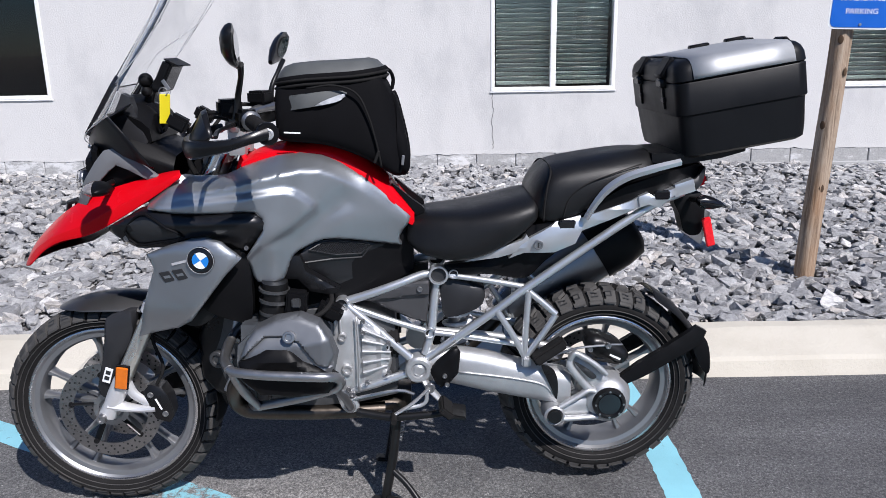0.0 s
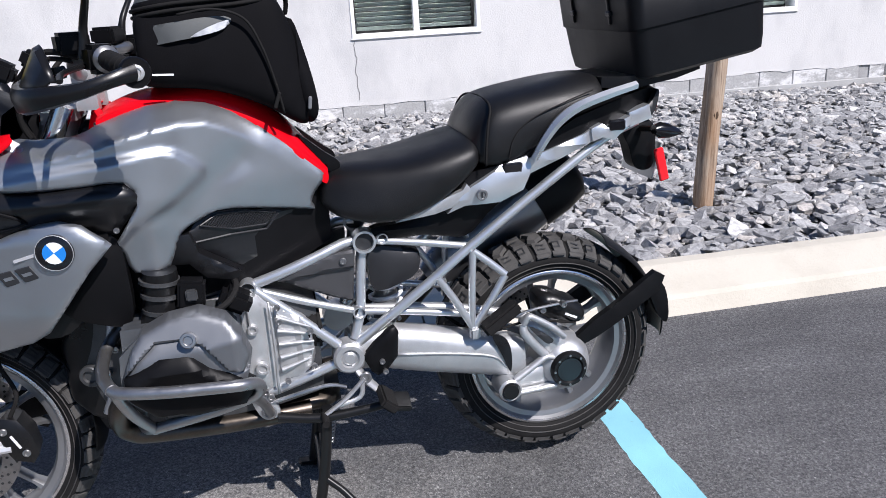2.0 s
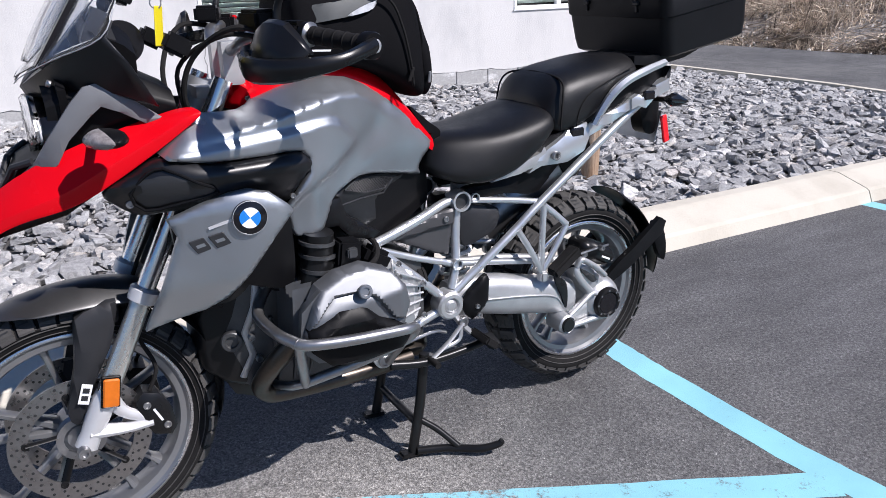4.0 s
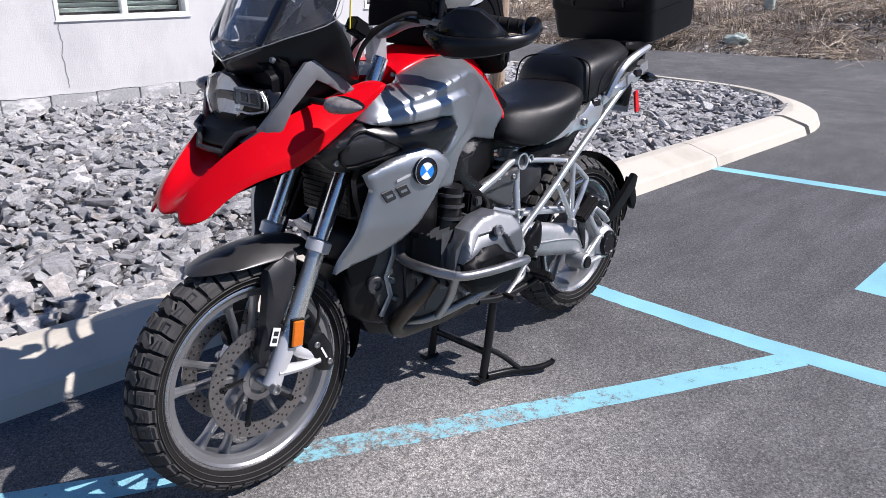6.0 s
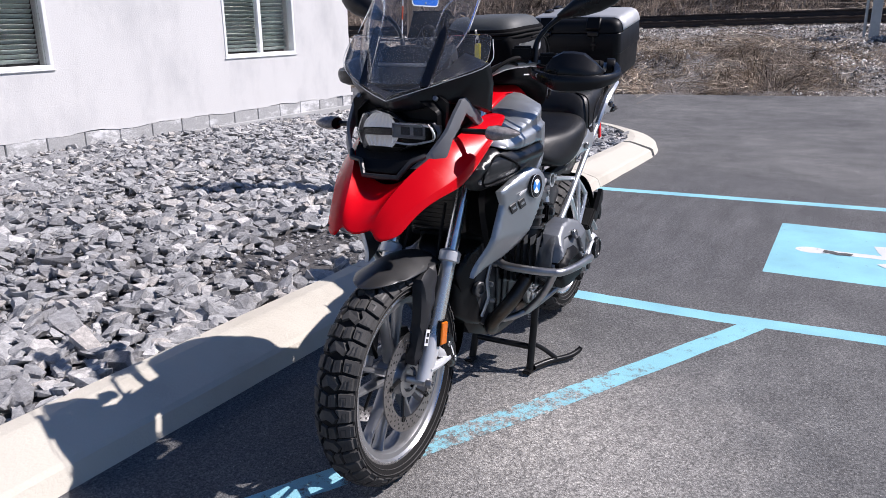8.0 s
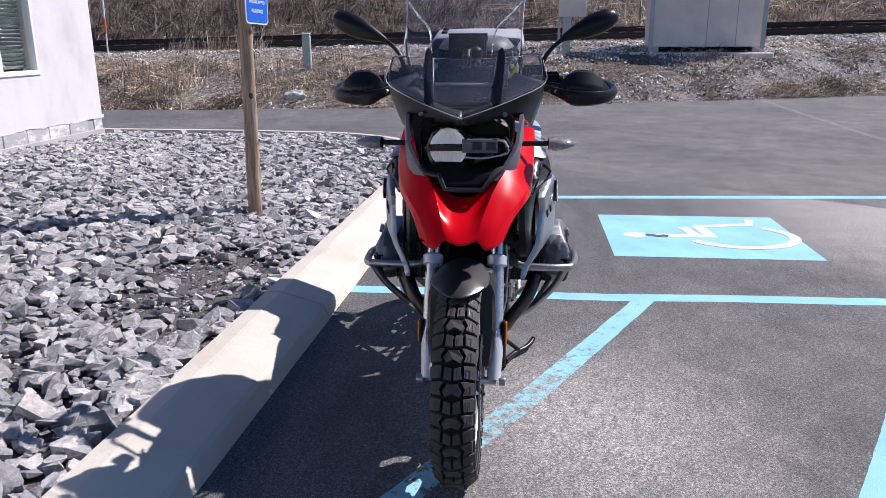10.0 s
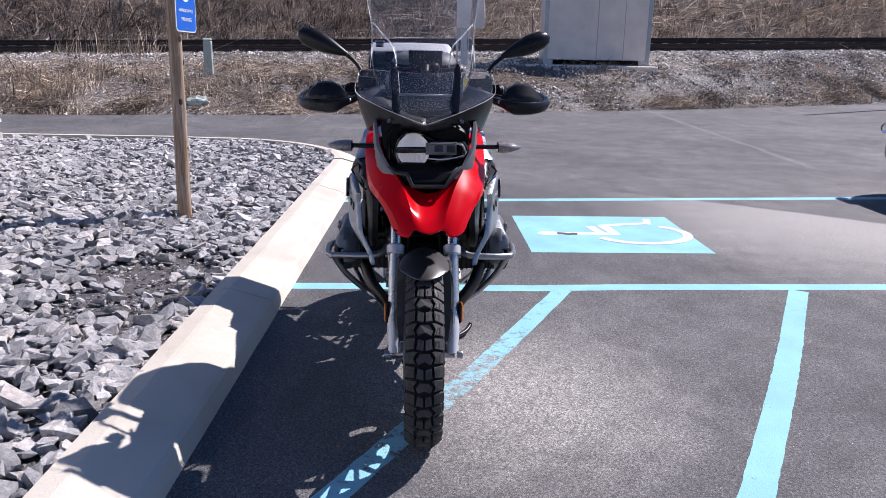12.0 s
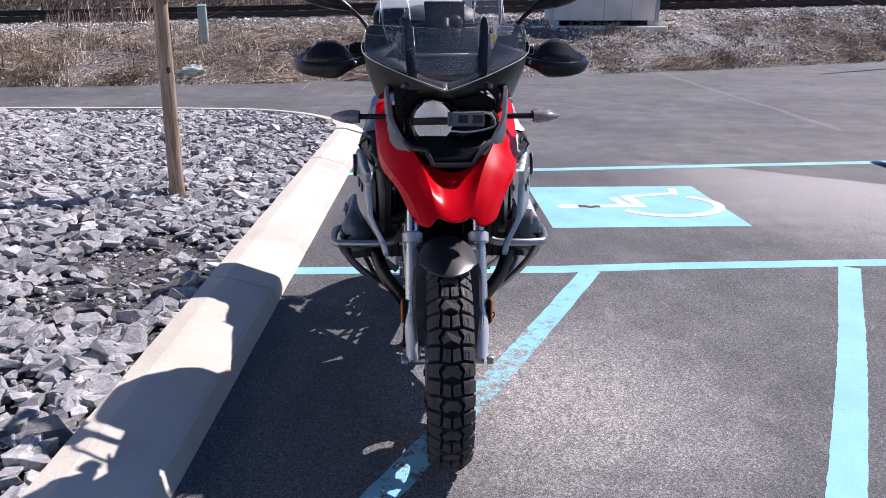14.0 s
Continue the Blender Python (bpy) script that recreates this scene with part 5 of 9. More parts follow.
# s runs against the way of travel, y across
FRONT_BLOCKS = [
    ([(-0.043, -0.021), (-0.027, -0.029), (-0.006, -0.015), (-0.006, 0.015), (-0.027, 0.029), (-0.043, 0.021), (-0.033, 0.0)], False, 0.009),
    ([(0.000, 0.0025), (0.034, 0.0025), (0.040, 0.022), (0.005, 0.026)], True, 0.009),
    ([(-0.040, 0.029), (-0.022, 0.035), (-0.001, 0.022), (0.001, 0.032), (-0.003, 0.058), (-0.040, 0.058)], True, 0.010),
    ([(0.007, 0.031), (0.043, 0.029), (0.045, 0.058), (0.003, 0.058)], True, 0.010),
]
REAR_BLOCKS = [
    ([(-0.048, -0.026), (-0.028, -0.036), (-0.002, -0.016), (-0.002, 0.016), (-0.028, 0.036), (-0.048, 0.026), (-0.036, 0.0)], False, 0.009),
    ([(0.005, 0.003), (0.043, 0.003), (0.048, 0.034), (0.010, 0.036)], True, 0.009),
    ([(-0.045, 0.041), (-0.020, 0.044), (0.003, 0.032), (0.006, 0.078), (-0.043, 0.078)], True, 0.010),
    ([(0.012, 0.043), (0.048, 0.041), (0.049, 0.078), (0.012, 0.078)], True, 0.010),
]


FRONT_SIPES = [
    [(0.012, 0.036), (0.033, 0.0345), (0.033, 0.0375), (0.0125, 0.039)], [(0.030, 0.0375), (0.033, 0.0375), (0.0335, 0.049), (0.0305, 0.049)], [(0.012, 0.046), (0.0305, 0.0465), (0.0305, 0.049), (0.012, 0.049)],
    [(-0.033, 0.038), (-0.012, 0.041), (-0.012, 0.0435), (-0.033, 0.041)], [(-0.033, 0.048), (-0.01, 0.048), (-0.01, 0.0505), (-0.033, 0.0505)],
    [(0.01, 0.011), (0.029, 0.010), (0.029, 0.0125), (0.01, 0.0135)]]
REAR_SIPES = [[(q, y * 1.33) for q, y in poly] for poly in FRONT_SIPES]


def wheel(name, centre, rim_r, half, spokes, hub_r, label):
    w = part(name, lathe([(-half, rim_r), (-half, rim_r - 0.010), (-half * 0.86, rim_r - 0.016), (-half * 0.8, rim_r - 0.030), (-half * 0.55, rim_r - 0.036), (half * 0.55, rim_r - 0.036), (half * 0.8, rim_r - 0.030), (half * 0.86, rim_r - 0.016), (half, rim_r - 0.010), (half, rim_r)], (0, 0, 0), 72, None, True), M_RIM, bike, label)
    sharp(w, 30)
    w.matrix_basis = Matrix.Translation(centre)
    for s in (-1, 1):
        lip = lathe([(s * half, rim_r + 0.002), (s * (half + 0.003), rim_r - 0.002), (s * (half + 0.003), rim_r - 0.007), (s * half, rim_r - 0.009)], (0, 0, 0), 72, None, True)
        sharp(part("rim_edge", lip, M_RIMLIP, w, "bright machined rim edge"), 40)
    hub = lathe([(-0.055, 0.0), (-0.055, hub_r * 0.6), (-0.04, hub_r * 0.75), (-0.03, hub_r), (0.03, hub_r), (0.04, hub_r * 0.75), (0.055, hub_r * 0.6), (0.055, 0.0)], (0, 0, 0), 36)
    sharp(part("hub", hub, M_RIM, w), 40)
    r0, r1 = hub_r * 0.85, rim_r - 0.03
    rows = []
    for r, wd, dp in ((r0, 0.013, 0.022), (r0 + (r1 - r0) * 0.5, 0.0075, 0.017), (r1 - 0.03, 0.007, 0.016), (r1 + 0.004, 0.013, 0.022)):
        rows.append([(sx * wd, sy * dp, r) for sx, sy in ((-1, -0.6), (-0.5, -1), (0.5, -1), (1, -0.6), (1, 0.6), (0.5, 1), (-0.5, 1), (-1, 0.6))])
    first = sharp(part("spoke", loft(rows), M_RIM, w), 40)
    for i in range(spokes):
        a = 2 * math.pi * (i // 2) / (spokes // 2) + (0.19 if i % 2 else -0.19)
        m = Matrix.Rotation(a, 4, "Y")
        if i == 0:
            first.matrix_basis = m
        else:
            share("spoke", first.data, w, m)
    return w


tyre("front_tyre", FRONT, 0.316, 0.060, 0.253, 22, FRONT_BLOCKS, FRONT_SIPES, "black knobbly front tyre with chevron blocks")
tyre("rear_tyre", REAR_WHEEL, 0.307, 0.081, 0.228, 19, REAR_BLOCKS, REAR_SIPES, "black knobbly wide rear tyre")
fw = wheel("front_wheel", FRONT, 0.256, 0.044, 10, 0.05, "grey cast front wheel with paired spokes")
rw = wheel("rear_wheel", REAR_WHEEL, 0.231, 0.066, 10, 0.07, "grey cast rear wheel with paired spokes")


def disc(parent, y, outer, inner, holes, label):
    d = sharp(part("brake_disc", lathe([(y - 0.0022, inner), (y - 0.0022, outer), (y + 0.0022, outer), (y + 0.0022, inner)], (0, 0, 0), 64, None, True), M_DISC, parent, label), 30)
    bm = bmesh.new()
    for i in range(holes):
        for k, r in enumerate((inner + 0.010, (inner + outer) / 2, outer - 0.009)):
            a = 2 * math.pi * (i + (k % 3) / 3) / holes
            bmesh.ops.create_cone(bm, cap_ends=True, segments=8, radius1=0.0034, radius2=0.0034, depth=0.0052, matrix=Matrix.Translation((r * math.cos(a), y, r * math.sin(a))) @ Matrix.Rotation(math.pi / 2, 4, "X"))
    part("hole_pattern", bm, M_INK, parent)
    for i in range(5):
        bm = bmesh.new()
        a = 2 * math.pi * i / 5 + 0.3
        tube([(0.045 * math.cos(a), y * 0.8, 0.045 * math.sin(a)), ((inner + 0.006) * math.cos(a + 0.15), y, (inner + 0.006) * math.sin(a + 0.15))], 0.009, 8, 1, bm, 0.45)
        knob(((inner + 0.004) * math.cos(a + 0.15), y, (inner + 0.004) * math.sin(a + 0.15)), 0.009, 0.006, (0, -1 if y < 0 else 1, 0), 0.002, bm, 12)
        sharp(part("carrier_arm", bm, M_BLACKMETAL, parent))


disc(fw, -0.066, 0.1525, 0.112, 30, "drilled floating brake disc")
disc(fw, 0.066, 0.1525, 0.112, 30, "drilled floating brake disc")
disc(rw, 0.075, 0.138, 0.098, 26, "drilled rear brake disc")
sharp(part("sensor_ring", lathe([(-0.062, 0.038), (-0.062, 0.054), (-0.059, 0.054), (-0.059, 0.038)], (0, 0, 0), 40, None, True), M_STEEL, fw), 30)

# front fork, axle and brakes
RAKE = Vector((0.175, 0, 0.340)).normalized()
for s in (-1, 1):
    foot = Vector((-0.738, s * 0.103, 0.345))
    leg = sharp(part("fork_leg", tube([foot + RAKE * 0.07, foot + RAKE * 0.36], [0.0245, 0.0225], 20, 1), M_FORK, bike, "anodised lower fork leg"))
    sharp(part("fork_clamp", lathe([(0.0, 0.026), (0.003, 0.032), (0.03, 0.033), (0.036, 0.026)], (0, 0, 0), 24), M_PALE, leg)).matrix_basis = Matrix.Translation(foot + RAKE * 0.335) @ Vector((0, 1, 0)).rotation_difference(RAKE).to_matrix().to_4x4()
    sharp(part("fork_tube", tube([foot + RAKE * 0.36, foot + RAKE * 0.86], 0.0208, 20, 1), M_CHROME, bike, "polished upper fork tube"))
    rows = []
    for k, (fx, fy, w, d) in enumerate(((0.0, 0.0, 0.026, 0.022), (0.03, 0.0, 0.024, 0.022), (0.065, 0.0, 0.027, 0.025), (0.105, 0.0, 0.027, 0.026), (0.12, 0.0, 0.024, 0.024))):
        c = foot + RAKE * fx + Vector((-0.012 * (1 - k / 4), 0, -0.02 * (1 - k / 4)))
        side = Vector((RAKE.z, 0, -RAKE.x))
        rows.append([c + side * w * math.cos(a) + Vector((0, d * math.sin(a), 0)) for a in [2 * math.pi * j / 12 for j in range(12)]])
    sharp(part("fork_foot", loft(rows), M_PALE, bike, "pale cast fork foot"), 45)
    arm = tube([foot + Vector((0, 0, 0.015)), foot + Vector((0.075, 0, 0.0)), foot + Vector((0.135, 0, 0.0))], [0.024, 0.017, 0.017], 10, 4, None, 0.7)
    tube([foot + RAKE * 0.11, foot + Vector((0.075, 0, 0.045)), foot + Vector((0.125, 0, 0.01))], [0.02, 0.015, 0.013], 10, 4, arm, 0.7)
    sharp(part("caliper_bracket", arm, M_PALE, bike))
    sharp(part("axle_end", knob((-0.757, s * 0.122, 0.326), 0.014, 0.016, (0, s, 0), 0.006), M_STEEL, bike))
    cal = sharp(part("front_caliper", loft([[(x, s * y, z) for x, z in ring] for y, ring in (
        (0.048, ((-0.628, 0.395), (-0.612, 0.415), (-0.582, 0.408), (-0.562, 0.37), (-0.556, 0.32), (-0.57, 0.302), (-0.6, 0.315), (-0.618, 0.35))),
        (0.108, ((-0.634, 0.4), (-0.614, 0.422), (-0.58, 0.412), (-0.558, 0.372), (-0.55, 0.318), (-0.566, 0.297), (-0.604, 0.31), (-0.624, 0.35))),
        (0.116, ((-0.622, 0.392), (-0.61, 0.408), (-0.585, 0.402), (-0.568, 0.368), (-0.562, 0.325), (-0.572, 0.31), (-0.598, 0.32), (-0.612, 0.352))))]), M_GUARD, bike, "black four-piston brake caliper"), 40)
    part("name_bar", turned(pose(-0.59, s * 0.1168, 0.362, 0, 66, 0), box(-0.019, 0.019, -0.0006, 0.0006, -0.0028, 0.0028)), M_BADGEWHITE, cal, "pale bar of unreadable print")
    for x, z in ((-0.573, 0.33), (-0.611, 0.392)):
        sharp(part("caliper_bolt", knob((x, s * 0.115, z), 0.009, 0.005, (0, s, 0), 0.003), M_STEEL, cal))
    sharp(part("brake_hose", tube([(-0.6, s * 0.09, 0.41), (-0.575, s * 0.085, 0.47), (-0.60, s * 0.075, 0.56), (-0.57, s * 0.06, 0.66), (-0.5, s * 0.05, 0.8)], 0.005, 8, 6), M_RUBBER, bike))
    part("side_reflector", turned(pose(-0.681, s * 0.136, 0.457, 0, 10, 0), box(-0.017, 0.017, -0.004, 0.004, -0.034, 0.034, 0.003)), M_AMBER, bike, "amber side reflector")
    part("reflector_mount", turned(pose(-0.681, s * 0.128, 0.457, 0, 10, 0), box(-0.02, 0.02, -0.005, 0.004, -0.038, 0.038, 0.002)), M_PLASTIC, bike)
axle = lathe([(-0.11, 0.0), (-0.11, 0.012), (0.11, 0.012), (0.11, 0.0)], FRONT, 20)
part("front_axle", axle, M_STEEL, bike, "", True)
guard = panel([(-0.722, 0.626), (-0.68, 0.645), (-0.634, 0.652), (-0.645, 0.6), (-0.663, 0.547), (-0.7, 0.486), (-0.721, 0.44), (-0.745, 0.385), (-0.76, 0.375), (-0.772, 0.41), (-0.744, 0.504), (-0.732, 0.57)], lambda x, z: -0.095 - 0.01 * math.sin((z - 0.37) * 11), 0.03, 0.01, 0.025, 2)
for g in both("fork_guard", guard, M_COWL, bike, "matt black fork guard"):
    s = -1 if g.data.vertices[0].co.y < 0 else 1
    part("guard_sticker", turned(pose(-0.731, s * 0.1085, 0.456, 0, 20, 0), box(-0.0115, 0.0115, -0.0008, 0.0008, -0.024, 0.024, 0.0004)), M_BADGEWHITE, g, "white sticker with a dark emblem")
    for dz in (-0.009, 0.009):
        part("sticker_mark", turned(pose(-0.731, s * 0.1097, 0.456, 0, 20, 0), box(-0.007, 0.007, -0.0006, 0.0006, dz - 0.006, dz + 0.006, 0.0003)), M_INK, g)


def front_fender():
    rows = []
    for x, z, w, drop, sweep in ((-0.89, 0.636, 0.076, -0.012, 0.078), (-0.884, 0.641, 0.079, -0.006, 0.075), (-0.855, 0.654, 0.082, 0.01, 0.055), (-0.81, 0.669, 0.084, 0.026, 0.035), (-0.74, 0.681, 0.085, 0.038, 0.02), (-0.67, 0.684, 0.08, 0.045, 0.02), (-0.6, 0.672, 0.072, 0.042, 0.02), (-0.565, 0.656, 0.062, 0.035, 0.02)):
        rows.append([(x + sweep * k * k, w * k, z - drop * abs(k) ** 2.2) for k in (-1, -0.85, -0.6, -0.3, 0, 0.3, 0.6, 0.85, 1)])
    ob = part("front_fender", skin(rows), M_GLOSSBLACK, bike, "black front mudguard dulled by dust")
    m = ob.modifiers.new("thick", "SOLIDIFY")
    m.thickness, m.offset = 0.005, -1
    rounder(ob, 2)
    ob.data.materials[0] = surface("satin_black_fender", (0.026, 0.026, 0.027), 0.36, vary=0.15, relief=0.05, spec=1.0)


front_fender()
rows = []
for x, z, w in ((-0.56, 0.61, 0.05), (-0.51, 0.6, 0.075), (-0.455, 0.545, 0.08), (-0.42, 0.47, 0.082), (-0.405, 0.39, 0.08), (-0.415, 0.30, 0.07), (-0.43, 0.26, 0.055)):
    rows.append([(x - 0.02 * k * k, w * k, z) for k in (-1, -0.6, 0, 0.6, 1)])
ob = part("splash_guard", skin(rows), M_PLASTIC, bike, "black splash guard behind the front wheel")
m = ob.modifiers.new("thick", "SOLIDIFY")
m.thickness, m.offset = 0.004, 0
rounder(ob, 2)

# red beak
def beak():
    half = [
        [(-0.94, 0, 0.806), (-0.932, -0.025, 0.813), (-0.921, -0.047, 0.821), (-0.936, -0.066, 0.79), (-0.917, -0.09, 0.795), (-0.893, -0.116, 0.803)],
        [(-0.906, 0, 0.836), (-0.903, -0.027, 0.842), (-0.896, -0.053, 0.862), (-0.9, -0.078, 0.85), (-0.893, -0.101, 0.836), (-0.872, -0.125, 0.824)],
        [(-0.86, 0, 0.86), (-0.855, -0.035, 0.864), (-0.84, -0.073, 0.91), (-0.84, -0.104, 0.904), (-0.835, -0.132, 0.876), (-0.825, -0.146, 0.862)],
        [(-0.815, 0, 0.884), (-0.805, -0.045, 0.89), (-0.787, -0.093, 0.95), (-0.78, -0.131, 0.948), (-0.775, -0.166, 0.906), (-0.765, -0.174, 0.886)],
        [(-0.775, 0, 0.905), (-0.76, -0.05, 0.915), (-0.72, -0.128, 0.988), (-0.71, -0.157, 0.982), (-0.70, -0.194, 0.928), (-0.69, -0.199, 0.897)],
    ]
    side = [[(-0.64, -0.15, 1.02), (-0.63, -0.176, 1.016), (-0.62, -0.207, 0.972), (-0.61, -0.209, 0.938)],
            [(-0.555, -0.158, 1.042), (-0.548, -0.184, 1.04), (-0.535, -0.212, 1.012), (-0.53, -0.214, 0.985)],
            [(-0.485, -0.16, 1.062), (-0.48, -0.187, 1.062), (-0.465, -0.213, 1.048), (-0.46, -0.215, 1.03)],
            [(-0.435, -0.16, 1.07), (-0.432, -0.188, 1.072), (-0.425, -0.211, 1.066), (-0.42, -0.213, 1.058)]]
    bm = bmesh.new()
    fold = bm.edges.layers.float.new("crease_edge")
    for sign in (1, -1):
        prev = None
        for i, row in enumerate(half + side):
            row = [Vector(q) for q in row]
            if i:
                row[-3] = row[-4].lerp(row[-2], 0.5) + Vector((-0.004, 0, 0.004))
            cur = [bm.verts.new((x, sign * y - 0.012 * ease((-x - 0.55) / 0.25), z)) for x, y, z in row]
            if prev:
                p = prev[2:] if len(cur) < len(prev) else prev
                for k in range(len(cur) - 1):
                    f = bm.faces.new((p[k], p[k + 1], cur[k + 1], cur[k]))
                shift = 6 - len(cur)
                if i == 1:
                    for k in range(len(p) - 1):
                        bm.edges.get((p[k], p[k + 1]))[fold] = 1.0
                for k in range(len(cur)):
                    if k + shift in (2, 4):
                        bm.edges.get((p[k], cur[k]))[fold] = 1.0 if k + shift == 2 else 0.8
                        bm.edges.get((p[k], cur[k])).smooth = False
            prev = cur
    bmesh.ops.remove_doubles(bm, verts=bm.verts, dist=0.0005)
    bmesh.ops.recalc_face_normals(bm, faces=bm.faces)
    top = max(bm.faces, key=lambda f: f.calc_center_median().z)
    if top.normal.z < 0:
        bmesh.ops.reverse_faces(bm, faces=bm.faces)
    ob = part("beak", bm, M_RED, bike, "glossy red beak with two points")
    m = ob.modifiers.new("thick", "SOLIDIFY")
    m.thickness, m.offset = 0.005, -1
    rounder(ob, 3)


beak()
# black underside and chin below the lamp
chin = loft([[(-0.765, -0.095, 0.972), (-0.765, 0.095, 0.972), (-0.79, 0.05, 0.94), (-0.79, -0.05, 0.94)], [(-0.70, -0.13, 1.0), (-0.70, 0.13, 1.0), (-0.72, 0.09, 0.9), (-0.72, -0.09, 0.9)]])
ob = part("chin", chin, M_PLASTIC, bike, "black plastic chin below the headlamp")
bv = ob.modifiers.new("bevel", "BEVEL")
bv.width, bv.segments = 0.008, 2
rim = tube([(-0.74, -0.118, 0.985), (-0.775, -0.095, 0.974), (-0.798, -0.064, 0.932), (-0.8, 0.0, 0.931), (-0.798, 0.042, 0.932), (-0.78, 0.06, 0.968), (-0.768, 0.098, 0.972), (-0.74, 0.118, 0.985)], 0.0075, 8, 1)
sharp(part("chin_rim", rim, M_COWL, bike))
under = skin([[(-0.905, y * 0.9, 0.818 - abs(y) * 0.1), (-0.82, y, 0.84), (-0.70, y * 1.35, 0.875), (-0.57, y * 1.6, 0.955)] for y in (-0.11, -0.05, 0, 0.05, 0.11)])
part("beak_underside", under, M_PLASTIC, bike, "", True)

# headlamp
lamp = tagged(part("headlamp", loft([[(x, y * k, 1.047 + (z - 1.047) * k) for y, z in ((0.112, 1.051), (0.09, 1.1), (0.044, 1.112), (0.0, 1.102), (-0.03, 1.082), (-0.118, 1.078), (-0.134, 1.055), (-0.13, 1.03), (-0.06, 1.012), (-0.004, 0.988), (0.043, 0.981), (0.095, 0.999))] for x, k in ((-0.7, 1.08), (-0.735, 1.06), (-0.742, 1.02), (-0.735, 0.97), (-0.69, 0.9), (-0.66, 0.7), (-0.655, 0.02))], False), M_GLOSSBLACK, bike, "asymmetric twin headlamp with clear lens"))
sharp(lamp, 40)
for z0, z1 in ((1.058, 1.102), (0.992, 1.036)):
    rows = []
    for k in range(5):
        t = k / 4
        z = z0 + (z1 - z0) * t
        half = math.sqrt(max(0.0004, 0.055 ** 2 - (z - 1.047) ** 2))
        rows.append([(-0.744 + 0.006 * t + (0.026 * math.sin(math.pi * (j / 40)) + 0.0042 * abs(math.sin(math.pi * j / 4))) * (0.4 + t * 0.6), 0.044 - half * math.cos(math.pi * j / 40), z) for j in range(41)])
    ob = part("lamp_bowl", skin(rows), M_LIT, lamp, "lit faceted reflector bowl")
    ob.data.polygons.foreach_set("use_smooth", [True] * len(ob.data.polygons))
part("running_light_bar", tube([(-0.748, -0.012, 1.074), (-0.748, -0.105, 1.072), (-0.746, -0.126, 1.056), (-0.746, -0.124, 1.034), (-0.748, -0.06, 1.02), (-0.748, -0.004, 1.022)], 0.0028, 8, 5), M_PALE, lamp, "pale running light guide", True)
part("light_frame", tube([(-0.75, -0.004, 1.071), (-0.75, -0.097, 1.073), (-0.75, -0.1, 1.042), (-0.75, -0.004, 1.037), (-0.75, -0.004, 1.071)], 0.002, 6, 1), M_STRUT, lamp, "thin grey frame", True)
part("light_box", box(-0.746, -0.74, -0.1, 0.004, 1.034, 1.074, 0.002), M_STRUT, lamp, "grey light box")
for y in (-0.04, -0.08):
    part("light_window", box(-0.7485, -0.745, y - 0.014, y + 0.014, 1.044, 1.066, 0.001), M_COWL, lamp, "dark window of the light box")
cover = bmesh.new()
LENS_EDGE = ((0.110, 1.051), (0.088, 1.097), (0.044, 1.108), (0.002, 1.098), (-0.03, 1.079), (-0.116, 1.075), (-0.13, 1.055), (-0.127, 1.032), (-0.058, 1.014), (-0.003, 0.991), (0.043, 0.985), (0.093, 1.002))
rows = [[cover.verts.new((x, y * k, 1.047 + (z - 1.047) * k)) for y, z in LENS_EDGE] for x, k in ((-0.742, 1.02), (-0.76, 0.985), (-0.766, 0.9))]
for a, b in zip(rows, rows[1:]):
    for k in range(12):
        cover.faces.new((a[k], a[(k + 1) % 12], b[(k + 1) % 12], b[k]))
cover.faces.new(rows[-1])
bmesh.ops.recalc_face_normals(cover, faces=cover.faces)
ob = sharp(part("lamp_lens", cover, make_glass("thin_lens", (0.98, 0.98, 0.98), 0.0, 1.14), lamp, "clear lens"), 60)
m = ob.modifiers.new("thick", "SOLIDIFY")
m.thickness, m.offset = 0.002, 0
ob.visible_shadow = False
inside_lamp = loft([[(x, y * k, 1.047 + (z - 1.047) * k) for y, z in LENS_EDGE] for x, k in ((-0.754, 0.99), (-0.738, 0.96), (-0.702, 0.9), (-0.698, 0.02))], False)
sharp(part("lamp_interior", inside_lamp, surface("lamp_chrome_shell", (0.3, 0.3, 0.31), 0.28, metal=0.8, vary=0.1, relief=0), lamp, "grey metallised lamp interior"), 30)
part("lamp_bridge", turned(pose(-0.741, 0.046, 1.047), box(-0.004, 0.01, -0.052, 0.052, -0.009, 0.009, 0.004, None, 2)), M_GLOSSBLACK, lamp, "dark band between the bowls")
lamp.location = (0.03, -0.004, -0.01)
# dark backing between lamp and cowl
brow = loft([[(x, y, z) for y, z in ((0.145, 1.06), (0.15, 1.12), (0.11, 1.15), (-0.11, 1.15), (-0.15, 1.12), (-0.145, 1.06), (-0.12, 0.98), (0.12, 0.98))] for x in (-0.675, -0.66)])
sharp(part("lamp_backing", brow, M_PLASTIC, bike, "black plastic backing round the headlamp"), 30)
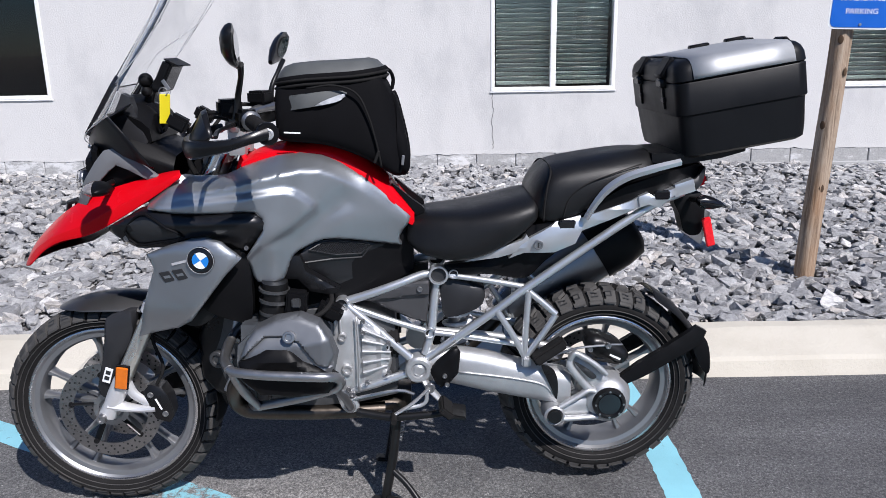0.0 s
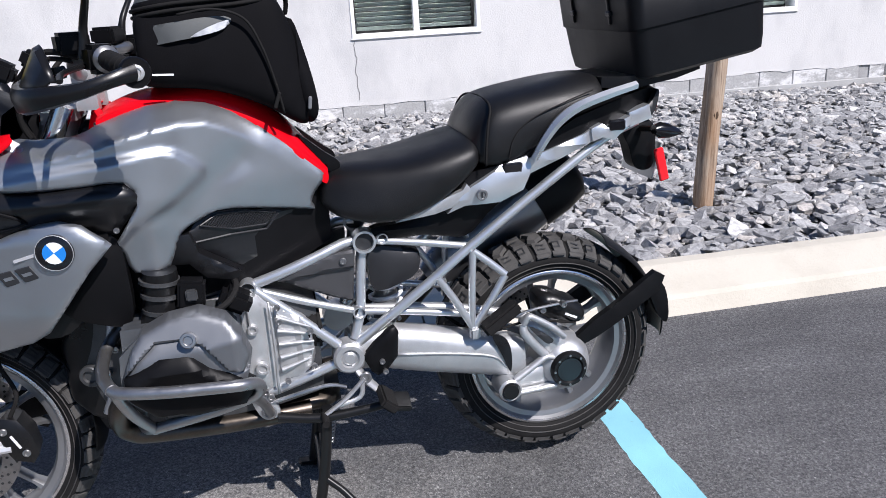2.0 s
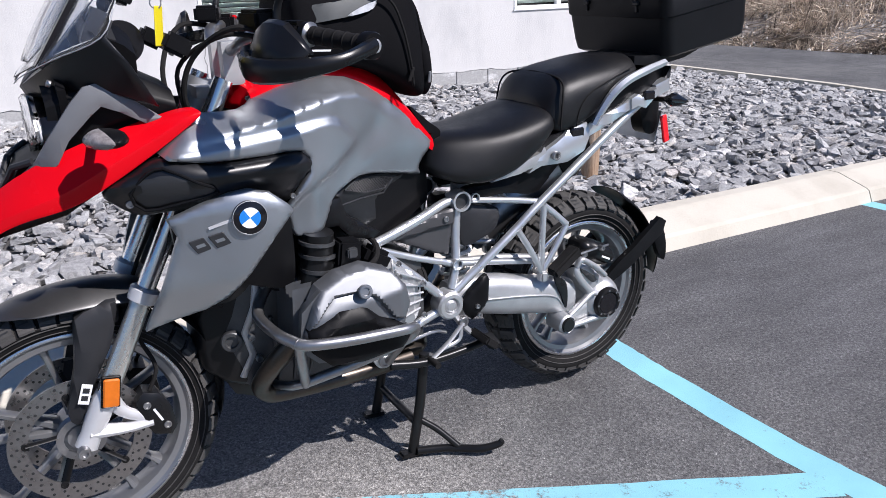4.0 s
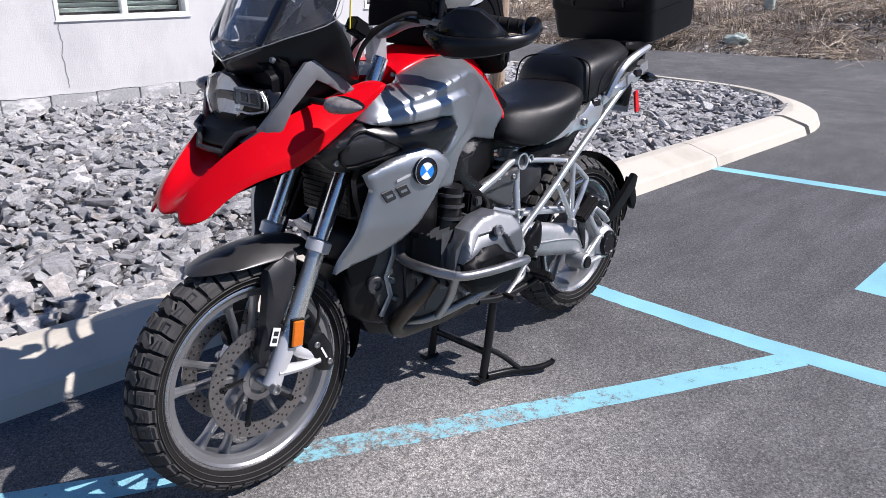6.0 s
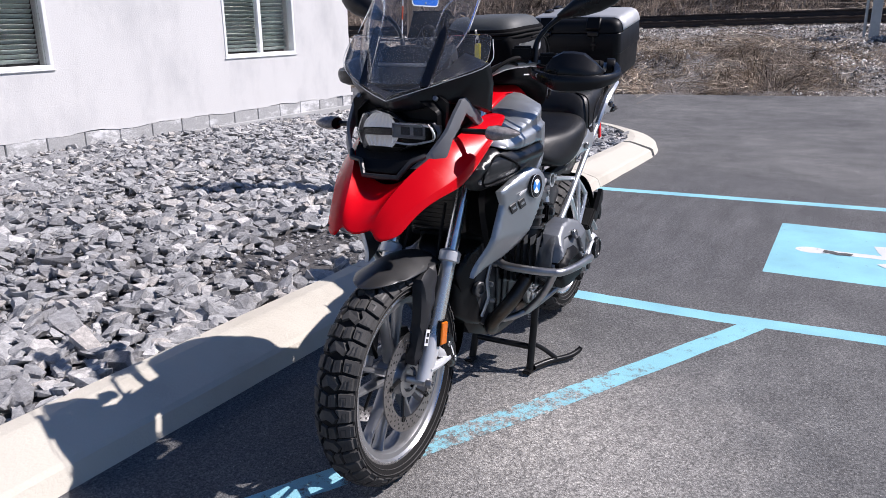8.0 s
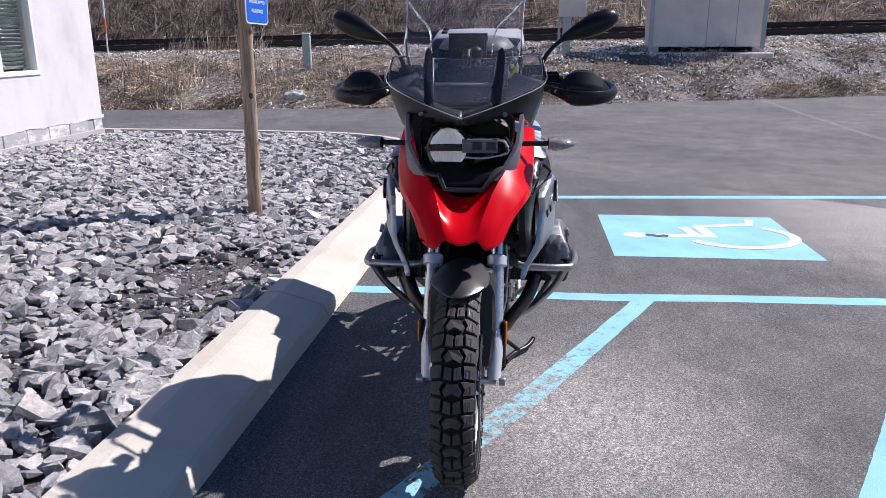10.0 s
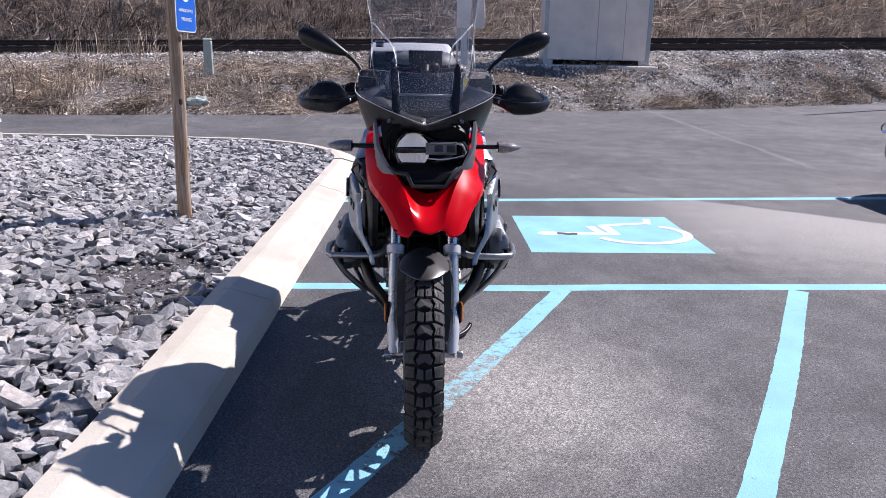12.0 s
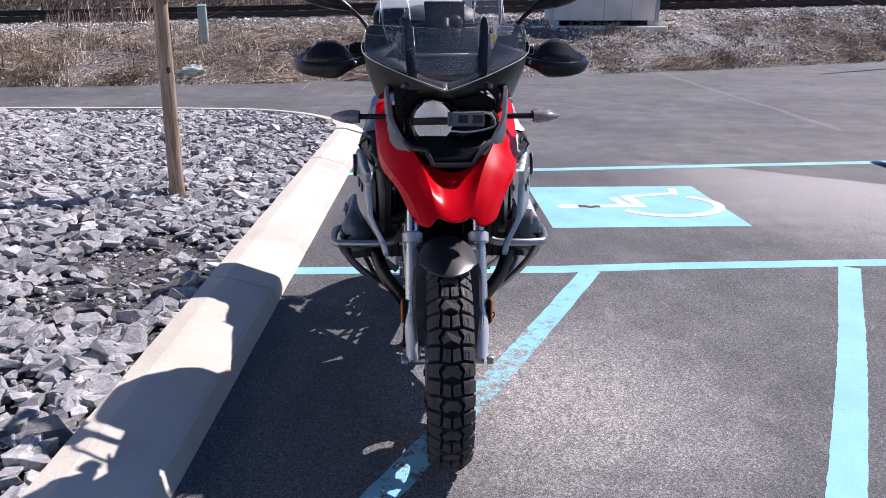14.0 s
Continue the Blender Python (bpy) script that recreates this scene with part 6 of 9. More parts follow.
# cowl round the lamp
cowl = loft([
    [(-0.7, y, z) for y, z in ((0.122, 1.09), (0.08, 1.125), (0.0, 1.13), (-0.08, 1.125), (-0.135, 1.095), (-0.134, 1.02), (-0.08, 0.965), (0.08, 0.965), (0.118, 1.0))],
    [(-0.66, y, z) for y, z in ((0.134, 1.1), (0.1, 1.145), (0.0, 1.15), (-0.1, 1.145), (-0.14, 1.105), (-0.138, 1.02), (-0.09, 0.94), (0.09, 0.94), (0.13, 1.0))],
    [(-0.58, y, z) for y, z in ((0.15, 1.12), (0.12, 1.165), (0.0, 1.175), (-0.12, 1.165), (-0.15, 1.12), (-0.15, 1.05), (-0.1, 0.98), (0.1, 0.98), (0.15, 1.05))],
    [(-0.46, y, z) for y, z in ((0.15, 1.075), (0.12, 1.1), (0.0, 1.11), (-0.12, 1.1), (-0.15, 1.075), (-0.15, 1.06), (-0.1, 1.02), (0.1, 1.02), (0.15, 1.06))]], False)
ob = part("front_cowl", cowl, M_PLASTIC, bike, "black plastic cowl behind the screen")
bv = ob.modifiers.new("bevel", "BEVEL")
bv.width, bv.segments = 0.01, 2
sharp(ob, 50)
inner = panel([(-0.62, 1.2), (-0.585, 1.27), (-0.565, 1.26), (-0.55, 1.2), (-0.53, 1.14), (-0.55, 1.12), (-0.6, 1.14)], lambda x, z: -0.13, 0.03, 0.005, 0.04, 1)
both("dash_side", inner, M_COWL, bike, "", 30)
# slate grey struts from lamp to tank
strut = panel([(-0.767, 0.953), (-0.735, 0.985), (-0.705, 1.035), (-0.66, 1.095), (-0.632, 1.125), (-0.602, 1.132), (-0.57, 1.113), (-0.484, 1.046), (-0.527, 1.045), (-0.573, 1.072), (-0.605, 1.086), (-0.628, 1.068), (-0.672, 1.025), (-0.697, 0.982), (-0.73, 0.953)], lambda x, z: -(0.178 - 0.2 * max(0.0, -x - 0.64) - 0.8 * max(0.0, -x - 0.7)), 0.01, 0.004, 0.02, 1)
both("cowl_strut", strut, M_STRUT, bike, "slate grey cowl strut", 30)
# black wings under the foot of the screen: a folded sheet that runs back to a sharp rear edge
top = [(-0.7, 0.0, 1.142), (-0.69, -0.06, 1.156), (-0.655, -0.1, 1.183), (-0.6, -0.122, 1.212), (-0.556, -0.147, 1.243)]
ridge = [(-0.73, 0.0, 1.117), (-0.712, -0.062, 1.137), (-0.676, -0.127, 1.167), (-0.632, -0.188, 1.195), (-0.584, -0.236, 1.218)]
belly = [(-0.722, 0.0, 1.102), (-0.703, -0.066, 1.119), (-0.668, -0.133, 1.147), (-0.614, -0.193, 1.166), (-0.55, -0.229, 1.168)]
foot = [(-0.702, 0.0, 1.094), (-0.69, -0.066, 1.104), (-0.655, -0.126, 1.115), (-0.595, -0.17, 1.115), (-0.505, -0.204, 1.084)]
tuck = [(-0.68, 0.0, 1.092), (-0.668, -0.062, 1.1), (-0.635, -0.115, 1.108), (-0.58, -0.155, 1.105), (-0.5, -0.19, 1.078)]
wing = skin([[q for q in curve_through(line, 4)] for line in (top, ridge, belly, foot, tuck)])
for ob in both("cowl_wing", wing, surface("satin_wing_plastic", (0.006, 0.0063, 0.008), 0.34, spec=0.4, vary=0.12, fine=700, relief=0.08, depth=0.0006), bike, "black wing of the screen cowl", 28):
    m = ob.modifiers.new("thick", "SOLIDIFY")
    m.thickness, m.offset = 0.004, 0
# turn signals
for s in (-1, 1):
    arm = sharp(part("turn_signal", tube([(-0.62, s * 0.17, 1.04), (-0.615, s * 0.26, 1.04)], 0.008, 10, 1), M_BLACKMETAL, bike, "turn signal on a black stalk"))
    shape = ((0.25, 0.016, 0.017), (0.27, 0.022, 0.0195), (0.3, 0.019, 0.0155), (0.322, 0.011, 0.009), (0.334, 0.003, 0.002))
    rings = [[(-0.62 + rx * 1.7 * math.cos(a) + 0.16 * (y - 0.25), s * y, 1.04 + rz * math.sin(a)) for a in [2 * math.pi * j / 14 for j in range(14)]] for y, rx, rz in shape]
    sharp(part("signal_body", loft(rings), M_PLASTIC, arm, "black signal body"), 60)
    rings = [[(-0.622 + rx * 1.75 * math.cos(a) + 0.16 * (y - 0.25), s * (y + 0.002), 1.04 + rz * 1.06 * math.sin(a)) for a in [math.pi * (0.56 + 0.88 * j / 9) for j in range(10)]] for y, rx, rz in shape]
    sharp(part("signal_lens", loft(rings), M_SIGNAL, arm, "clear ribbed lens"), 50)

# windscreen: a wide lower pane and a clear raised extension
def pane_of(name, rows, label):
    ob = part(name, skin(rows), M_SCREEN, bike, label)
    m = ob.modifiers.new("thick", "SOLIDIFY")
    m.thickness, m.offset = 0.003, 0
    rounder(ob, 2)
    ob.visible_shadow = False
    return ob


rows = []
for z, x, w in ((1.132, -0.738, 0.006), (1.134, -0.737, 0.014), (1.148, -0.728, 0.07), (1.176, -0.708, 0.16), (1.203, -0.69, 0.222), (1.212, -0.682, 0.238), (1.276, -0.64, 0.23), (1.284, -0.634, 0.227), (1.29, -0.628, 0.212)):
    rows.append([(x + 0.065 * abs(k) ** 2 * (w / 0.2) ** 2, w * k + 0.001, z - 0.006 + 0.012 * abs(k)) for k in (-1, -0.75, -0.4, 0, 0.4, 0.75, 1)])
pane_of("lower_screen", rows, "wide clear lower windscreen")
rows = []
for z, x, w in ((1.165, -0.712, 0.105), (1.23, -0.68, 0.145), (1.30, -0.632, 0.18), (1.38, -0.575, 0.178), (1.45, -0.525, 0.182), (1.53, -0.475, 0.198), (1.61, -0.432, 0.19), (1.655, -0.41, 0.165), (1.67, -0.402, 0.12)):
    rows.append([(x - 0.012 + 0.085 * abs(k) ** 2 * (w / 0.19), w * k + 0.01, z) for k in (-1, -0.75, -0.4, 0, 0.4, 0.75, 1)])
up = pane_of("upper_screen", rows, "tall clear windscreen")
for s in (-1, 1):
    edge = tube([(-0.64 + 0.06, 0.01 + s * 0.179, 1.30), (-0.585 + 0.078, 0.01 + s * 0.177, 1.38), (-0.535 + 0.082, 0.01 + s * 0.182, 1.45), (-0.485 + 0.088, 0.01 + s * 0.198, 1.53), (-0.44 + 0.085, 0.01 + s * 0.191, 1.61)], 0.0013, 6, 4)
    part("polished_edge", edge, M_REFLECT, up, "bright polished edge", True)
    edge = tube([(-0.74, 0.001, 1.125), (-0.724, s * 0.062, 1.145), (-0.672, s * 0.155, 1.178), (-0.592, s * 0.238, 1.218), (-0.556, s * 0.23, 1.281)], 0.0013, 6, 4)
    part("polished_edge", edge, M_REFLECT, up, "bright polished edge", True)
    fold = tube([(-0.628 + 0.024, 0.01 + s * 0.088, 1.295), (-0.585 + 0.026, 0.01 + s * 0.098, 1.365), (-0.55 + 0.045, 0.01 + s * 0.138, 1.41), (-0.52 + 0.072, 0.01 + s * 0.178, 1.455)], [0.001, 0.003, 0.004, 0.002], 8, 5, None, 0.5)
    part("moulded_fold", fold, M_FOLD, up, "pale moulded fold", True)
    rings = []
    for t, w in ((0.0, 0.013), (0.04, 0.0145), (0.8, 0.0125), (0.93, 0.009), (1.0, 0.003)):
        c = Vector((-0.695, s * 0.096, 1.16)).lerp(Vector((-0.593, s * 0.108, 1.312)), t)
        rings.append([c + Vector((dx, s * dy * w, -0.6 * dx)) for dx, dy in ((-0.007, -1), (-0.009, 0), (-0.007, 1), (0.006, 1), (0.008, 0), (0.006, -1))])
    blade = sharp(part("screen_blade", loft(rings), M_GLOSSBLACK, bike, "black screen support blade"), 30)
    for w in (-0.0135, 0.0135):
        part("blade_edge", tube([Vector((-0.7, s * (0.096 + w), 1.162)), Vector((-0.614, s * (0.105 + w * 0.86), 1.288))], 0.0012, 6, 1), M_REFLECT, blade, "bright edge line", True)
part("screen_crossbar", tube([(-0.64, -0.092, 1.214), (-0.635, 0.085, 1.214)], 0.0045, 8, 1), M_STEEL, bike, "", True)
for y in (-0.1, 0.1):
    sharp(part("screen_screw", knob((-0.684, y * 1.22, 1.131), 0.007, 0.006, (-1, 0, 0.5), 0.002), M_STEEL, bike))
# instruments
ob = sharp(part("instrument_panel", loft([[(x, y, z) for y, z in ((-0.12, z0), (0.12, z0), (0.13, z1), (0.08, z2), (-0.08, z2), (-0.13, z1))] for x, z0, z1, z2 in ((-0.6, 1.17, 1.225, 1.26), (-0.54, 1.13, 1.195, 1.23), (-0.52, 1.14, 1.175, 1.21))]), M_PLASTIC, bike, "black instrument panel"), 30)
sharp(part("speedometer", turned(pose(-0.532, -0.05, 1.195, 0, 68, 0), lathe([(0, 0), (0, 0.045), (0.012, 0.045), (0.012, 0.0)], (0, 0, 0), 32)), M_GLOSSBLACK, bike))
for s in (-1, 1):
    bm = oblong((-0.44, s * 0.13, 1.19), (0.028, 0.02, 0.02), 0.008, (0, 30, 0))
    sharp(part("adjuster_knob", bm, M_PLASTIC, bike))

# handlebar and controls
bar = [(-0.3, 0, 1.165), (-0.31, -0.09, 1.17), (-0.29, -0.17, 1.2), (-0.215, -0.29, 1.203), (-0.15, -0.425, 1.188)]
full = [(x, -y, z) for x, y, z in bar[:0:-1]] + bar
sharp(part("handlebar", tube(full, 0.0135, 12, 6), M_STEEL, bike, "bare steel handlebar"), 60)
sharp(part("top_yoke", loft([[(x, y, z) for x, y in ((-0.40, -0.08), (-0.36, -0.115), (-0.335, -0.05), (-0.335, 0.05), (-0.36, 0.115), (-0.40, 0.08))] for z in (1.07, 1.095)]), M_CAST, bike, "cast aluminium top yoke"), 30)
sharp(part("steering_head", tube([(-0.36, 0, 1.1), (-0.43, 0, 0.95)], [0.036, 0.032], 16, 1), M_CAST, bike))
for s in (-1, 1):
    sharp(part("bar_riser", loft([[(-0.305 + dx, s * 0.045 + dy, z) for dx, dy in ((-0.025, -0.016), (0.02, -0.016), (0.02, 0.016), (-0.025, 0.016))] for z in (1.09, 1.185)]), M_CAST, bike), 30)
    sharp(part("grip", tube([(-0.208, s * 0.303, 1.204), (-0.155, s * 0.415, 1.19)], [0.0185, 0.0175], 16, 1), M_RUBBER, bike, "ribbed rubber grip"))
    for k in range(5):
        p = Vector((-0.208, s * 0.303, 1.204)).lerp(Vector((-0.155, s * 0.415, 1.19)), 0.1 + k * 0.2)
        q = p + Vector((0.002, s * 0.004, -0.0005))
        part("grip_rib", tube([p, q], 0.0189, 14, 1), M_RUBBER, bike, "", True)
    sharp(part("grip_collar", tube([(-0.217, s * 0.284, 1.2065), (-0.211, s * 0.297, 1.205)], 0.0245, 20, 1), M_PLASTIC, bike, "black collar at the inner end of the grip"), 40)
    part("collar_ring", tube([(-0.2115, s * 0.296, 1.2051), (-0.2105, s * 0.298, 1.2049)], 0.0252, 20, 1), M_STEEL, bike, "thin bright ring", True)
    sharp(part("switch_housing", oblong((-0.228, s * 0.262, 1.205), (0.026, 0.03, 0.027), 0.009, (0, 0, s * -25)), M_PLASTIC, bike, "black switch housing"))
    bm = oblong((-0.205, s * 0.262, 1.222), (0.006, 0.009, 0.005), 0.002)
    part("switch_button", bm, M_RED if s > 0 else M_STEEL, bike)
    sharp(part("lever", tube([(-0.255, s * 0.245, 1.196), (-0.285, s * 0.33, 1.186), (-0.27, s * 0.425, 1.18)], [0.009, 0.007, 0.006], 8, 5, None, 0.7), M_BLACKMETAL, bike, "black hand lever"))
    sharp(part("fluid_reservoir", oblong((-0.285, s * 0.205, 1.235), (0.03, 0.032, 0.02), 0.007, (0, 0, s * -20)), M_PLASTIC, bike, "black fluid reservoir"))
    # the loop of the guard: a moulded band, broad in front of the fingers, thin towards the bar end
    band = []
    for x, y, z, up, down, t in ((-0.30, 0.238, 1.184, 0.012, 0.012, 0.011), (-0.332, 0.262, 1.178, 0.013, 0.013, 0.011), (-0.35, 0.298, 1.17, 0.014, 0.022, 0.011), (-0.358, 0.338, 1.164, 0.014, 0.036, 0.011), (-0.346, 0.395, 1.16, 0.015, 0.033, 0.011), (-0.318, 0.441, 1.16, 0.015, 0.028, 0.011), (-0.276, 0.47, 1.164, 0.014, 0.022, 0.0115), (-0.226, 0.48, 1.17, 0.012, 0.016, 0.012), (-0.18, 0.47, 1.181, 0.013, 0.014, 0.0125), (-0.146, 0.45, 1.189, 0.016, 0.016, 0.0135)):
        band.append((Vector((x, s * y, z)), up, down, t))
    rings = []
    for k, (c, up, down, t) in enumerate(band):
        d = band[min(k + 1, len(band) - 1)][0] - band[max(k - 1, 0)][0]
        out = Vector((d.y, -d.x, 0)).normalized()
        if out.dot(Vector((-1, s, 0))) < 0:
            out.negate()
        rings.append([c + out * o * t + Vector((0, 0, h * (up if h > 0 else down))) for o, h in ((-0.9, 0.8), (-0.2, 1.0), (0.55, 0.86), (1.0, 0.25), (1.0, -0.3), (0.55, -0.85), (-0.3, -1.0), (-0.8, -0.6))])
    rings = [[q for q in ring] for ring in zip(*[curve_through(list(col), 3) for col in zip(*rings)])]
    loop_ob = sharp(part("guard_loop", loft(rings), M_GUARD, bike, "black moulded hand guard loop"), 42)
    # the flat deflector that stands on the loop
    rows = []
    for y, z0, z1, x0, x1 in ((0.284, 1.172, 1.184, -0.338, -0.332), (0.316, 1.17, 1.226, -0.346, -0.322), (0.343, 1.168, 1.24, -0.35, -0.316), (0.372, 1.164, 1.241, -0.35, -0.308), (0.402, 1.164, 1.236, -0.34, -0.298), (0.432, 1.166, 1.21, -0.318, -0.286), (0.456, 1.17, 1.184, -0.292, -0.276)):
        rows.append([(x0 + (x1 - x0) * t, s * y, z0 + (z1 - z0) * t) for t in (0.0, 0.45, 0.9, 1.0)])
        rows[-1][3] = (x1 + 0.008, s * y, z1 - 0.002)
    ob = part("hand_guard", skin(rows), M_GUARD, bike, "black plastic wind deflector of the hand guard")
    mod = ob.modifiers.new("thick", "SOLIDIFY")
    mod.thickness, mod.offset = 0.005, 0
    sharp(ob, 25)
    sharp(part("guard_screw", knob((-0.3515, s * 0.28, 1.174), 0.0065, 0.004, (-0.8, s * 0.6, 0), 0.002), M_STEEL, loop_ob))
    sharp(part("bar_end", knob((-0.149, s * 0.43, 1.188), 0.0265, 0.022, (0.25, s, 0), 0.0), M_PLASTIC, bike, "black bar end"))
    sharp(part("bar_end_bolt", knob((-0.1435, s * 0.452, 1.188), 0.0135, 0.004, (0.25, s, 0), 0.002), M_CAST, bike, "silver bar end bolt"))
    # mirror
    stem = sharp(part("mirror", tube([(-0.262, s * 0.235, 1.205), (-0.252, s * 0.238, 1.265), (-0.235, s * 0.268, 1.31), (-0.224, s * 0.31, 1.343)], [0.0115, 0.008, 0.007, 0.0085], 10, 6), M_BLACKMETAL, bike, "black rear-view mirror on a thin stem"), 60)
    along = Vector((0.13 + 0.01 * s, s * 0.88, 0.38)).normalized()
    upv = Vector((0.0, -s * 0.44, 0.9)).normalized()
    back = along.cross(upv) * -s
    root = Vector((-0.245 - 0.015 * s, s * 0.295, 1.337))
    rings = []
    for d, h, t in ((0.0, 0.008, 0.009), (0.03, 0.018, 0.018), (0.075, 0.031, 0.028), (0.12, 0.038, 0.031), (0.165, 0.036, 0.027), (0.193, 0.024, 0.018), (0.204, 0.006, 0.006)):
        rings.append([root + along * d + upv * h * math.sin(a) + back * (t * max(0.0, math.cos(a)) + 0.005 * min(0.0, math.cos(a))) for a in [2 * math.pi * j / 14 for j in range(14)]])
    sharp(part("mirror_shell", loft(rings), M_GUARD, stem), 60)
    disc_bm = bmesh.new()
    disc_bm.faces.new([disc_bm.verts.new(root + along * (0.122 + 0.06 * math.cos(a)) + upv * 0.028 * math.sin(a) - back * 0.0065) for a in [2 * math.pi * j / 24 for j in range(24)]])
    part("mirror_glass", disc_bm, M_MIRROR, stem, "silvered glass")
sharp(part("clutch_cable", tube([(-0.25, -0.22, 1.2), (-0.34, -0.2, 1.22), (-0.41, -0.13, 1.16), (-0.43, -0.1, 1.07), (-0.38, -0.08, 0.98)], 0.006, 8, 6), M_RUBBER, bike))
sharp(part("brake_line", tube([(-0.25, -0.2, 1.19), (-0.35, -0.17, 1.205), (-0.435, -0.1, 1.14), (-0.42, -0.06, 1.02)], 0.005, 8, 6), M_RUBBER, bike))
sharp(part("throttle_cable", tube([(-0.25, 0.22, 1.2), (-0.36, 0.19, 1.21), (-0.43, 0.1, 1.12), (-0.42, 0.07, 1.0)], 0.006, 8, 6), M_RUBBER, bike))


# ---- tank and side panels ----
RAISED = [(-0.60, 0.975), (-0.42, 0.992), (-0.33, 1.0), (-0.245, 1.008), (-0.19, 1.016), (-0.155, 1.017), (-0.13, 1.01), (-0.105, 0.99), (-0.08, 0.964), (-0.085, 0.95), (-0.15, 0.905), (-0.235, 0.862), (-0.3, 0.8), (-0.7, 0.8)]


def within(x, z, loop):
    """Distance from the outline, positive inside."""
    hit = False
    for (ax, az), (bx, bz) in zip(loop, loop[1:] + loop[:1]):
        if (az > z) != (bz > z) and x < (bx - ax) * (z - az) / (bz - az) + ax:
            hit = not hit
    d = near_line(x, z, loop + loop[:1])
    return d if hit else -d


def table(x, pts):
    """The value at x on the straight pieces between the points."""
    for (ax, av), (bx, bv) in zip(pts, pts[1:]):
        if x <= bx:
            return av + (bv - av) * max(0.0, x - ax) / (bx - ax)
    return pts[-1][1]


TANK_RIM = [(-0.522, 0.99), (-0.46, 1.052), (-0.40, 1.05), (-0.33, 1.048), (-0.288, 1.064), (-0.233, 1.083), (-0.185, 1.096), (-0.124, 1.102), (-0.063, 1.094), (-0.014, 1.073), (0.048, 1.03), (0.105, 0.984), (0.158, 0.93), (0.178, 0.904)]
TANK_FOLD = [(-0.522, 0.975), (-0.46, 1.0), (-0.40, 1.012), (-0.302, 1.03), (-0.235, 1.046), (-0.177, 1.056), (-0.118, 1.063), (-0.065, 1.058), (-0.03, 1.04), (0.048, 0.985), (0.105, 0.94), (0.178, 0.87)]
RIM_HALF = [(-0.522, 0.195), (-0.46, 0.182), (-0.40, 0.172), (-0.33, 0.15), (-0.288, 0.115), (0.05, 0.112), (0.178, 0.088)]


def flank(x):
    return 0.238 - 0.14 * ease((x + 0.25) / 0.42)


def tank_side(x, z):
    w = flank(x)
    w -= 0.026 * ease((0.93 - z) / 0.16)
    w += 0.014 * ease(0.5 + within(x, z, RAISED) / (0.014 if z > 0.955 else 0.026))
    w -= 0.008 * math.exp(-(near_line(x, z, [(-0.01, 0.97), (-0.06, 0.935), (-0.13, 0.88)]) / 0.034) ** 2)
    w += 0.010 * math.exp(-(near_line(x, z, [(-0.205, 0.85), (-0.205, 0.76)]) / 0.03) ** 2)
    low = table(x, TANK_FOLD)
    t = max(0.0, min(1.1, (z - low) / (table(x, TANK_RIM) - low)))
    return -(w + (table(x, RIM_HALF) - w) * t ** 1.1)


tank_panel = panel(TANK_RIM + [(0.15, 0.866), (0.14, 0.84), (0.146, 0.822), (0.089, 0.834), (0.037, 0.847), (-0.011, 0.859), (-0.067, 0.867), (-0.113, 0.851), (-0.148, 0.83), (-0.178, 0.765), (-0.248, 0.761), (-0.262, 0.8), (-0.268, 0.84), (-0.215, 0.915), (-0.232, 0.962), (-0.314, 0.962), (-0.418, 0.963), (-0.48, 0.972)], tank_side, 0.016, 0.006, 0.0075, 2)
for p in both("tank_panel", tank_panel, M_GREY, bike, "satin grey metallic tank panel", 60):
    s = -1 if p.data.vertices[0].co.y < 0 else 1
    sharp(part("panel_lug", turned(pose(-0.425, s * 0.19, 1.036, s * 40, 35, s * 8), box(-0.026, 0.026, -0.006, 0.006, -0.015, 0.015, 0.006, None, 2)), M_PALE, p, "pale fastening lug"))
    sharp(part("panel_screw", knob((-0.42, s * 0.1935, 1.037), 0.008, 0.005, (0, s, 0.8), 0.002), M_STEEL, p))
# red centre of the tank
rows = []
for x, z, w, e in ((-0.29, 1.088, 0.108, 1.062), (-0.27, 1.102, 0.112, 1.069), (-0.2, 1.125, 0.113, 1.091), (-0.124, 1.135, 0.113, 1.1), (-0.06, 1.14, 0.113, 1.092), (-0.01, 1.132, 0.113, 1.07), (0.05, 1.094, 0.112, 1.027), (0.1, 1.038, 0.105, 0.986), (0.15, 0.974, 0.095, 0.936), (0.185, 0.932, 0.085, 0.902)):
    rows.append([(x, -w, e - 0.03), (x, -w, e), (x, -w * 0.92, e + (z - e) * 0.45), (x, -w * 0.55, z - 0.006), (x, 0, z), (x, w * 0.55, z - 0.006), (x, w * 0.92, e + (z - e) * 0.45), (x, w, e), (x, w, e - 0.03)])
rounder(part("tank_top", skin(rows), M_RED, bike, "glossy red tank centre"), 2)
# upright red front of the tank, with a screw at each end
rows = [[(x, y, z) for x, z in ((a, 1.035), (a + 0.006, 1.05), (b, top - 0.006), (b + 0.012, top))] for y, a, b, top in [(q * k, a, b, top) for k, q in ((-1, 0.107), (-1, 0.1), (-1, 0.075), (-1, 0.045), (0, 0.0), (1, 0.045), (1, 0.075), (1, 0.1), (1, 0.107)) for a, b, top in [{0.107: (-0.276, -0.272, 1.066), 0.1: (-0.283, -0.278, 1.072), 0.075: (-0.3, -0.29, 1.088), 0.045: (-0.322, -0.302, 1.098), 0.0: (-0.326, -0.306, 1.1)}[q]]]]
nose = part("tank_front", skin(rows), M_RED, bike, "upright red front of the tank")
m = nose.modifiers.new("thick", "SOLIDIFY")
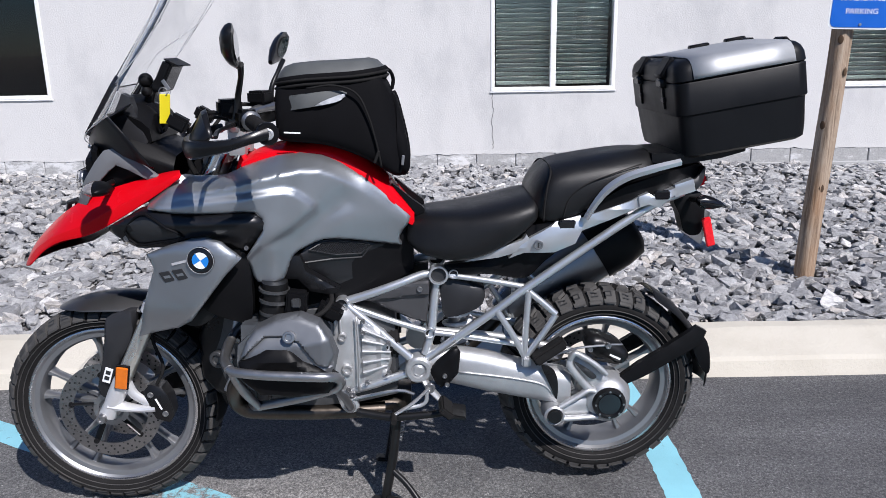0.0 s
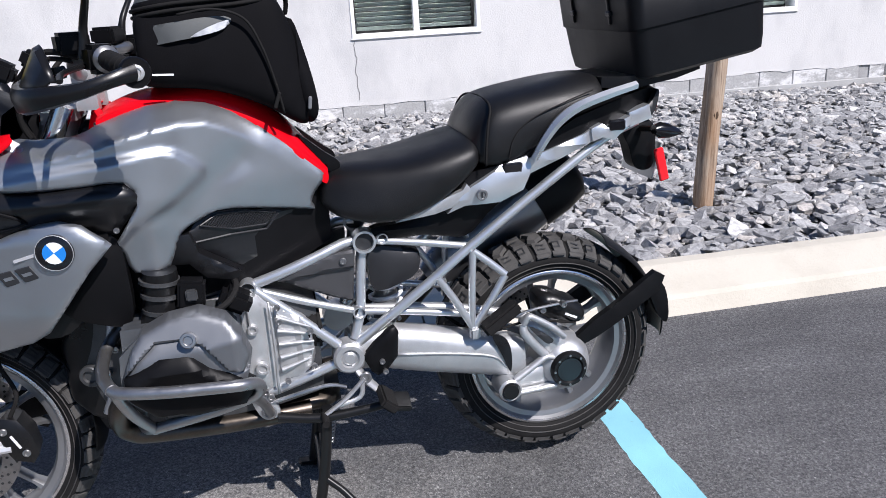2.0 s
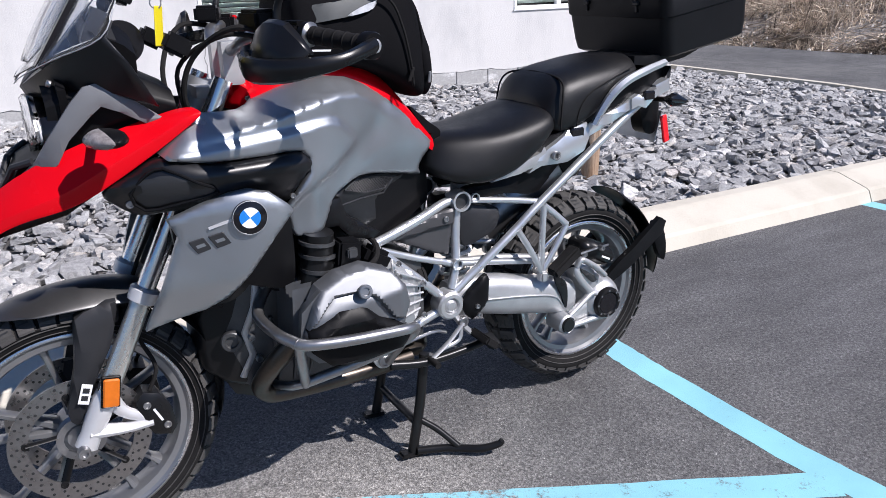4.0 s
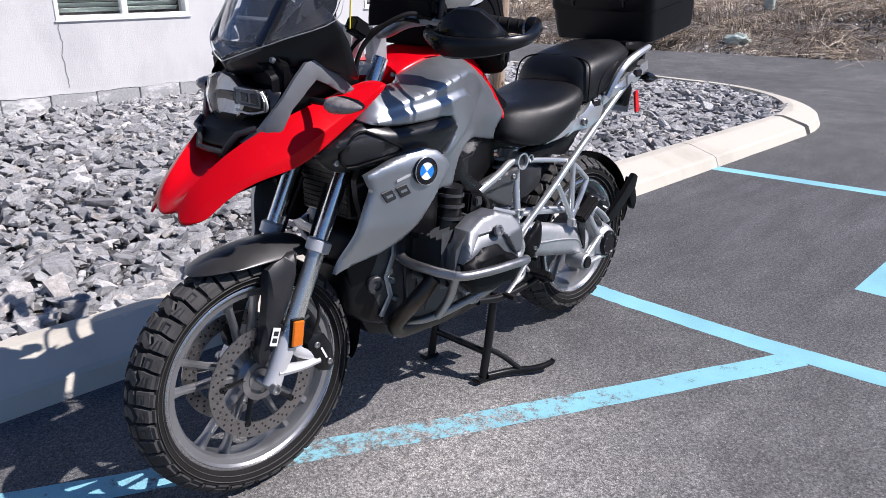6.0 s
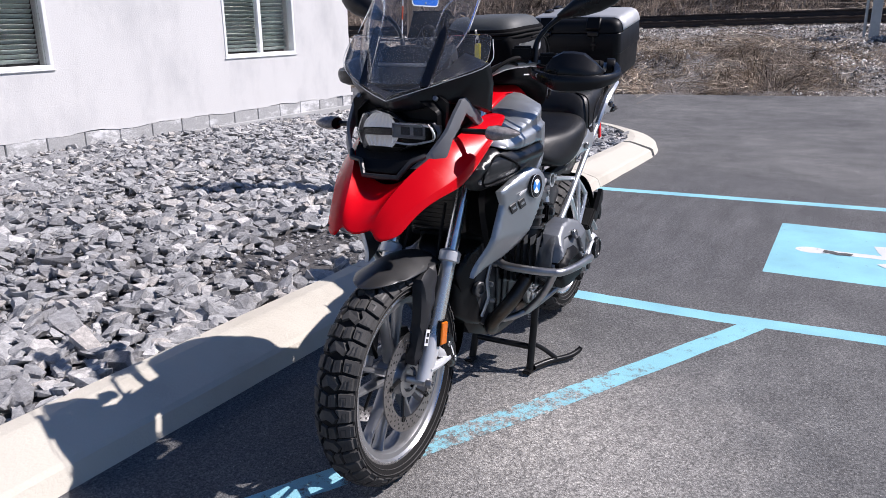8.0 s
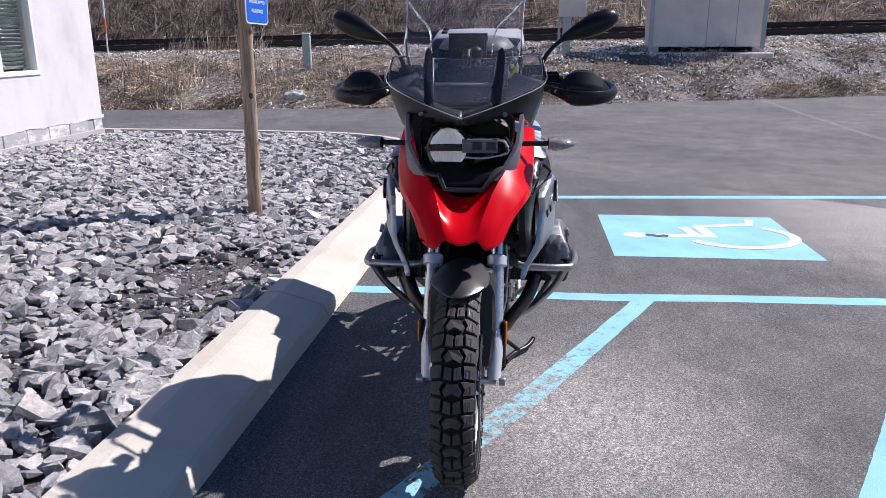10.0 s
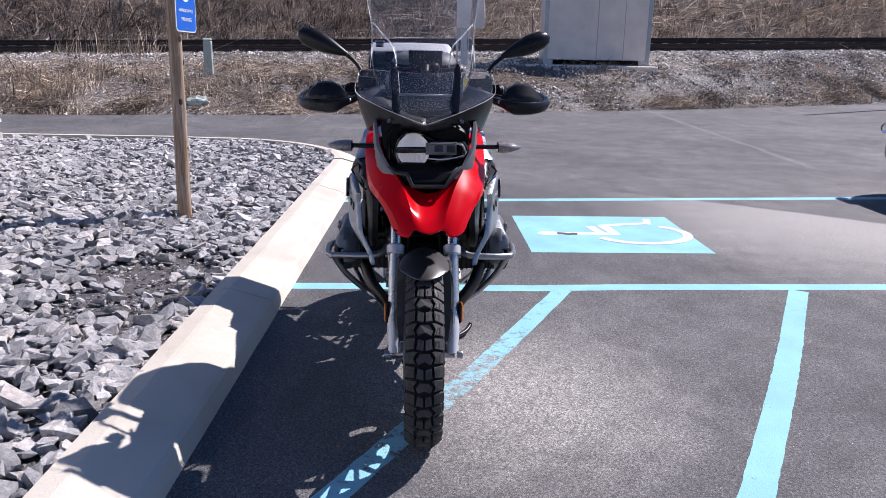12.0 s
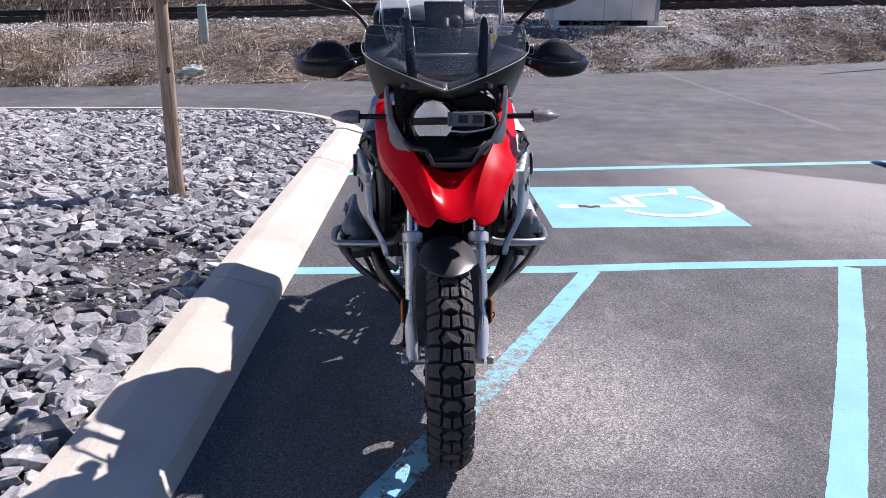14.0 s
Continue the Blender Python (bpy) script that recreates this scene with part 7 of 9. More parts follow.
m.thickness, m.offset = 0.003, 0
sharp(nose, 40)
for s in (-1, 1):
    sharp(part("screw", knob((-0.291, s * 0.088, 1.062), 0.0055, 0.005, (-0.7, s * 0.7, 0), 0.002), M_STEEL, nose))
# black tank insert at the seat
both("knee_trim", panel([(0.125, 1.0), (0.18, 0.955), (0.215, 0.925), (0.2, 0.895), (0.175, 0.93)], lambda x, z: -0.075, 0.02, 0.006, 0.03), M_PLASTIC, bike)


def intake_side(x, z):
    return -0.212 - 0.045 * ease((x + 0.62) / 0.2) + 0.02 * ease((0.93 - z) / 0.08) - 0.012 * math.exp(-((z - 0.935) / 0.02) ** 2) + 0.02 * ease((x + 0.26) / 0.08)


intake = panel([(-0.632, 0.922), (-0.575, 0.955), (-0.525, 0.98), (-0.47, 0.968), (-0.40, 0.958), (-0.30, 0.962), (-0.235, 0.963), (-0.207, 0.925), (-0.25, 0.872), (-0.27, 0.853), (-0.314, 0.87), (-0.387, 0.882), (-0.46, 0.868), (-0.51, 0.866), (-0.567, 0.862), (-0.61, 0.89)], intake_side, 0.02, 0.012, 0.016, 3)
for p in both("air_intake", intake, surface("satin_black_plastic", (0.0055, 0.0055, 0.0065), 0.33, vary=0.12, fine=700, relief=0.06, depth=0.0005), bike, "satin black air intake cover", 60):
    s = -1 if p.data.vertices[0].co.y < 0 else 1
    sharp(part("screw", knob((-0.587, s * 0.207, 0.893), 0.008, 0.004, (0, s, 0), 0.002), M_STEEL, p))
    sharp(part("screw", knob((-0.262, s * 0.247, 0.868), 0.006, 0.004, (0, s, 0), 0.002), M_STEEL, p))
    # no opening is cut: a dark panel on the cover gives the mouth's shade
    hole = panel([(-0.55, 0.955), (-0.52, 0.963), (-0.46, 0.93), (-0.42, 0.905), (-0.5, 0.884), (-0.56, 0.876), (-0.585, 0.915)], lambda x, z: intake_side(x, z) - 0.0025, 0.001, 0.004, 0.03)
    loop = [(-0.55, 0.955), (-0.52, 0.963), (-0.46, 0.93), (-0.42, 0.905), (-0.5, 0.884), (-0.56, 0.876), (-0.585, 0.915), (-0.55, 0.955)]
    part("intake_rim", tube([(x, s * (-intake_side(x, z) + 0.003), z) for x, z in loop], 0.0035, 8, 2), M_PLASTIC, p, "raised rim of the intake")
    sharp(part("mouth_shade", mirrored(hole) if s > 0 else hole, M_INK, p, "dark panel coloured as the shaded intake mouth"), 60)


def shroud_side(x, z):
    y = -(0.238 + 0.055 * ease((x + 0.6) / 0.28))
    y += 0.042 * ease((0.73 - z) / 0.12) + 0.3 * max(0.0, z - 0.868)
    return y + 0.014 * ease((x + 0.31) / 0.06)


shroud = panel([(-0.528, 0.856), (-0.46, 0.882), (-0.40, 0.9), (-0.362, 0.904), (-0.32, 0.892), (-0.285, 0.862), (-0.272, 0.846), (-0.318, 0.8), (-0.368, 0.738), (-0.425, 0.668), (-0.47, 0.64), (-0.594, 0.606), (-0.511, 0.818)], shroud_side, 0.014, 0.005, 0.012, 1)
for p in both("radiator_shroud", shroud, M_GREY, bike, "grey metallic radiator shroud with round badge", 60):
    s = -1 if p.data.vertices[0].co.y < 0 else 1
    c = Vector((-0.372, s * -shroud_side(-0.372, 0.849) + s * 0.002, 0.849))
    nrm = Vector((-0.1, s, 0.04)).normalized()
    turn = Matrix.Translation(c) @ Vector((0, 1, 0)).rotation_difference(nrm).to_matrix().to_4x4()
    sharp(part("badge_ring", turned(turn, lathe([(-0.004, 0.0), (-0.004, 0.036), (0.003, 0.036), (0.0045, 0.034), (0.0045, 0.0)], (0, 0, 0), 40)), M_GLOSSBLACK, p, "black badge ring"))
    for q in range(4):
        bm = bmesh.new()
        a0 = math.pi / 2 * q + 0.25
        vs = [bm.verts.new((0, 0.0052, 0))] + [bm.verts.new((0.022 * math.cos(a0 + math.pi / 2 * j / 8), 0.0052, 0.022 * math.sin(a0 + math.pi / 2 * j / 8))) for j in range(9)]
        bm.faces.new(vs)
        part("badge_quarter", turned(turn, bm), M_BADGEBLUE if q % 2 else M_BADGEWHITE, p)
    part("badge_rim", turned(turn, lathe([(0.0045, 0.0345), (0.006, 0.0352), (0.0045, 0.0362)], (0, 0, 0), 40, None, True)), M_REFLECT, p, "", True)
    for dx in (-0.019, 0.019):
        x0, z0 = -0.453 + dx, 0.803 + dx * 0.22
        y0 = -shroud_side(x0, z0) + 0.0005
        slant = Matrix(((1, 0, -0.35, 0), (0, 1, 0, 0), (0, 0, 1, 0), (0, 0, 0, 1)))
        part("emblem_block", turned(pose(x0, s * y0, z0, 0, -12, s * 9) @ slant, box(-0.016, 0.016, -0.002, 0.002, -0.015, 0.015, 0.0015)), M_INK, p, "dark emblem block")
        part("emblem_slit", turned(pose(x0, s * (y0 + 0.0022), z0, 0, -12, s * 9) @ slant, box(-0.009, 0.009, -0.0006, 0.0006, -0.0035, 0.0035)), M_GREY, p)
    part("small_print", turned(pose(-0.425, s * (-shroud_side(-0.425, 0.842) + 0.001), 0.842, 0, -14, s * 9), box(-0.03, 0.03, -0.001, 0.001, -0.003, 0.003)), M_PALE, p, "pale unreadable print")
# dark core behind the shroud: radiators, ducts and inner frame
rad = panel([(-0.5, 0.86), (-0.3, 0.88), (-0.3, 0.8), (-0.38, 0.66), (-0.46, 0.64), (-0.49, 0.7)], lambda x, z: -0.195 - 0.2 * (x + 0.5), 0.02, 0.006, 0.05)
both("radiator_duct", rad, M_BLACKMETAL, bike, "black radiator duct")
fins = bmesh.new()
for i in range(14):
    box(-0.395 + 0.0, -0.31, -0.246 + 0.0, -0.24, 0.675 + i * 0.011, 0.678 + i * 0.011, 0, fins)
both("radiator_fins", turned(pose(0.02, 0.03, 0.06, 0, 0, 0), fins), M_BLACKMETAL, bike)
both("duct_rear", panel([(-0.33, 0.86), (-0.275, 0.85), (-0.262, 0.78), (-0.27, 0.66), (-0.33, 0.66), (-0.4, 0.7), (-0.38, 0.78)], lambda x, z: -0.235, 0.03, 0.012, 0.05), M_PLASTIC, bike)
core = loft([[(x, y, z) for y, z in ((-w, z0), (w, z0), (w, z1), (-w, z1))] for x, w, z0, z1 in ((-0.43, 0.08, 0.7, 0.98), (-0.36, 0.15, 0.66, 1.02), (-0.2, 0.165, 0.66, 1.03), (0.0, 0.1, 0.68, 1.0), (0.1, 0.07, 0.7, 0.93), (0.18, 0.05, 0.74, 0.88))])
sharp(part("inner_body", core, M_PLASTIC, bike, "black inner bodywork and air box"), 30)
sharp(part("oil_cooler", box(-0.47, -0.43, -0.1, 0.1, 0.7, 0.85, 0.006), M_BLACKMETAL, bike))
for i in range(9):
    part("cooler_fin", box(-0.473, -0.47, -0.095, 0.095, 0.71 + i * 0.0145, 0.713 + i * 0.0145), M_BLACKMETAL, bike)

# seats
def cushion(name, stations, label):
    rings = []
    for x, top, w, sh, bot, bw in stations:
        half = [(0.0, top), (w * 0.45, top + 0.002), (w * 0.82, (top * 2 + sh) / 3), (w, sh), ((w + bw) / 2 + 0.006, (sh + bot) / 2), (bw, bot + 0.012), (bw * 0.8, bot)]
        rings.append([(x, -y, z) for y, z in half[::-1]] + [(x, y, z) for y, z in half[1:]] + [(x, 0.0, bot)])
    return rounder(part(name, loft(rings), M_VINYLSEAT, bike, label), 2)


cushion("rider_seat", [(0.158, 0.885, 0.06, 0.87, 0.84, 0.085), (0.172, 0.902, 0.085, 0.885, 0.815, 0.115), (0.21, 0.918, 0.11, 0.893, 0.795, 0.142), (0.27, 0.922, 0.135, 0.897, 0.782, 0.16), (0.34, 0.925, 0.155, 0.9, 0.78, 0.168), (0.42, 0.943, 0.168, 0.912, 0.81, 0.168), (0.48, 0.958, 0.168, 0.925, 0.848, 0.16), (0.525, 0.968, 0.155, 0.935, 0.884, 0.148), (0.54, 0.962, 0.14, 0.93, 0.9, 0.13)], "black vinyl rider seat")
cushion("pillion_seat", [(0.512, 0.975, 0.1, 0.944, 0.925, 0.11), (0.526, 1.0, 0.125, 0.962, 0.905, 0.138), (0.548, 1.03, 0.142, 0.99, 0.89, 0.152), (0.575, 1.05, 0.15, 1.008, 0.887, 0.156), (0.64, 1.062, 0.153, 1.018, 0.9, 0.155), (0.72, 1.074, 0.15, 1.03, 0.95, 0.15), (0.79, 1.082, 0.14, 1.04, 1.0, 0.14), (0.85, 1.084, 0.12, 1.047, 1.03, 0.12), (0.87, 1.078, 0.1, 1.044, 1.04, 0.1)], "black vinyl pillion seat standing above the rider seat")
for s in (-1, 1):
    part("piping", tube([(0.545, s * 0.158, 0.9), (0.548, s * 0.158, 0.95), (0.556, s * 0.152, 1.0), (0.566, s * 0.135, 1.026), (0.572, s * 0.09, 1.04), (0.574, 0, 1.045)], 0.003, 6, 5), M_RUBBER, bike, "", True)
    part("seat_seam", tube([(0.6, s * 0.158, 0.905), (0.615, s * 0.1585, 0.96), (0.66, s * 0.157, 1.0), (0.74, s * 0.152, 1.03), (0.82, s * 0.138, 1.052)], 0.0016, 6, 5), M_RUBBER, bike, "", True)

# tail: grab rails, subframe covers, carrier
rail = tube([(0.664, -0.158, 0.905), (0.69, -0.166, 0.952), (0.722, -0.172, 0.992), (0.768, -0.174, 1.021), (0.84, -0.17, 1.042), (0.92, -0.16, 1.058)], [0.012, 0.0135, 0.0155, 0.016, 0.0155, 0.0135], 6, 6, None, 0.8)
both("grab_rail", rail, M_SILVER, bike, "silver passenger grab rail", 35)
TAIL = (
    ([(0.45, 0.792), (0.486, 0.831), (0.512, 0.852), (0.571, 0.884), (0.582, 0.895), (0.652, 0.911), (0.66, 0.895), (0.656, 0.869), (0.638, 0.832), (0.579, 0.808), (0.493, 0.807)], lambda x, z: -0.15 - 0.006 * ease((x - 0.49) / 0.06) + 0.25 * max(0.0, z - 0.868), "silver tail side cover with lock"),
    ([(0.652, 0.902), (0.798, 0.95), (0.816, 0.961), (0.821, 0.931), (0.74, 0.897), (0.656, 0.866)], lambda x, z: -0.146, "silver tail rail"),
    ([(0.814, 0.961), (0.841, 0.972), (0.857, 0.96), (0.915, 0.984), (0.918, 0.966), (0.873, 0.929), (0.843, 0.938), (0.818, 0.93)], lambda x, z: -0.152, "silver carrier bracket"),
    ([(0.918, 0.99), (0.97, 1.006), (0.978, 0.972), (0.92, 0.954)], lambda x, z: -0.14, "silver tail end"))
for outline, side, label in TAIL:
    for p in both("tail_cover", panel(outline, side, 0.03, 0.005, 0.03, 1), M_SILVER, bike, label, 30):
        s = -1 if p.data.vertices[0].co.y < 0 else 1
        if "lock" in label:
            sharp(part("seat_lock", knob((0.532, s * 0.157, 0.833), 0.0135, 0.007, (0, s, 0), 0.003), M_STEEL, p, "key lock"))
            part("lock_slot", box(0.5305, 0.5335, s * 0.1645, s * 0.163, 0.826, 0.84), M_INK, p)
            sharp(part("cover_recess", box(0.588, 0.638, s * 0.153, s * 0.135, 0.872, 0.9, 0.005), M_GLOSSBLACK, p, "black latch in the recess"), 30)
        if "bracket" in label:
            sharp(part("cover_recess", box(0.858, 0.9, s * 0.156, s * 0.14, 0.953, 0.978, 0.004), M_GLOSSBLACK, p, "black latch in the recess"), 30)
tail = loft([[(x, y, z) for y, z in ((-w, z0), (w, z0), (w, z1), (0, z1 + 0.012), (-w, z1))] for x, w, z0, z1 in ((0.5, 0.13, 0.8, 0.88), (0.62, 0.135, 0.84, 0.9), (0.78, 0.135, 0.92, 0.99), (0.92, 0.12, 0.955, 1.03), (1.0, 0.08, 0.985, 1.04), (1.02, 0.06, 0.995, 1.035))])
sharp(part("tail_body", tail, M_PLASTIC, bike, "black plastic tail"), 35)
both("tail_end", panel([(0.94, 0.985), (0.99, 1.0), (1.015, 1.035), (1.01, 0.99), (0.985, 0.96), (0.955, 0.958)], lambda x, z: -0.105, 0.03, 0.008, 0.03), M_COWL, bike)
both("seat_strip", panel([(0.325, 0.785), (0.4, 0.815), (0.49, 0.845), (0.5, 0.86), (0.51, 0.845), (0.495, 0.815), (0.42, 0.795)], lambda x, z: -0.148, 0.02, 0.003, 0.03, 1), M_CAST, bike, "silver trim under the seat")
both("rear_side_cover", panel([(0.27, 0.765), (0.36, 0.775), (0.49, 0.808), (0.6, 0.815), (0.64, 0.835), (0.56, 0.77), (0.5, 0.72), (0.4, 0.735), (0.3, 0.735)], lambda x, z: -0.115, 0.03, 0.01, 0.04), M_PLASTIC, bike, "black cover under the seat")
carrier = loft([[(x, y, z) for y, z in ((-w, z0), (w, z0), (w, z1), (-w, z1))] for x, w, z0, z1 in ((0.86, 0.1, 1.05, 1.075), (0.93, 0.125, 1.045, 1.075), (1.05, 0.115, 1.06, 1.095), (1.13, 0.09, 1.075, 1.11))])
sharp(part("luggage_carrier", carrier, M_BLACKMETAL, bike, "black luggage carrier"), 30)
# rear lamp, plate holder and signals
sharp(part("tail_lamp", oblong((1.02, 0, 0.99), (0.02, 0.05, 0.022), 0.008, (0, -20, 0)), M_TAILRED, bike, "red tail lamp"))
holder = panel([(0.955, 0.93), (1.0, 0.955), (1.04, 0.94), (1.05, 0.9), (1.045, 0.83), (1.02, 0.815), (0.99, 0.83), (0.975, 0.88)], lambda x, z: -0.035, 0.05, 0.01, 0.04)
sharp(part("plate_holder", holder, M_PLASTIC, bike, "black number plate holder"), 40)
part("number_plate", turned(pose(1.058, 0.068, 0.835, 0, 14, 0), box(-0.002, 0.002, -0.09, 0.09, -0.05, 0.05, 0.001)), M_GALV, bike, "plain metal number plate")
part("rear_reflector", turned(pose(1.055, -0.052, 0.832, 0, -14, 0), box(-0.013, 0.013, -0.005, 0.005, -0.045, 0.045, 0.003)), M_TAILRED, bike, "bright red rear reflector")
for s in (-1, 1):
    bm = tube([(1.0, s * 0.04, 0.93), (1.015, s * 0.1, 0.935)], 0.008, 8, 1)
    st = sharp(part("rear_turn_signal", bm, M_BLACKMETAL, bike, "dark rear turn signal"))
    rings = []
    for d, h in ((0.0, 0.012), (0.015, 0.021), (0.04, 0.019), (0.065, 0.009), (0.072, 0.002)):
        rings.append([(0.995 + d, s * (0.115 + 0.018 * math.cos(a)), 0.938 - 0.15 * d + h * math.sin(a)) for a in [2 * math.pi * j / 12 for j in range(12)]])
    sharp(part("signal_body", loft(rings), M_GLOSSBLACK, st), 60)


# ---- frame, engine and running gear ----
def tubes(name, runs, r, material, label="", sides=12):
    for run in runs:
        a = tube(run, r, sides, 5)
        both(name, a, material, bike, label, 60)


tubes("rear_frame_tube", [[(0.19, -0.13, 0.475), (0.40, -0.132, 0.622), (0.51, -0.13, 0.702), (0.83, -0.118, 0.912), (0.95, -0.11, 0.965)]], 0.0122, M_SILVER, "silver rear frame tube")
tubes("frame_tube", [[(-0.022, -0.118, 0.668), (0.06, -0.116, 0.691), (0.135, -0.108, 0.714), (0.18, -0.1, 0.729), (0.21, -0.096, 0.737), (0.25, -0.092, 0.739)],
                     [(-0.024, -0.122, 0.664), (0.08, -0.128, 0.57), (0.178, -0.132, 0.478)],
                     [(0.245, -0.092, 0.72), (0.236, -0.1, 0.65), (0.226, -0.115, 0.57), (0.205, -0.125, 0.5)],
                     [(-0.05, -0.13, 0.385), (0.06, -0.134, 0.415), (0.18, -0.135, 0.455)]], 0.0128, M_SILVER, "silver trellis frame tube")
tubes("frame_strut", [[(0.27, -0.098, 0.735), (0.4, -0.11, 0.716), (0.52, -0.12, 0.694)], [(0.0, -0.12, 0.65), (0.11, -0.118, 0.605), (0.215, -0.115, 0.568)], [(0.22, -0.112, 0.565), (0.36, -0.108, 0.54), (0.5, -0.105, 0.512)]], 0.0092, M_SILVER, "silver frame strut")
for x, z, y, r in ((-0.03, 0.666, 0.13, 0.02), (0.25, 0.738, 0.104, 0.028), (0.294, 0.74, 0.102, 0.0135), (0.222, 0.567, 0.122, 0.016)):
    ring = lathe([(-0.014, r), (-0.014, r * 0.8), (0.0, r * 0.78), (0.024, r * 0.78), (0.024, r)], (0, 0, 0), 28, None, True)
    turned(Matrix.Translation((x, -y, z)), ring)
    both("frame_boss", ring, M_SILVER, bike, "open silver frame boss", 40)
    both("boss_plug", turned(Matrix.Translation((x, -y, z)), lathe([(-0.004, 0.0), (-0.004, r * 0.8), (0.02, r * 0.8), (0.02, 0.0)], (0, 0, 0), 24)), M_INK, bike)
pivot = lathe([(-0.03, 0.0), (-0.03, 0.012), (-0.022, 0.02), (-0.03, 0.024), (-0.03, 0.034), (-0.024, 0.04), (0.02, 0.04), (0.02, 0.0)], (0.186, -0.13, 0.462), 36)
both("swing_arm_pivot", pivot, M_CAST, bike, "cast swing arm pivot", 40)
tubes("hanger_strut", [[(0.418, -0.138, 0.632), (0.46, -0.142, 0.565), (0.5, -0.146, 0.49)], [(0.5, -0.146, 0.488), (0.55, -0.146, 0.56), (0.588, -0.144, 0.618)], [(0.588, -0.144, 0.62), (0.55, -0.14, 0.655), (0.51, -0.136, 0.688)], [(0.51, -0.136, 0.69), (0.502, -0.142, 0.59), (0.497, -0.146, 0.495)]], 0.0095, M_SILVER, "silver passenger peg hanger")
both("passenger_peg", oblong((0.567, -0.165, 0.515), (0.054, 0.022, 0.016), 0.006, (0, -34, 0)), M_RUBBER, bike, "folded black passenger peg")
both("peg_pivot", oblong((0.502, -0.148, 0.478), (0.013, 0.014, 0.016), 0.005), M_CAST, bike)
both("peg_flap", panel([(0.548, 0.462), (0.585, 0.446), (0.598, 0.405), (0.595, 0.352), (0.574, 0.4)], lambda x, z: -0.152, 0.008, 0.004, 0.03), M_GUARD, bike)

# swing arm and final drive, on the left
rings = []
for x, zc, hz, hy, yc in ((0.2, 0.462, 0.05, 0.035, -0.1), (0.28, 0.458, 0.058, 0.04, -0.1), (0.38, 0.435, 0.062, 0.042, -0.1), (0.48, 0.41, 0.06, 0.042, -0.1), (0.56, 0.39, 0.058, 0.042, -0.1), (0.615, 0.375, 0.062, 0.042, -0.1), (0.64, 0.37, 0.055, 0.036, -0.1)):
    rings.append([(x, yc + hy * math.copysign(abs(math.cos(a)) ** 0.7, math.cos(a)), zc + hz * math.copysign(abs(math.sin(a)) ** 0.75, math.sin(a))) for a in [2 * math.pi * j / 16 for j in range(16)]])
sharp(part("swing_arm", loft(rings), M_CAST, bike, "broad cast aluminium single-sided swing arm"), 50)
part("arm_crease", tube([(0.3, -0.143, 0.448), (0.45, -0.144, 0.425), (0.55, -0.143, 0.4), (0.59, -0.141, 0.36)], 0.003, 6, 5), M_CAST, bike, "", True)
fd = lathe([(-0.15, 0.0), (-0.15, 0.043), (-0.145, 0.058), (-0.125, 0.07), (-0.09, 0.08), (-0.045, 0.078), (-0.045, 0.0)], REAR, 40)
fd_ob = sharp(part("final_drive", fd, M_CAST, bike, "cast aluminium final drive housing"), 45)
sharp(part("drive_arm", panel([(0.57, 0.29), (0.6, 0.275), (0.7, 0.27), (0.77, 0.262), (0.8, 0.3), (0.79, 0.36), (0.745, 0.42), (0.69, 0.468), (0.655, 0.475), (0.64, 0.452), (0.66, 0.41), (0.69, 0.36), (0.66, 0.345), (0.61, 0.335), (0.578, 0.325)], lambda x, z: -0.134 - 0.006 * ease((0.66 - x) / 0.08), 0.045, 0.012, 0.02, 3), M_CAST, fd_ob, "sculpted web of the drive housing"), 60)
sharp(part("drive_pivot", lathe([(-0.172, 0.0), (-0.172, 0.016), (-0.165, 0.02), (-0.17, 0.026), (-0.165, 0.031), (-0.1, 0.032), (-0.1, 0.0)], (0.587, 0, 0.306), 32), M_CAST, fd_ob), 40)
sharp(part("pivot_cap", lathe([(-0.175, 0.0), (-0.175, 0.02), (-0.165, 0.022), (-0.165, 0.0)], (0.587, 0, 0.306), 28), M_BLACKMETAL, fd_ob), 40)
sharp(part("hub_cover", lathe([(-0.158, 0.0), (-0.158, 0.034), (-0.163, 0.038), (-0.163, 0.045), (-0.155, 0.05), (-0.14, 0.05), (-0.14, 0.0)], REAR, 40), M_BLACKMETAL, fd_ob, "black hub cover"), 40)
part("hub_glass", lathe([(-0.1595, 0.0), (-0.1595, 0.033), (-0.1575, 0.033), (-0.1575, 0.0)], REAR, 36), M_GLOSSBLACK, fd_ob)
for i in range(8):
    a = 2 * math.pi * i / 8
    part("cover_screw", knob((REAR.x + 0.0415 * math.cos(a), -0.161, REAR.z + 0.0415 * math.sin(a)), 0.0035, 0.003, (0, -1, 0)), M_STEEL, fd_ob)
for pts, r in (([(0.634, -0.142, 0.478), (0.645, -0.146, 0.497), (0.66, -0.147, 0.492), (0.705, -0.147, 0.462), (0.742, -0.146, 0.428)], 0.0125), ([(0.632, -0.142, 0.476), (0.634, -0.146, 0.455), (0.66, -0.147, 0.418), (0.692, -0.147, 0.381)], 0.0115), ([(0.71, -0.146, 0.374), (0.69, -0.148, 0.379), (0.66, -0.15, 0.362), (0.602, -0.155, 0.33)], 0.0115), ([(0.6, -0.15, 0.29), (0.65, -0.146, 0.288), (0.72, -0.142, 0.29)], 0.012)):
    sharp(part("web_rib", tube(pts, r, 10, 4, None, 0.75), M_CAST, fd_ob, "raised cast rib"), 50)
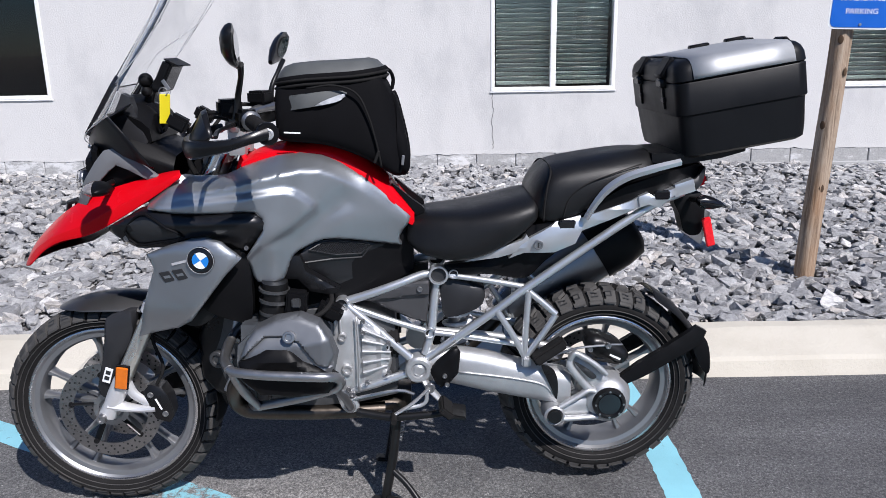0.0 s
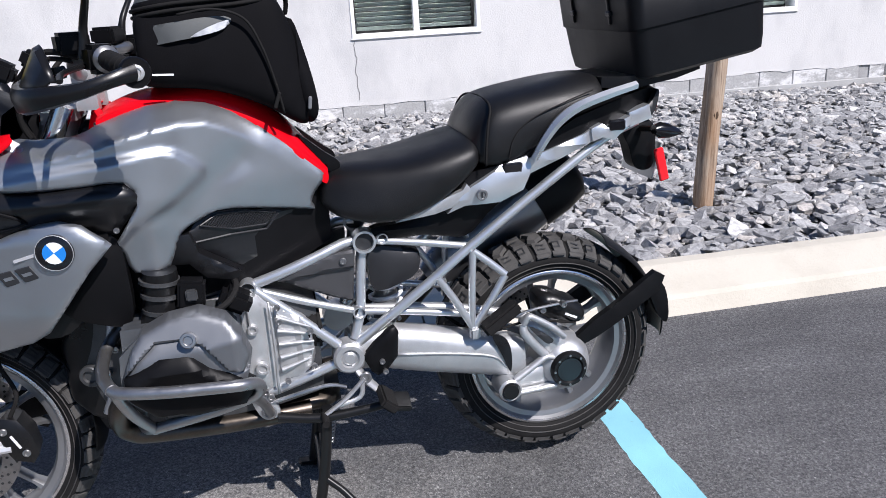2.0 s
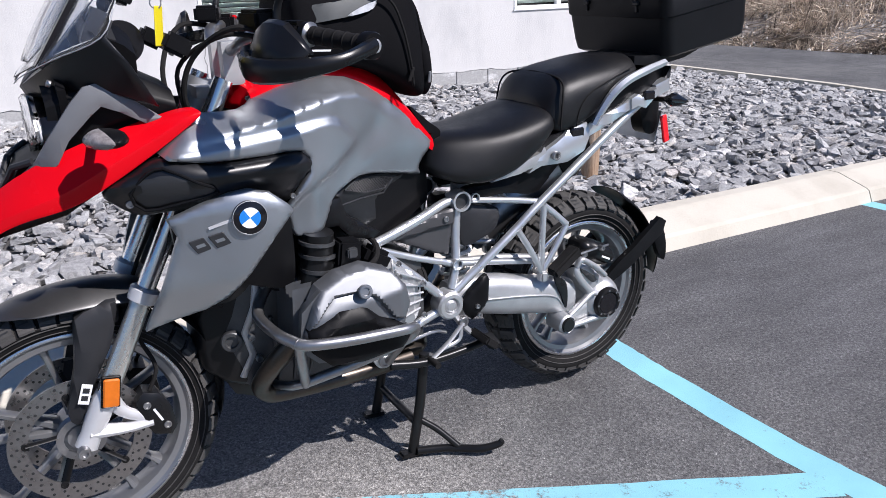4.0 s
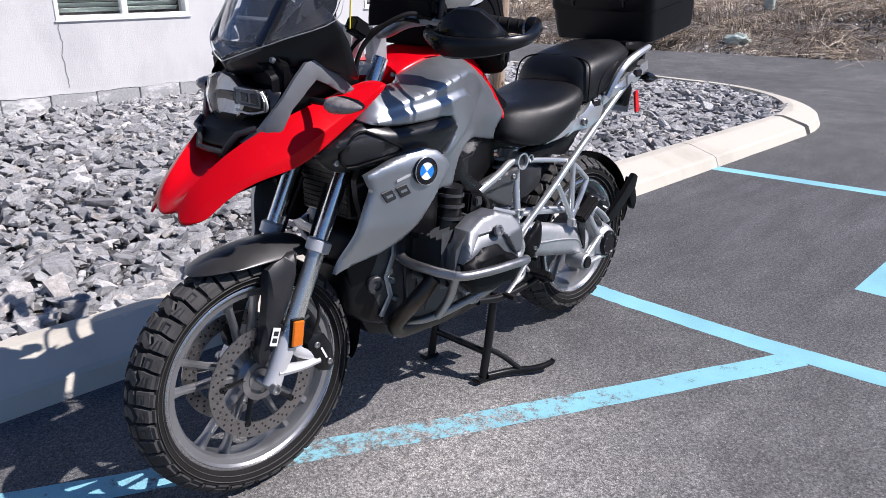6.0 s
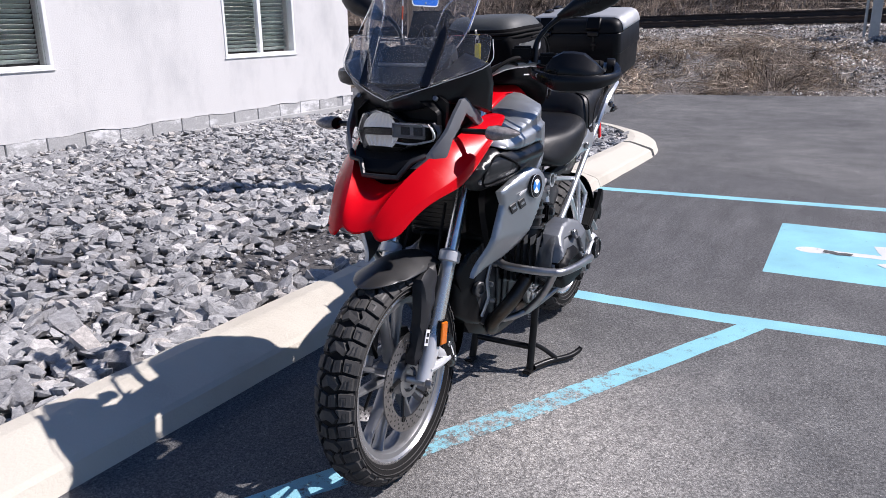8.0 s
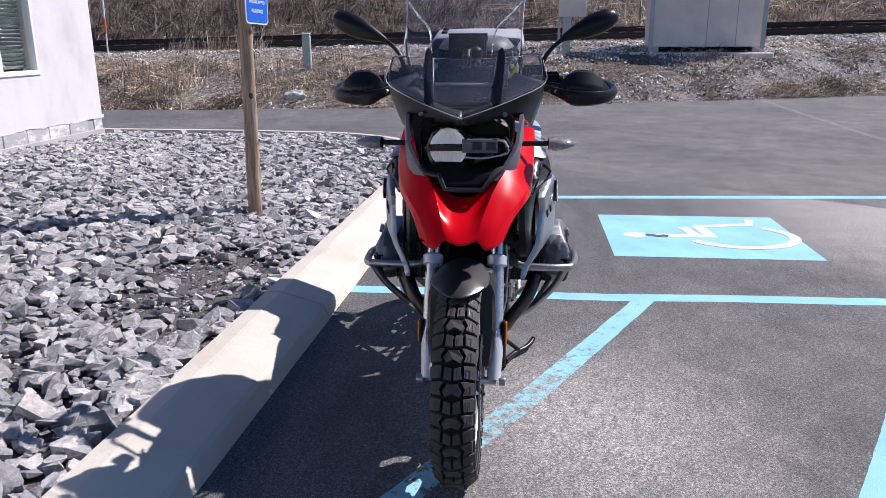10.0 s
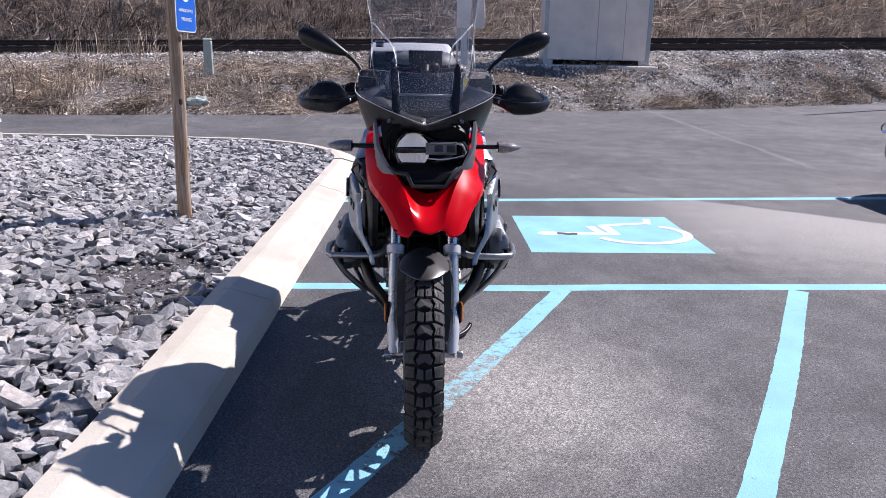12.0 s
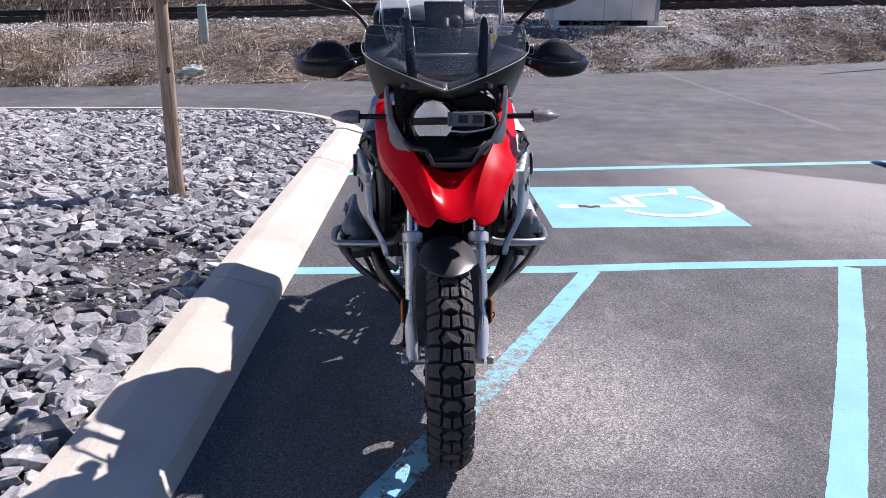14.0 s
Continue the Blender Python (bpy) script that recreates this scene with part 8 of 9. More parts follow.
# the web stays solid here; a dark panel paints the slot's shade
part("slot_shade", panel([(0.65, 0.463), (0.662, 0.462), (0.712, 0.424), (0.705, 0.412), (0.688, 0.42)], lambda x, z: -0.1475, 0.004, 0.003, 0.03), M_INK, fd_ob, "dark panel coloured as the shaded slot of the web")
sharp(part("torque_arm", tube([(0.24, -0.05, 0.545), (0.45, -0.06, 0.52), (0.66, -0.07, 0.47)], 0.012, 10, 4), M_CAST, bike))
rc = sharp(part("rear_caliper", panel([(0.69, 0.515), (0.7, 0.528), (0.726, 0.53), (0.76, 0.516), (0.8, 0.498), (0.822, 0.468), (0.812, 0.442), (0.79, 0.434), (0.747, 0.448), (0.701, 0.47)], lambda x, z: -0.092 - 0.022 * math.exp(-(near_line(x, z, [(0.75, 0.495), (0.8, 0.465)]) / 0.028) ** 2) - 0.012 * math.exp(-(math.hypot(x - 0.712, z - 0.508) / 0.014) ** 2), 0.05, 0.012, 0.008, 2), M_BLACKMETAL, bike, "black rear brake caliper"), 40)
part("name_bar", turned(pose(0.775, -0.1145, 0.468, 0, 26, 0), box(-0.018, 0.018, -0.0008, 0.0008, -0.003, 0.003)), M_BADGEWHITE, rc, "pale bar of unreadable print")
sharp(part("banjo_bolt", knob((0.752, -0.112, 0.506), 0.0085, 0.014, (0, -1, 0), 0.003), M_STEEL, rc))
for x, z in ((0.703, 0.488), (0.81, 0.452)):
    sharp(part("caliper_bolt", knob((x, -0.096, z), 0.008, 0.008, (0, -1, 0), 0.003), M_STEEL, rc))
sharp(part("brake_pipe", tube([(0.8, -0.095, 0.5), (0.74, -0.11, 0.505), (0.66, -0.115, 0.5), (0.6, -0.11, 0.48)], 0.004, 8, 5), M_STEEL, bike))
sharp(part("sensor_cable", tube([(0.79, -0.1, 0.44), (0.7, -0.115, 0.465), (0.63, -0.118, 0.47), (0.57, -0.12, 0.46)], 0.0035, 8, 5), M_RUBBER, bike))
# shock absorber, hoses behind the frame
sharp(part("shock_absorber", tube([(0.3, 0.02, 0.45), (0.33, 0.02, 0.75)], 0.03, 16, 1), M_STEEL, bike))
spring = [(0.3 + 0.03 * k / 60 + 0.042 * math.cos(k * 0.9), 0.02 + 0.042 * math.sin(k * 0.9), 0.47 + 0.25 * k / 60) for k in range(61)]
sharp(part("shock_spring", tube(spring, 0.006, 8, 2), M_BADGEWHITE, bike, "white coil spring"))
both("gaiter", tube([(0.04, -0.09, 0.53), (0.13, -0.09, 0.535)], 0.045, 16, 1), M_RUBBER, bike)
for i in range(6):
    both("gaiter_rib", tube([(0.05 + 0.014 * i, -0.09, 0.531), (0.056 + 0.014 * i, -0.09, 0.531)], 0.05, 16, 1), M_RUBBER, bike)
# hugger
rows = []
for a, w in ((62, 0.085), (50, 0.09), (38, 0.09), (26, 0.09), (14, 0.085), (4, 0.075), (-4, 0.06)):
    r = 0.345 + (0.012 if a < 20 else 0)
    rows.append([(REAR.x + (r - 0.02 * abs(k) ** 3) * math.cos(radians(a)), 0.045 + w * k, REAR.z + (r - 0.02 * abs(k) ** 3) * math.sin(radians(a))) for k in (-1, -0.85, -0.45, 0, 0.45, 0.85, 1)])
hug = part("rear_hugger", skin(rows), M_PLASTIC, bike, "black rear wheel hugger")
m = hug.modifiers.new("thick", "SOLIDIFY")
m.thickness, m.offset = 0.006, 0
rounder(hug, 2)
both("hugger_arm", panel([(0.795, 0.398), (0.85, 0.44), (0.95, 0.5), (1.03, 0.548), (1.06, 0.53), (1.045, 0.49), (0.95, 0.44), (0.86, 0.392), (0.82, 0.375)], lambda x, z: -0.108 + 0.12 * max(0.0, x - 0.9), 0.02, 0.004, 0.03, 1), M_PLASTIC, bike, "black hugger arm", 30)
both("hugger_flap", panel([(1.03, 0.53), (1.07, 0.49), (1.085, 0.42), (1.08, 0.385), (1.06, 0.40), (1.035, 0.45), (1.02, 0.5)], lambda x, z: -0.075, 0.02, 0.006, 0.03), M_PLASTIC, bike)
# silencer on the right
rings = []
for k, (x, z) in enumerate(((0.46, 0.51), (0.5, 0.535), (0.58, 0.585), (0.7, 0.66), (0.82, 0.74), (0.885, 0.78))):
    r = (0.045, 0.066, 0.078, 0.08, 0.078, 0.062)[k]
    rings.append([Vector((x, 0.185, z)) + Vector((-0.53, 0, 0.85)) * r * 1.12 * math.sin(a) + Vector((0, 1, 0)) * r * 0.8 * math.cos(a) for a in [2 * math.pi * j / 20 for j in range(20)]])
sil = sharp(part("silencer", loft(rings), M_MUFFLER, bike, "brushed steel silencer with black end cap"), 50)
rings = []
for k, (x, z) in enumerate(((0.775, 0.71), (0.84, 0.752), (0.89, 0.785), (0.905, 0.795))):
    r = (0.084, 0.086, 0.078, 0.05)[k]
    rings.append([Vector((x, 0.185, z)) + Vector((-0.53, 0, 0.85)) * r * 1.12 * math.sin(a) + Vector((0, 1, 0)) * r * 0.8 * math.cos(a) for a in [2 * math.pi * j / 20 for j in range(20)]])
sharp(part("end_cap", loft(rings), M_PLASTIC, sil, "black end cap"), 50)
sharp(part("exhaust_link", tube([(0.1, 0.08, 0.33), (0.25, 0.12, 0.34), (0.36, 0.16, 0.42), (0.47, 0.185, 0.515)], 0.026, 14, 6), M_EXHAUST, bike), 60)

# engine block, cylinders and covers
blk = loft([[(x, y, z) for y, z in ((-w, z0), (w, z0), (w * 1.1, (z0 + z1) / 2), (w, z1), (-w, z1), (-w * 1.1, (z0 + z1) / 2))] for x, w, z0, z1 in ((-0.42, 0.09, 0.42, 0.6), (-0.36, 0.12, 0.36, 0.66), (-0.2, 0.125, 0.34, 0.68), (0.0, 0.12, 0.35, 0.66), (0.12, 0.11, 0.37, 0.6))])
sharp(part("crankcase", blk, M_ENGINE, bike, "grey cast engine crankcase"), 30)
case = panel([(-0.175, 0.63), (-0.12, 0.655), (-0.035, 0.66), (0.012, 0.632), (0.06, 0.6), (0.105, 0.56), (0.108, 0.5), (0.1, 0.452), (0.06, 0.42), (0.01, 0.4), (-0.05, 0.395), (-0.1, 0.42), (-0.15, 0.5)], lambda x, z: -0.135 - 0.025 * ease((0.02 - x) / 0.06) - 0.012 * math.exp(-((x - 0.075) / 0.02) ** 2), 0.06, 0.014, 0.018, 2)
for p in both("gear_case", case, M_CAST, bike, "cast aluminium gear case with ribs", 35):
    s = -1 if p.data.vertices[0].co.y < 0 else 1
    for i, (a, b) in enumerate((((0.024, 0.595), (0.1, 0.556)), ((0.024, 0.56), (0.104, 0.537)), ((0.024, 0.525), (0.106, 0.518)), ((0.024, 0.49), (0.104, 0.498)), ((0.024, 0.458), (0.096, 0.476)))):
        sharp(part("case_rib", tube([(a[0], s * 0.15, a[1]), (b[0], s * 0.145, b[1])], [0.006, 0.003], 8, 1), M_CAST, p))
    sharp(part("input_cover", panel([(0.022, 0.615), (0.06, 0.595), (0.104, 0.556), (0.106, 0.49), (0.09, 0.46), (0.022, 0.44)], lambda x, z: -0.146 + 0.1 * max(0.0, x - 0.03), 0.01, 0.006, 0.02, 1) if s < 0 else mirrored(panel([(0.022, 0.615), (0.06, 0.595), (0.104, 0.556), (0.106, 0.49), (0.09, 0.46), (0.022, 0.44)], lambda x, z: -0.146 + 0.1 * max(0.0, x - 0.03), 0.01, 0.006, 0.02, 1)), M_CAST, p, "cast clutch bell"), 35)
    for i in range(6):
        sharp(part("case_fin", box(-0.118 + i * 0.016, -0.112 + i * 0.016, s * 0.15, s * 0.168, 0.585, 0.648 - 0.004 * i, 0.002), M_CAST, p), 40)
    for x, z, r in ((-0.075, 0.535, 0.02), (-0.02, 0.475, 0.016), (-0.03, 0.575, 0.013), (-0.085, 0.455, 0.014)):
        sharp(part("case_boss", knob((x, s * 0.158, z), r, 0.012, (0, s, 0), 0.004), M_CAST, p))
    for x, z in ((0.03, 0.62), (0.03, 0.585), (0.035, 0.43), (-0.04, 0.645), (0.1, 0.55), (0.1, 0.46), (-0.02, 0.41)):
        sharp(part("case_bolt", knob((x, s * 0.158, z), 0.0075, 0.007, (0, s, 0), 0.003, None, 12), M_STEEL, p))
    part("case_joint", tube([(0.012, s * 0.157, 0.635), (0.014, s * 0.16, 0.53), (0.01, s * 0.157, 0.4)], 0.0035, 6, 4), M_CAST, p, "", True)
for i in range(6):
    fin = panel([(-0.3, 0.5), (-0.29, 0.66), (-0.1, 0.66), (-0.06, 0.62), (-0.06, 0.5), (-0.12, 0.46)], lambda x, z: -0.16 - 0.022 * i, 0.0, 0.003, 0.08, 1)
    both("cylinder_fin", fin, M_DARKCAST, bike)
both("cylinder_core", loft([[(x, y, z) for x, z in ((-0.275, 0.5), (-0.265, 0.63), (-0.1, 0.64), (-0.075, 0.6), (-0.075, 0.51), (-0.12, 0.48))] for y in (-0.12, -0.29)]), M_BLACKMETAL, bike, "", 30)
both("cylinder_head", loft([[(x * k - 0.18 * (k - 1), y, 0.575 + (z - 0.575) * k) for x, z in ((-0.3, 0.53), (-0.29, 0.62), (-0.24, 0.665), (-0.14, 0.675), (-0.07, 0.64), (-0.045, 0.57), (-0.06, 0.505), (-0.17, 0.475), (-0.26, 0.49))] for y, k in ((-0.25, 0.94), (-0.3, 1.0), (-0.318, 1.0))]), M_DARKCAST, bike, "", 40)


def cover_side(x, z):
    y = -0.356 + 0.55 * max(0.0, z - 0.622 - 0.16 * (x + 0.15)) + 0.5 * max(0.0, -x - 0.262) + 0.4 * max(0.0, x + 0.062)
    return y


head = panel([(-0.284, 0.585), (-0.264, 0.636), (-0.242, 0.664), (-0.189, 0.686), (-0.125, 0.694), (-0.073, 0.677), (-0.045, 0.643), (-0.033, 0.595), (-0.05, 0.562), (-0.08, 0.57), (-0.123, 0.632), (-0.156, 0.648), (-0.216, 0.646), (-0.253, 0.615)], cover_side, 0.05, 0.006, 0.006, 1)
M_ROCKER = surface("rocker_metal", (0.21, 0.218, 0.23), 0.48, metal=0.8, vary=0.04, fine=700, relief=0.04, depth=0.0004)
arch = panel([(-0.29, 0.572), (-0.253, 0.62), (-0.216, 0.652), (-0.156, 0.654), (-0.12, 0.636), (-0.07, 0.57), (-0.04, 0.56), (-0.05, 0.52), (-0.2, 0.51), (-0.28, 0.53)], lambda x, z: cover_side(x, z) + 0.012, 0.03, 0.006, 0.012, 1)
both("cover_face", arch, M_ROCKER, bike, "smooth grey face of the rocker cover", 30)
for p in both("rocker_cover", head, M_ROCKER, bike, "grey metal rocker cover", 30):
    s = -1 if p.data.vertices[0].co.y < 0 else 1
    sharp(part("cover_bolt", knob((-0.149, s * 0.345, 0.65), 0.0165, 0.008, (0, s, 0.25), 0.004), M_STEEL, p, "hex cover bolt"))
plug = panel([(-0.285, 0.582), (-0.211, 0.615), (-0.15, 0.614), (-0.116, 0.581), (-0.08, 0.565), (-0.029, 0.528), (-0.055, 0.485), (-0.156, 0.474), (-0.237, 0.486), (-0.282, 0.532)], lambda x, z: -0.35 - 0.012 * math.exp(-(near_line(x, z, [(-0.26, 0.57), (-0.205, 0.59), (-0.152, 0.59), (-0.118, 0.562), (-0.06, 0.53)]) / 0.014) ** 2) + 0.1 * max(0.0, 0.52 - z), 0.04, 0.008, 0.014, 1)
both("plug_cover", plug, M_PLASTIC, bike, "black plastic plug cover", 35)
both("throttle_body", tube([(-0.2, -0.215, 0.765), (-0.205, -0.21, 0.7), (-0.215, -0.21, 0.64)], [0.036, 0.039, 0.044], 18, 4), M_BLACKMETAL, bike, "black throttle body", 50)
for z in (0.745, 0.715, 0.68):
    both("clamp_band", tube([(-0.203, -0.212, z), (-0.204, -0.212, z - 0.008)], 0.0425 + 0.05 * (0.745 - z), 20, 1), M_ENGINE, bike)
both("injector_block", oblong((-0.14, -0.235, 0.71), (0.028, 0.022, 0.032), 0.006, (0, 8, 0)), M_PLASTIC, bike)
both("injector_plug", oblong((-0.138, -0.26, 0.715), (0.012, 0.008, 0.012), 0.003), M_ENGINE, bike)
both("intake_boot", oblong((-0.165, -0.28, 0.648), (0.05, 0.03, 0.014), 0.01, (0, -18, 0)), M_PLASTIC, bike)
both("ignition_lead", tube([(-0.12, -0.26, 0.66), (-0.07, -0.24, 0.68), (-0.05, -0.2, 0.7), (-0.06, -0.16, 0.72)], 0.007, 8, 5), M_RUBBER, bike)
both("coil_cover", oblong((-0.055, -0.2, 0.67), (0.035, 0.03, 0.024), 0.012, (0, 30, 0)), M_PLASTIC, bike)
# black bodywork below the tank
def flank_cover(x, z):
    return -(flank(x) - 0.036 - 0.012 * ease((0.83 - z) / 0.05))


both("side_cover", panel([(-0.15, 0.812), (-0.11, 0.85), (-0.066, 0.864), (-0.01, 0.856), (0.037, 0.845), (0.089, 0.832), (0.146, 0.82), (0.178, 0.762), (0.1, 0.742), (0.02, 0.725), (-0.029, 0.715), (-0.06, 0.73), (-0.1, 0.762), (-0.135, 0.77)], flank_cover, 0.03, 0.008, 0.016, 1), surface("satin_side_plastic", (0.008, 0.008, 0.0095), 0.4, vary=0.1, fine=700, relief=0.1, depth=0.0006), bike, "black side cover with grille", 40)
MESH_EDGE = [(-0.108, 0.838), (-0.072, 0.855), (-0.012, 0.849), (0.054, 0.83), (0.03, 0.806), (-0.04, 0.813)]
for p in both("grille", panel(MESH_EDGE, lambda x, z: flank_cover(x, z) - 0.004, 0.0, 0.003, 0.05, 2), M_INK, bike, "perforated black grille"):
    s = -1 if p.data.vertices[0].co.y < 0 else 1
    mesh_bm = bmesh.new()
    for slope in (1, -1):
        for i in range(40):
            c = -0.15 + i * 0.0068
            spots = [(c + slope * (z - 0.83) * 0.9, z) for z in [0.8 + 0.002 * j for j in range(32)]]
            spots = [(x, -s * (flank_cover(x, z) - 0.0055), z) for x, z in spots if within(x, z, MESH_EDGE) > 0]
            if len(spots) > 2:
                tube([spots[0], spots[-1]], 0.001, 4, 1, mesh_bm)
    part("grille_mesh", mesh_bm, M_COWL, p)
    part("grille_rim", tube([(x, -s * (flank_cover(x, z) - 0.0055), z) for x, z in MESH_EDGE + MESH_EDGE[:1]], 0.0022, 6, 1), M_COWL, p)
    part("grille_ledge", tube([(x, -s * (flank_cover(x, z) - 0.001), z) for x, z in ((-0.14, 0.8), (-0.05, 0.8), (0.03, 0.792), (0.06, 0.826))], 0.003, 6, 1), M_COWL, p)
both("intake_snorkel", panel([(-0.159, 0.827), (-0.131, 0.829), (-0.117, 0.784), (-0.029, 0.724), (-0.051, 0.712), (-0.107, 0.725), (-0.14, 0.762), (-0.176, 0.764)], lambda x, z: -0.2 + 0.12 * max(0.0, x + 0.12), 0.04, 0.005, 0.02, 1), M_GUARD, bike, "black angular intake snorkel", 30)
def battery_side(x, z):
    return -0.106 - 0.014 * ease((z - 0.658 - 0.12 * (x - 0.05) + 0.1 * max(0.0, x - 0.17)) / 0.012)


both("battery_cover", panel([(0.02, 0.678), (0.1, 0.7), (0.191, 0.72), (0.224, 0.724), (0.22, 0.644), (0.213, 0.588), (0.167, 0.604), (0.092, 0.64)], battery_side, 0.04, 0.006, 0.008, 1), surface("satin_grey_cover", (0.05, 0.05, 0.053), 0.36, vary=0.08, fine=700, relief=0.06, depth=0.0005), bike, "dark grey sculpted lower side cover", 35)
both("rear_box_cover", panel([(0.262, 0.715), (0.34, 0.705), (0.385, 0.69), (0.38, 0.64), (0.34, 0.615), (0.27, 0.6), (0.258, 0.65)], lambda x, z: -0.1, 0.04, 0.01, 0.03, 2), M_COWL, bike, "dark grey rear side cover", 50)
sharp(part("cover_screw", knob((0.195, -0.122, 0.7), 0.008, 0.004, (0, -1, 0), 0.002), M_STEEL, bike))

# exhaust headers, skid plate
for s in (-1, 1):
    sharp(part("exhaust_header", tube([(-0.285, s * 0.235, 0.52), (-0.335, s * 0.2, 0.45), (-0.352, s * 0.15, 0.385), (-0.338, s * 0.132, 0.35), (-0.29, s * 0.125, 0.332), (-0.1, s * 0.12, 0.322), (0.08, s * 0.1, 0.315)], 0.0235, 14, 7), M_EXHAUST, bike, "heat-stained exhaust header"), 60)
skid = loft([[(x, y, z) for y, z in ((-w, z1), (-w * 0.8, z0), (w * 0.8, z0), (w, z1))] for x, w, z0, z1 in ((-0.44, 0.08, 0.42, 0.52), (-0.4, 0.1, 0.34, 0.39), (-0.3, 0.12, 0.3, 0.335), (-0.1, 0.12, 0.296, 0.33), (0.05, 0.1, 0.3, 0.33))])
sharp(part("skid_plate", skid, M_BLACKMETAL, bike, "black engine skid plate"), 30)
sharp(part("collector", loft([[(x, 0.0 + w * math.cos(a), 0.32 + 0.035 * math.sin(a)) for a in [2 * math.pi * j / 14 for j in range(14)]] for x, w in ((-0.1, 0.09), (0.0, 0.11), (0.12, 0.1), (0.16, 0.06))]), M_EXHAUST, bike), 50)
front_cover = loft([[(x, y, z) for y, z in ((-w, z0), (w, z0), (w, z1), (-w, z1))] for x, w, z0, z1 in ((-0.47, 0.07, 0.42, 0.56), (-0.42, 0.1, 0.38, 0.64), (-0.36, 0.12, 0.36, 0.66))])
ob = part("front_engine_cover", front_cover, M_BLACKMETAL, bike, "black front engine cover")
bv = ob.modifiers.new("bevel", "BEVEL")
bv.width, bv.segments = 0.02, 4
sharp(ob, 80)
# joint flange, ribs and bolts on the flanks of the engine case
for s in (-1, 1):
    fl = [(-0.33, s * 0.124, 0.645), (-0.345, s * 0.134, 0.58), (-0.372, s * 0.13, 0.52), (-0.358, s * 0.13, 0.46), (-0.385, s * 0.118, 0.4)]
    rib = sharp(part("case_flange", tube(fl, 0.009, 8, 1, None, 0.6), M_CAST, bike, "cast joint flange"), 40)
    for x, y, z in fl[:4]:
        sharp(part("flange_bolt", knob((x + 0.012, s * (abs(y) + 0.004), z - 0.012), 0.0085, 0.012, (0, s, 0), 0.003, None, 12), M_STEEL, rib))
    for k in range(3):
        sharp(part("case_web", tube([(-0.31 + 0.05 * k, s * 0.139, 0.55), (-0.3 + 0.045 * k, s * 0.132, 0.42), (-0.3 + 0.04 * k, s * 0.122, 0.36)], 0.005, 8, 3), M_ENGINE, bike), 60)
    sharp(part("drain_boss", knob((-0.4, s * 0.112, 0.5), 0.026, 0.014, (-0.3, s, 0), 0.006), M_ENGINE, bike))
# crash bars
for s in (-1, 1):
    main = [(-0.285, s * 0.115, 0.64), (-0.325, s * 0.14, 0.605), (-0.348, s * 0.178, 0.576), (-0.338, s * 0.28, 0.568), (-0.311, 0.01 + s * 0.352, 0.562)]
    cb = sharp(part("crash_bar", tube(main, 0.0135, 14, 5), M_STEEL, bike, "bare steel engine crash bar"), 60)
    loop = [(-0.318, 0.01 + s * 0.342, 0.562), (-0.29, 0.01 + s * 0.366, 0.56), (-0.21, 0.008 + s * 0.38, 0.556), (-0.12, 0.006 + s * 0.384, 0.552), (-0.06, s * 0.375, 0.547), (-0.03, s * 0.35, 0.534), (-0.022, s * 0.326, 0.508), (-0.045, s * 0.308, 0.482), (-0.12, s * 0.288, 0.453), (-0.2, s * 0.258, 0.424), (-0.27, s * 0.228, 0.399)]
    sharp(part("loop_bar", tube(loop, 0.013, 14, 6), M_STEEL, cb), 60)
    sharp(part("corner_strut", tube([(-0.311, 0.01 + s * 0.35, 0.565), (-0.292, 0.006 + s * 0.302, 0.48), (-0.265, s * 0.225, 0.395)], 0.0125, 14, 4), M_STEEL, cb), 60)
    drop = [(-0.262, s * 0.23, 0.4), (-0.29, s * 0.19, 0.38), (-0.315, s * 0.12, 0.36)]
    sharp(part("brace_bar", tube(drop, 0.0115, 12, 6), M_STEEL, cb), 60)
    sharp(part("rear_stay", tube([(-0.04, s * 0.31, 0.484), (-0.025, s * 0.24, 0.425), (-0.016, s * 0.17, 0.36)], 0.0115, 12, 5), M_STEEL, cb), 60)
    cap = lathe([(-0.012, 0.026), (-0.012, 0.021), (0.02, 0.021), (0.02, 0.026)], (0, 0, 0), 24, None, True)
    sharp(part("bar_clamp", turned(pose(-0.29, s * 0.16, 0.65, 0, 0, 0), cap), M_BLACKMETAL, cb), 40)
    part("clamp_face", turned(pose(-0.29, s * 0.165, 0.65), lathe([(-0.008, 0.0), (-0.008, 0.02), (0.01, 0.02), (0.01, 0.0)], (0, 0, 0), 20)), M_INK, cb)

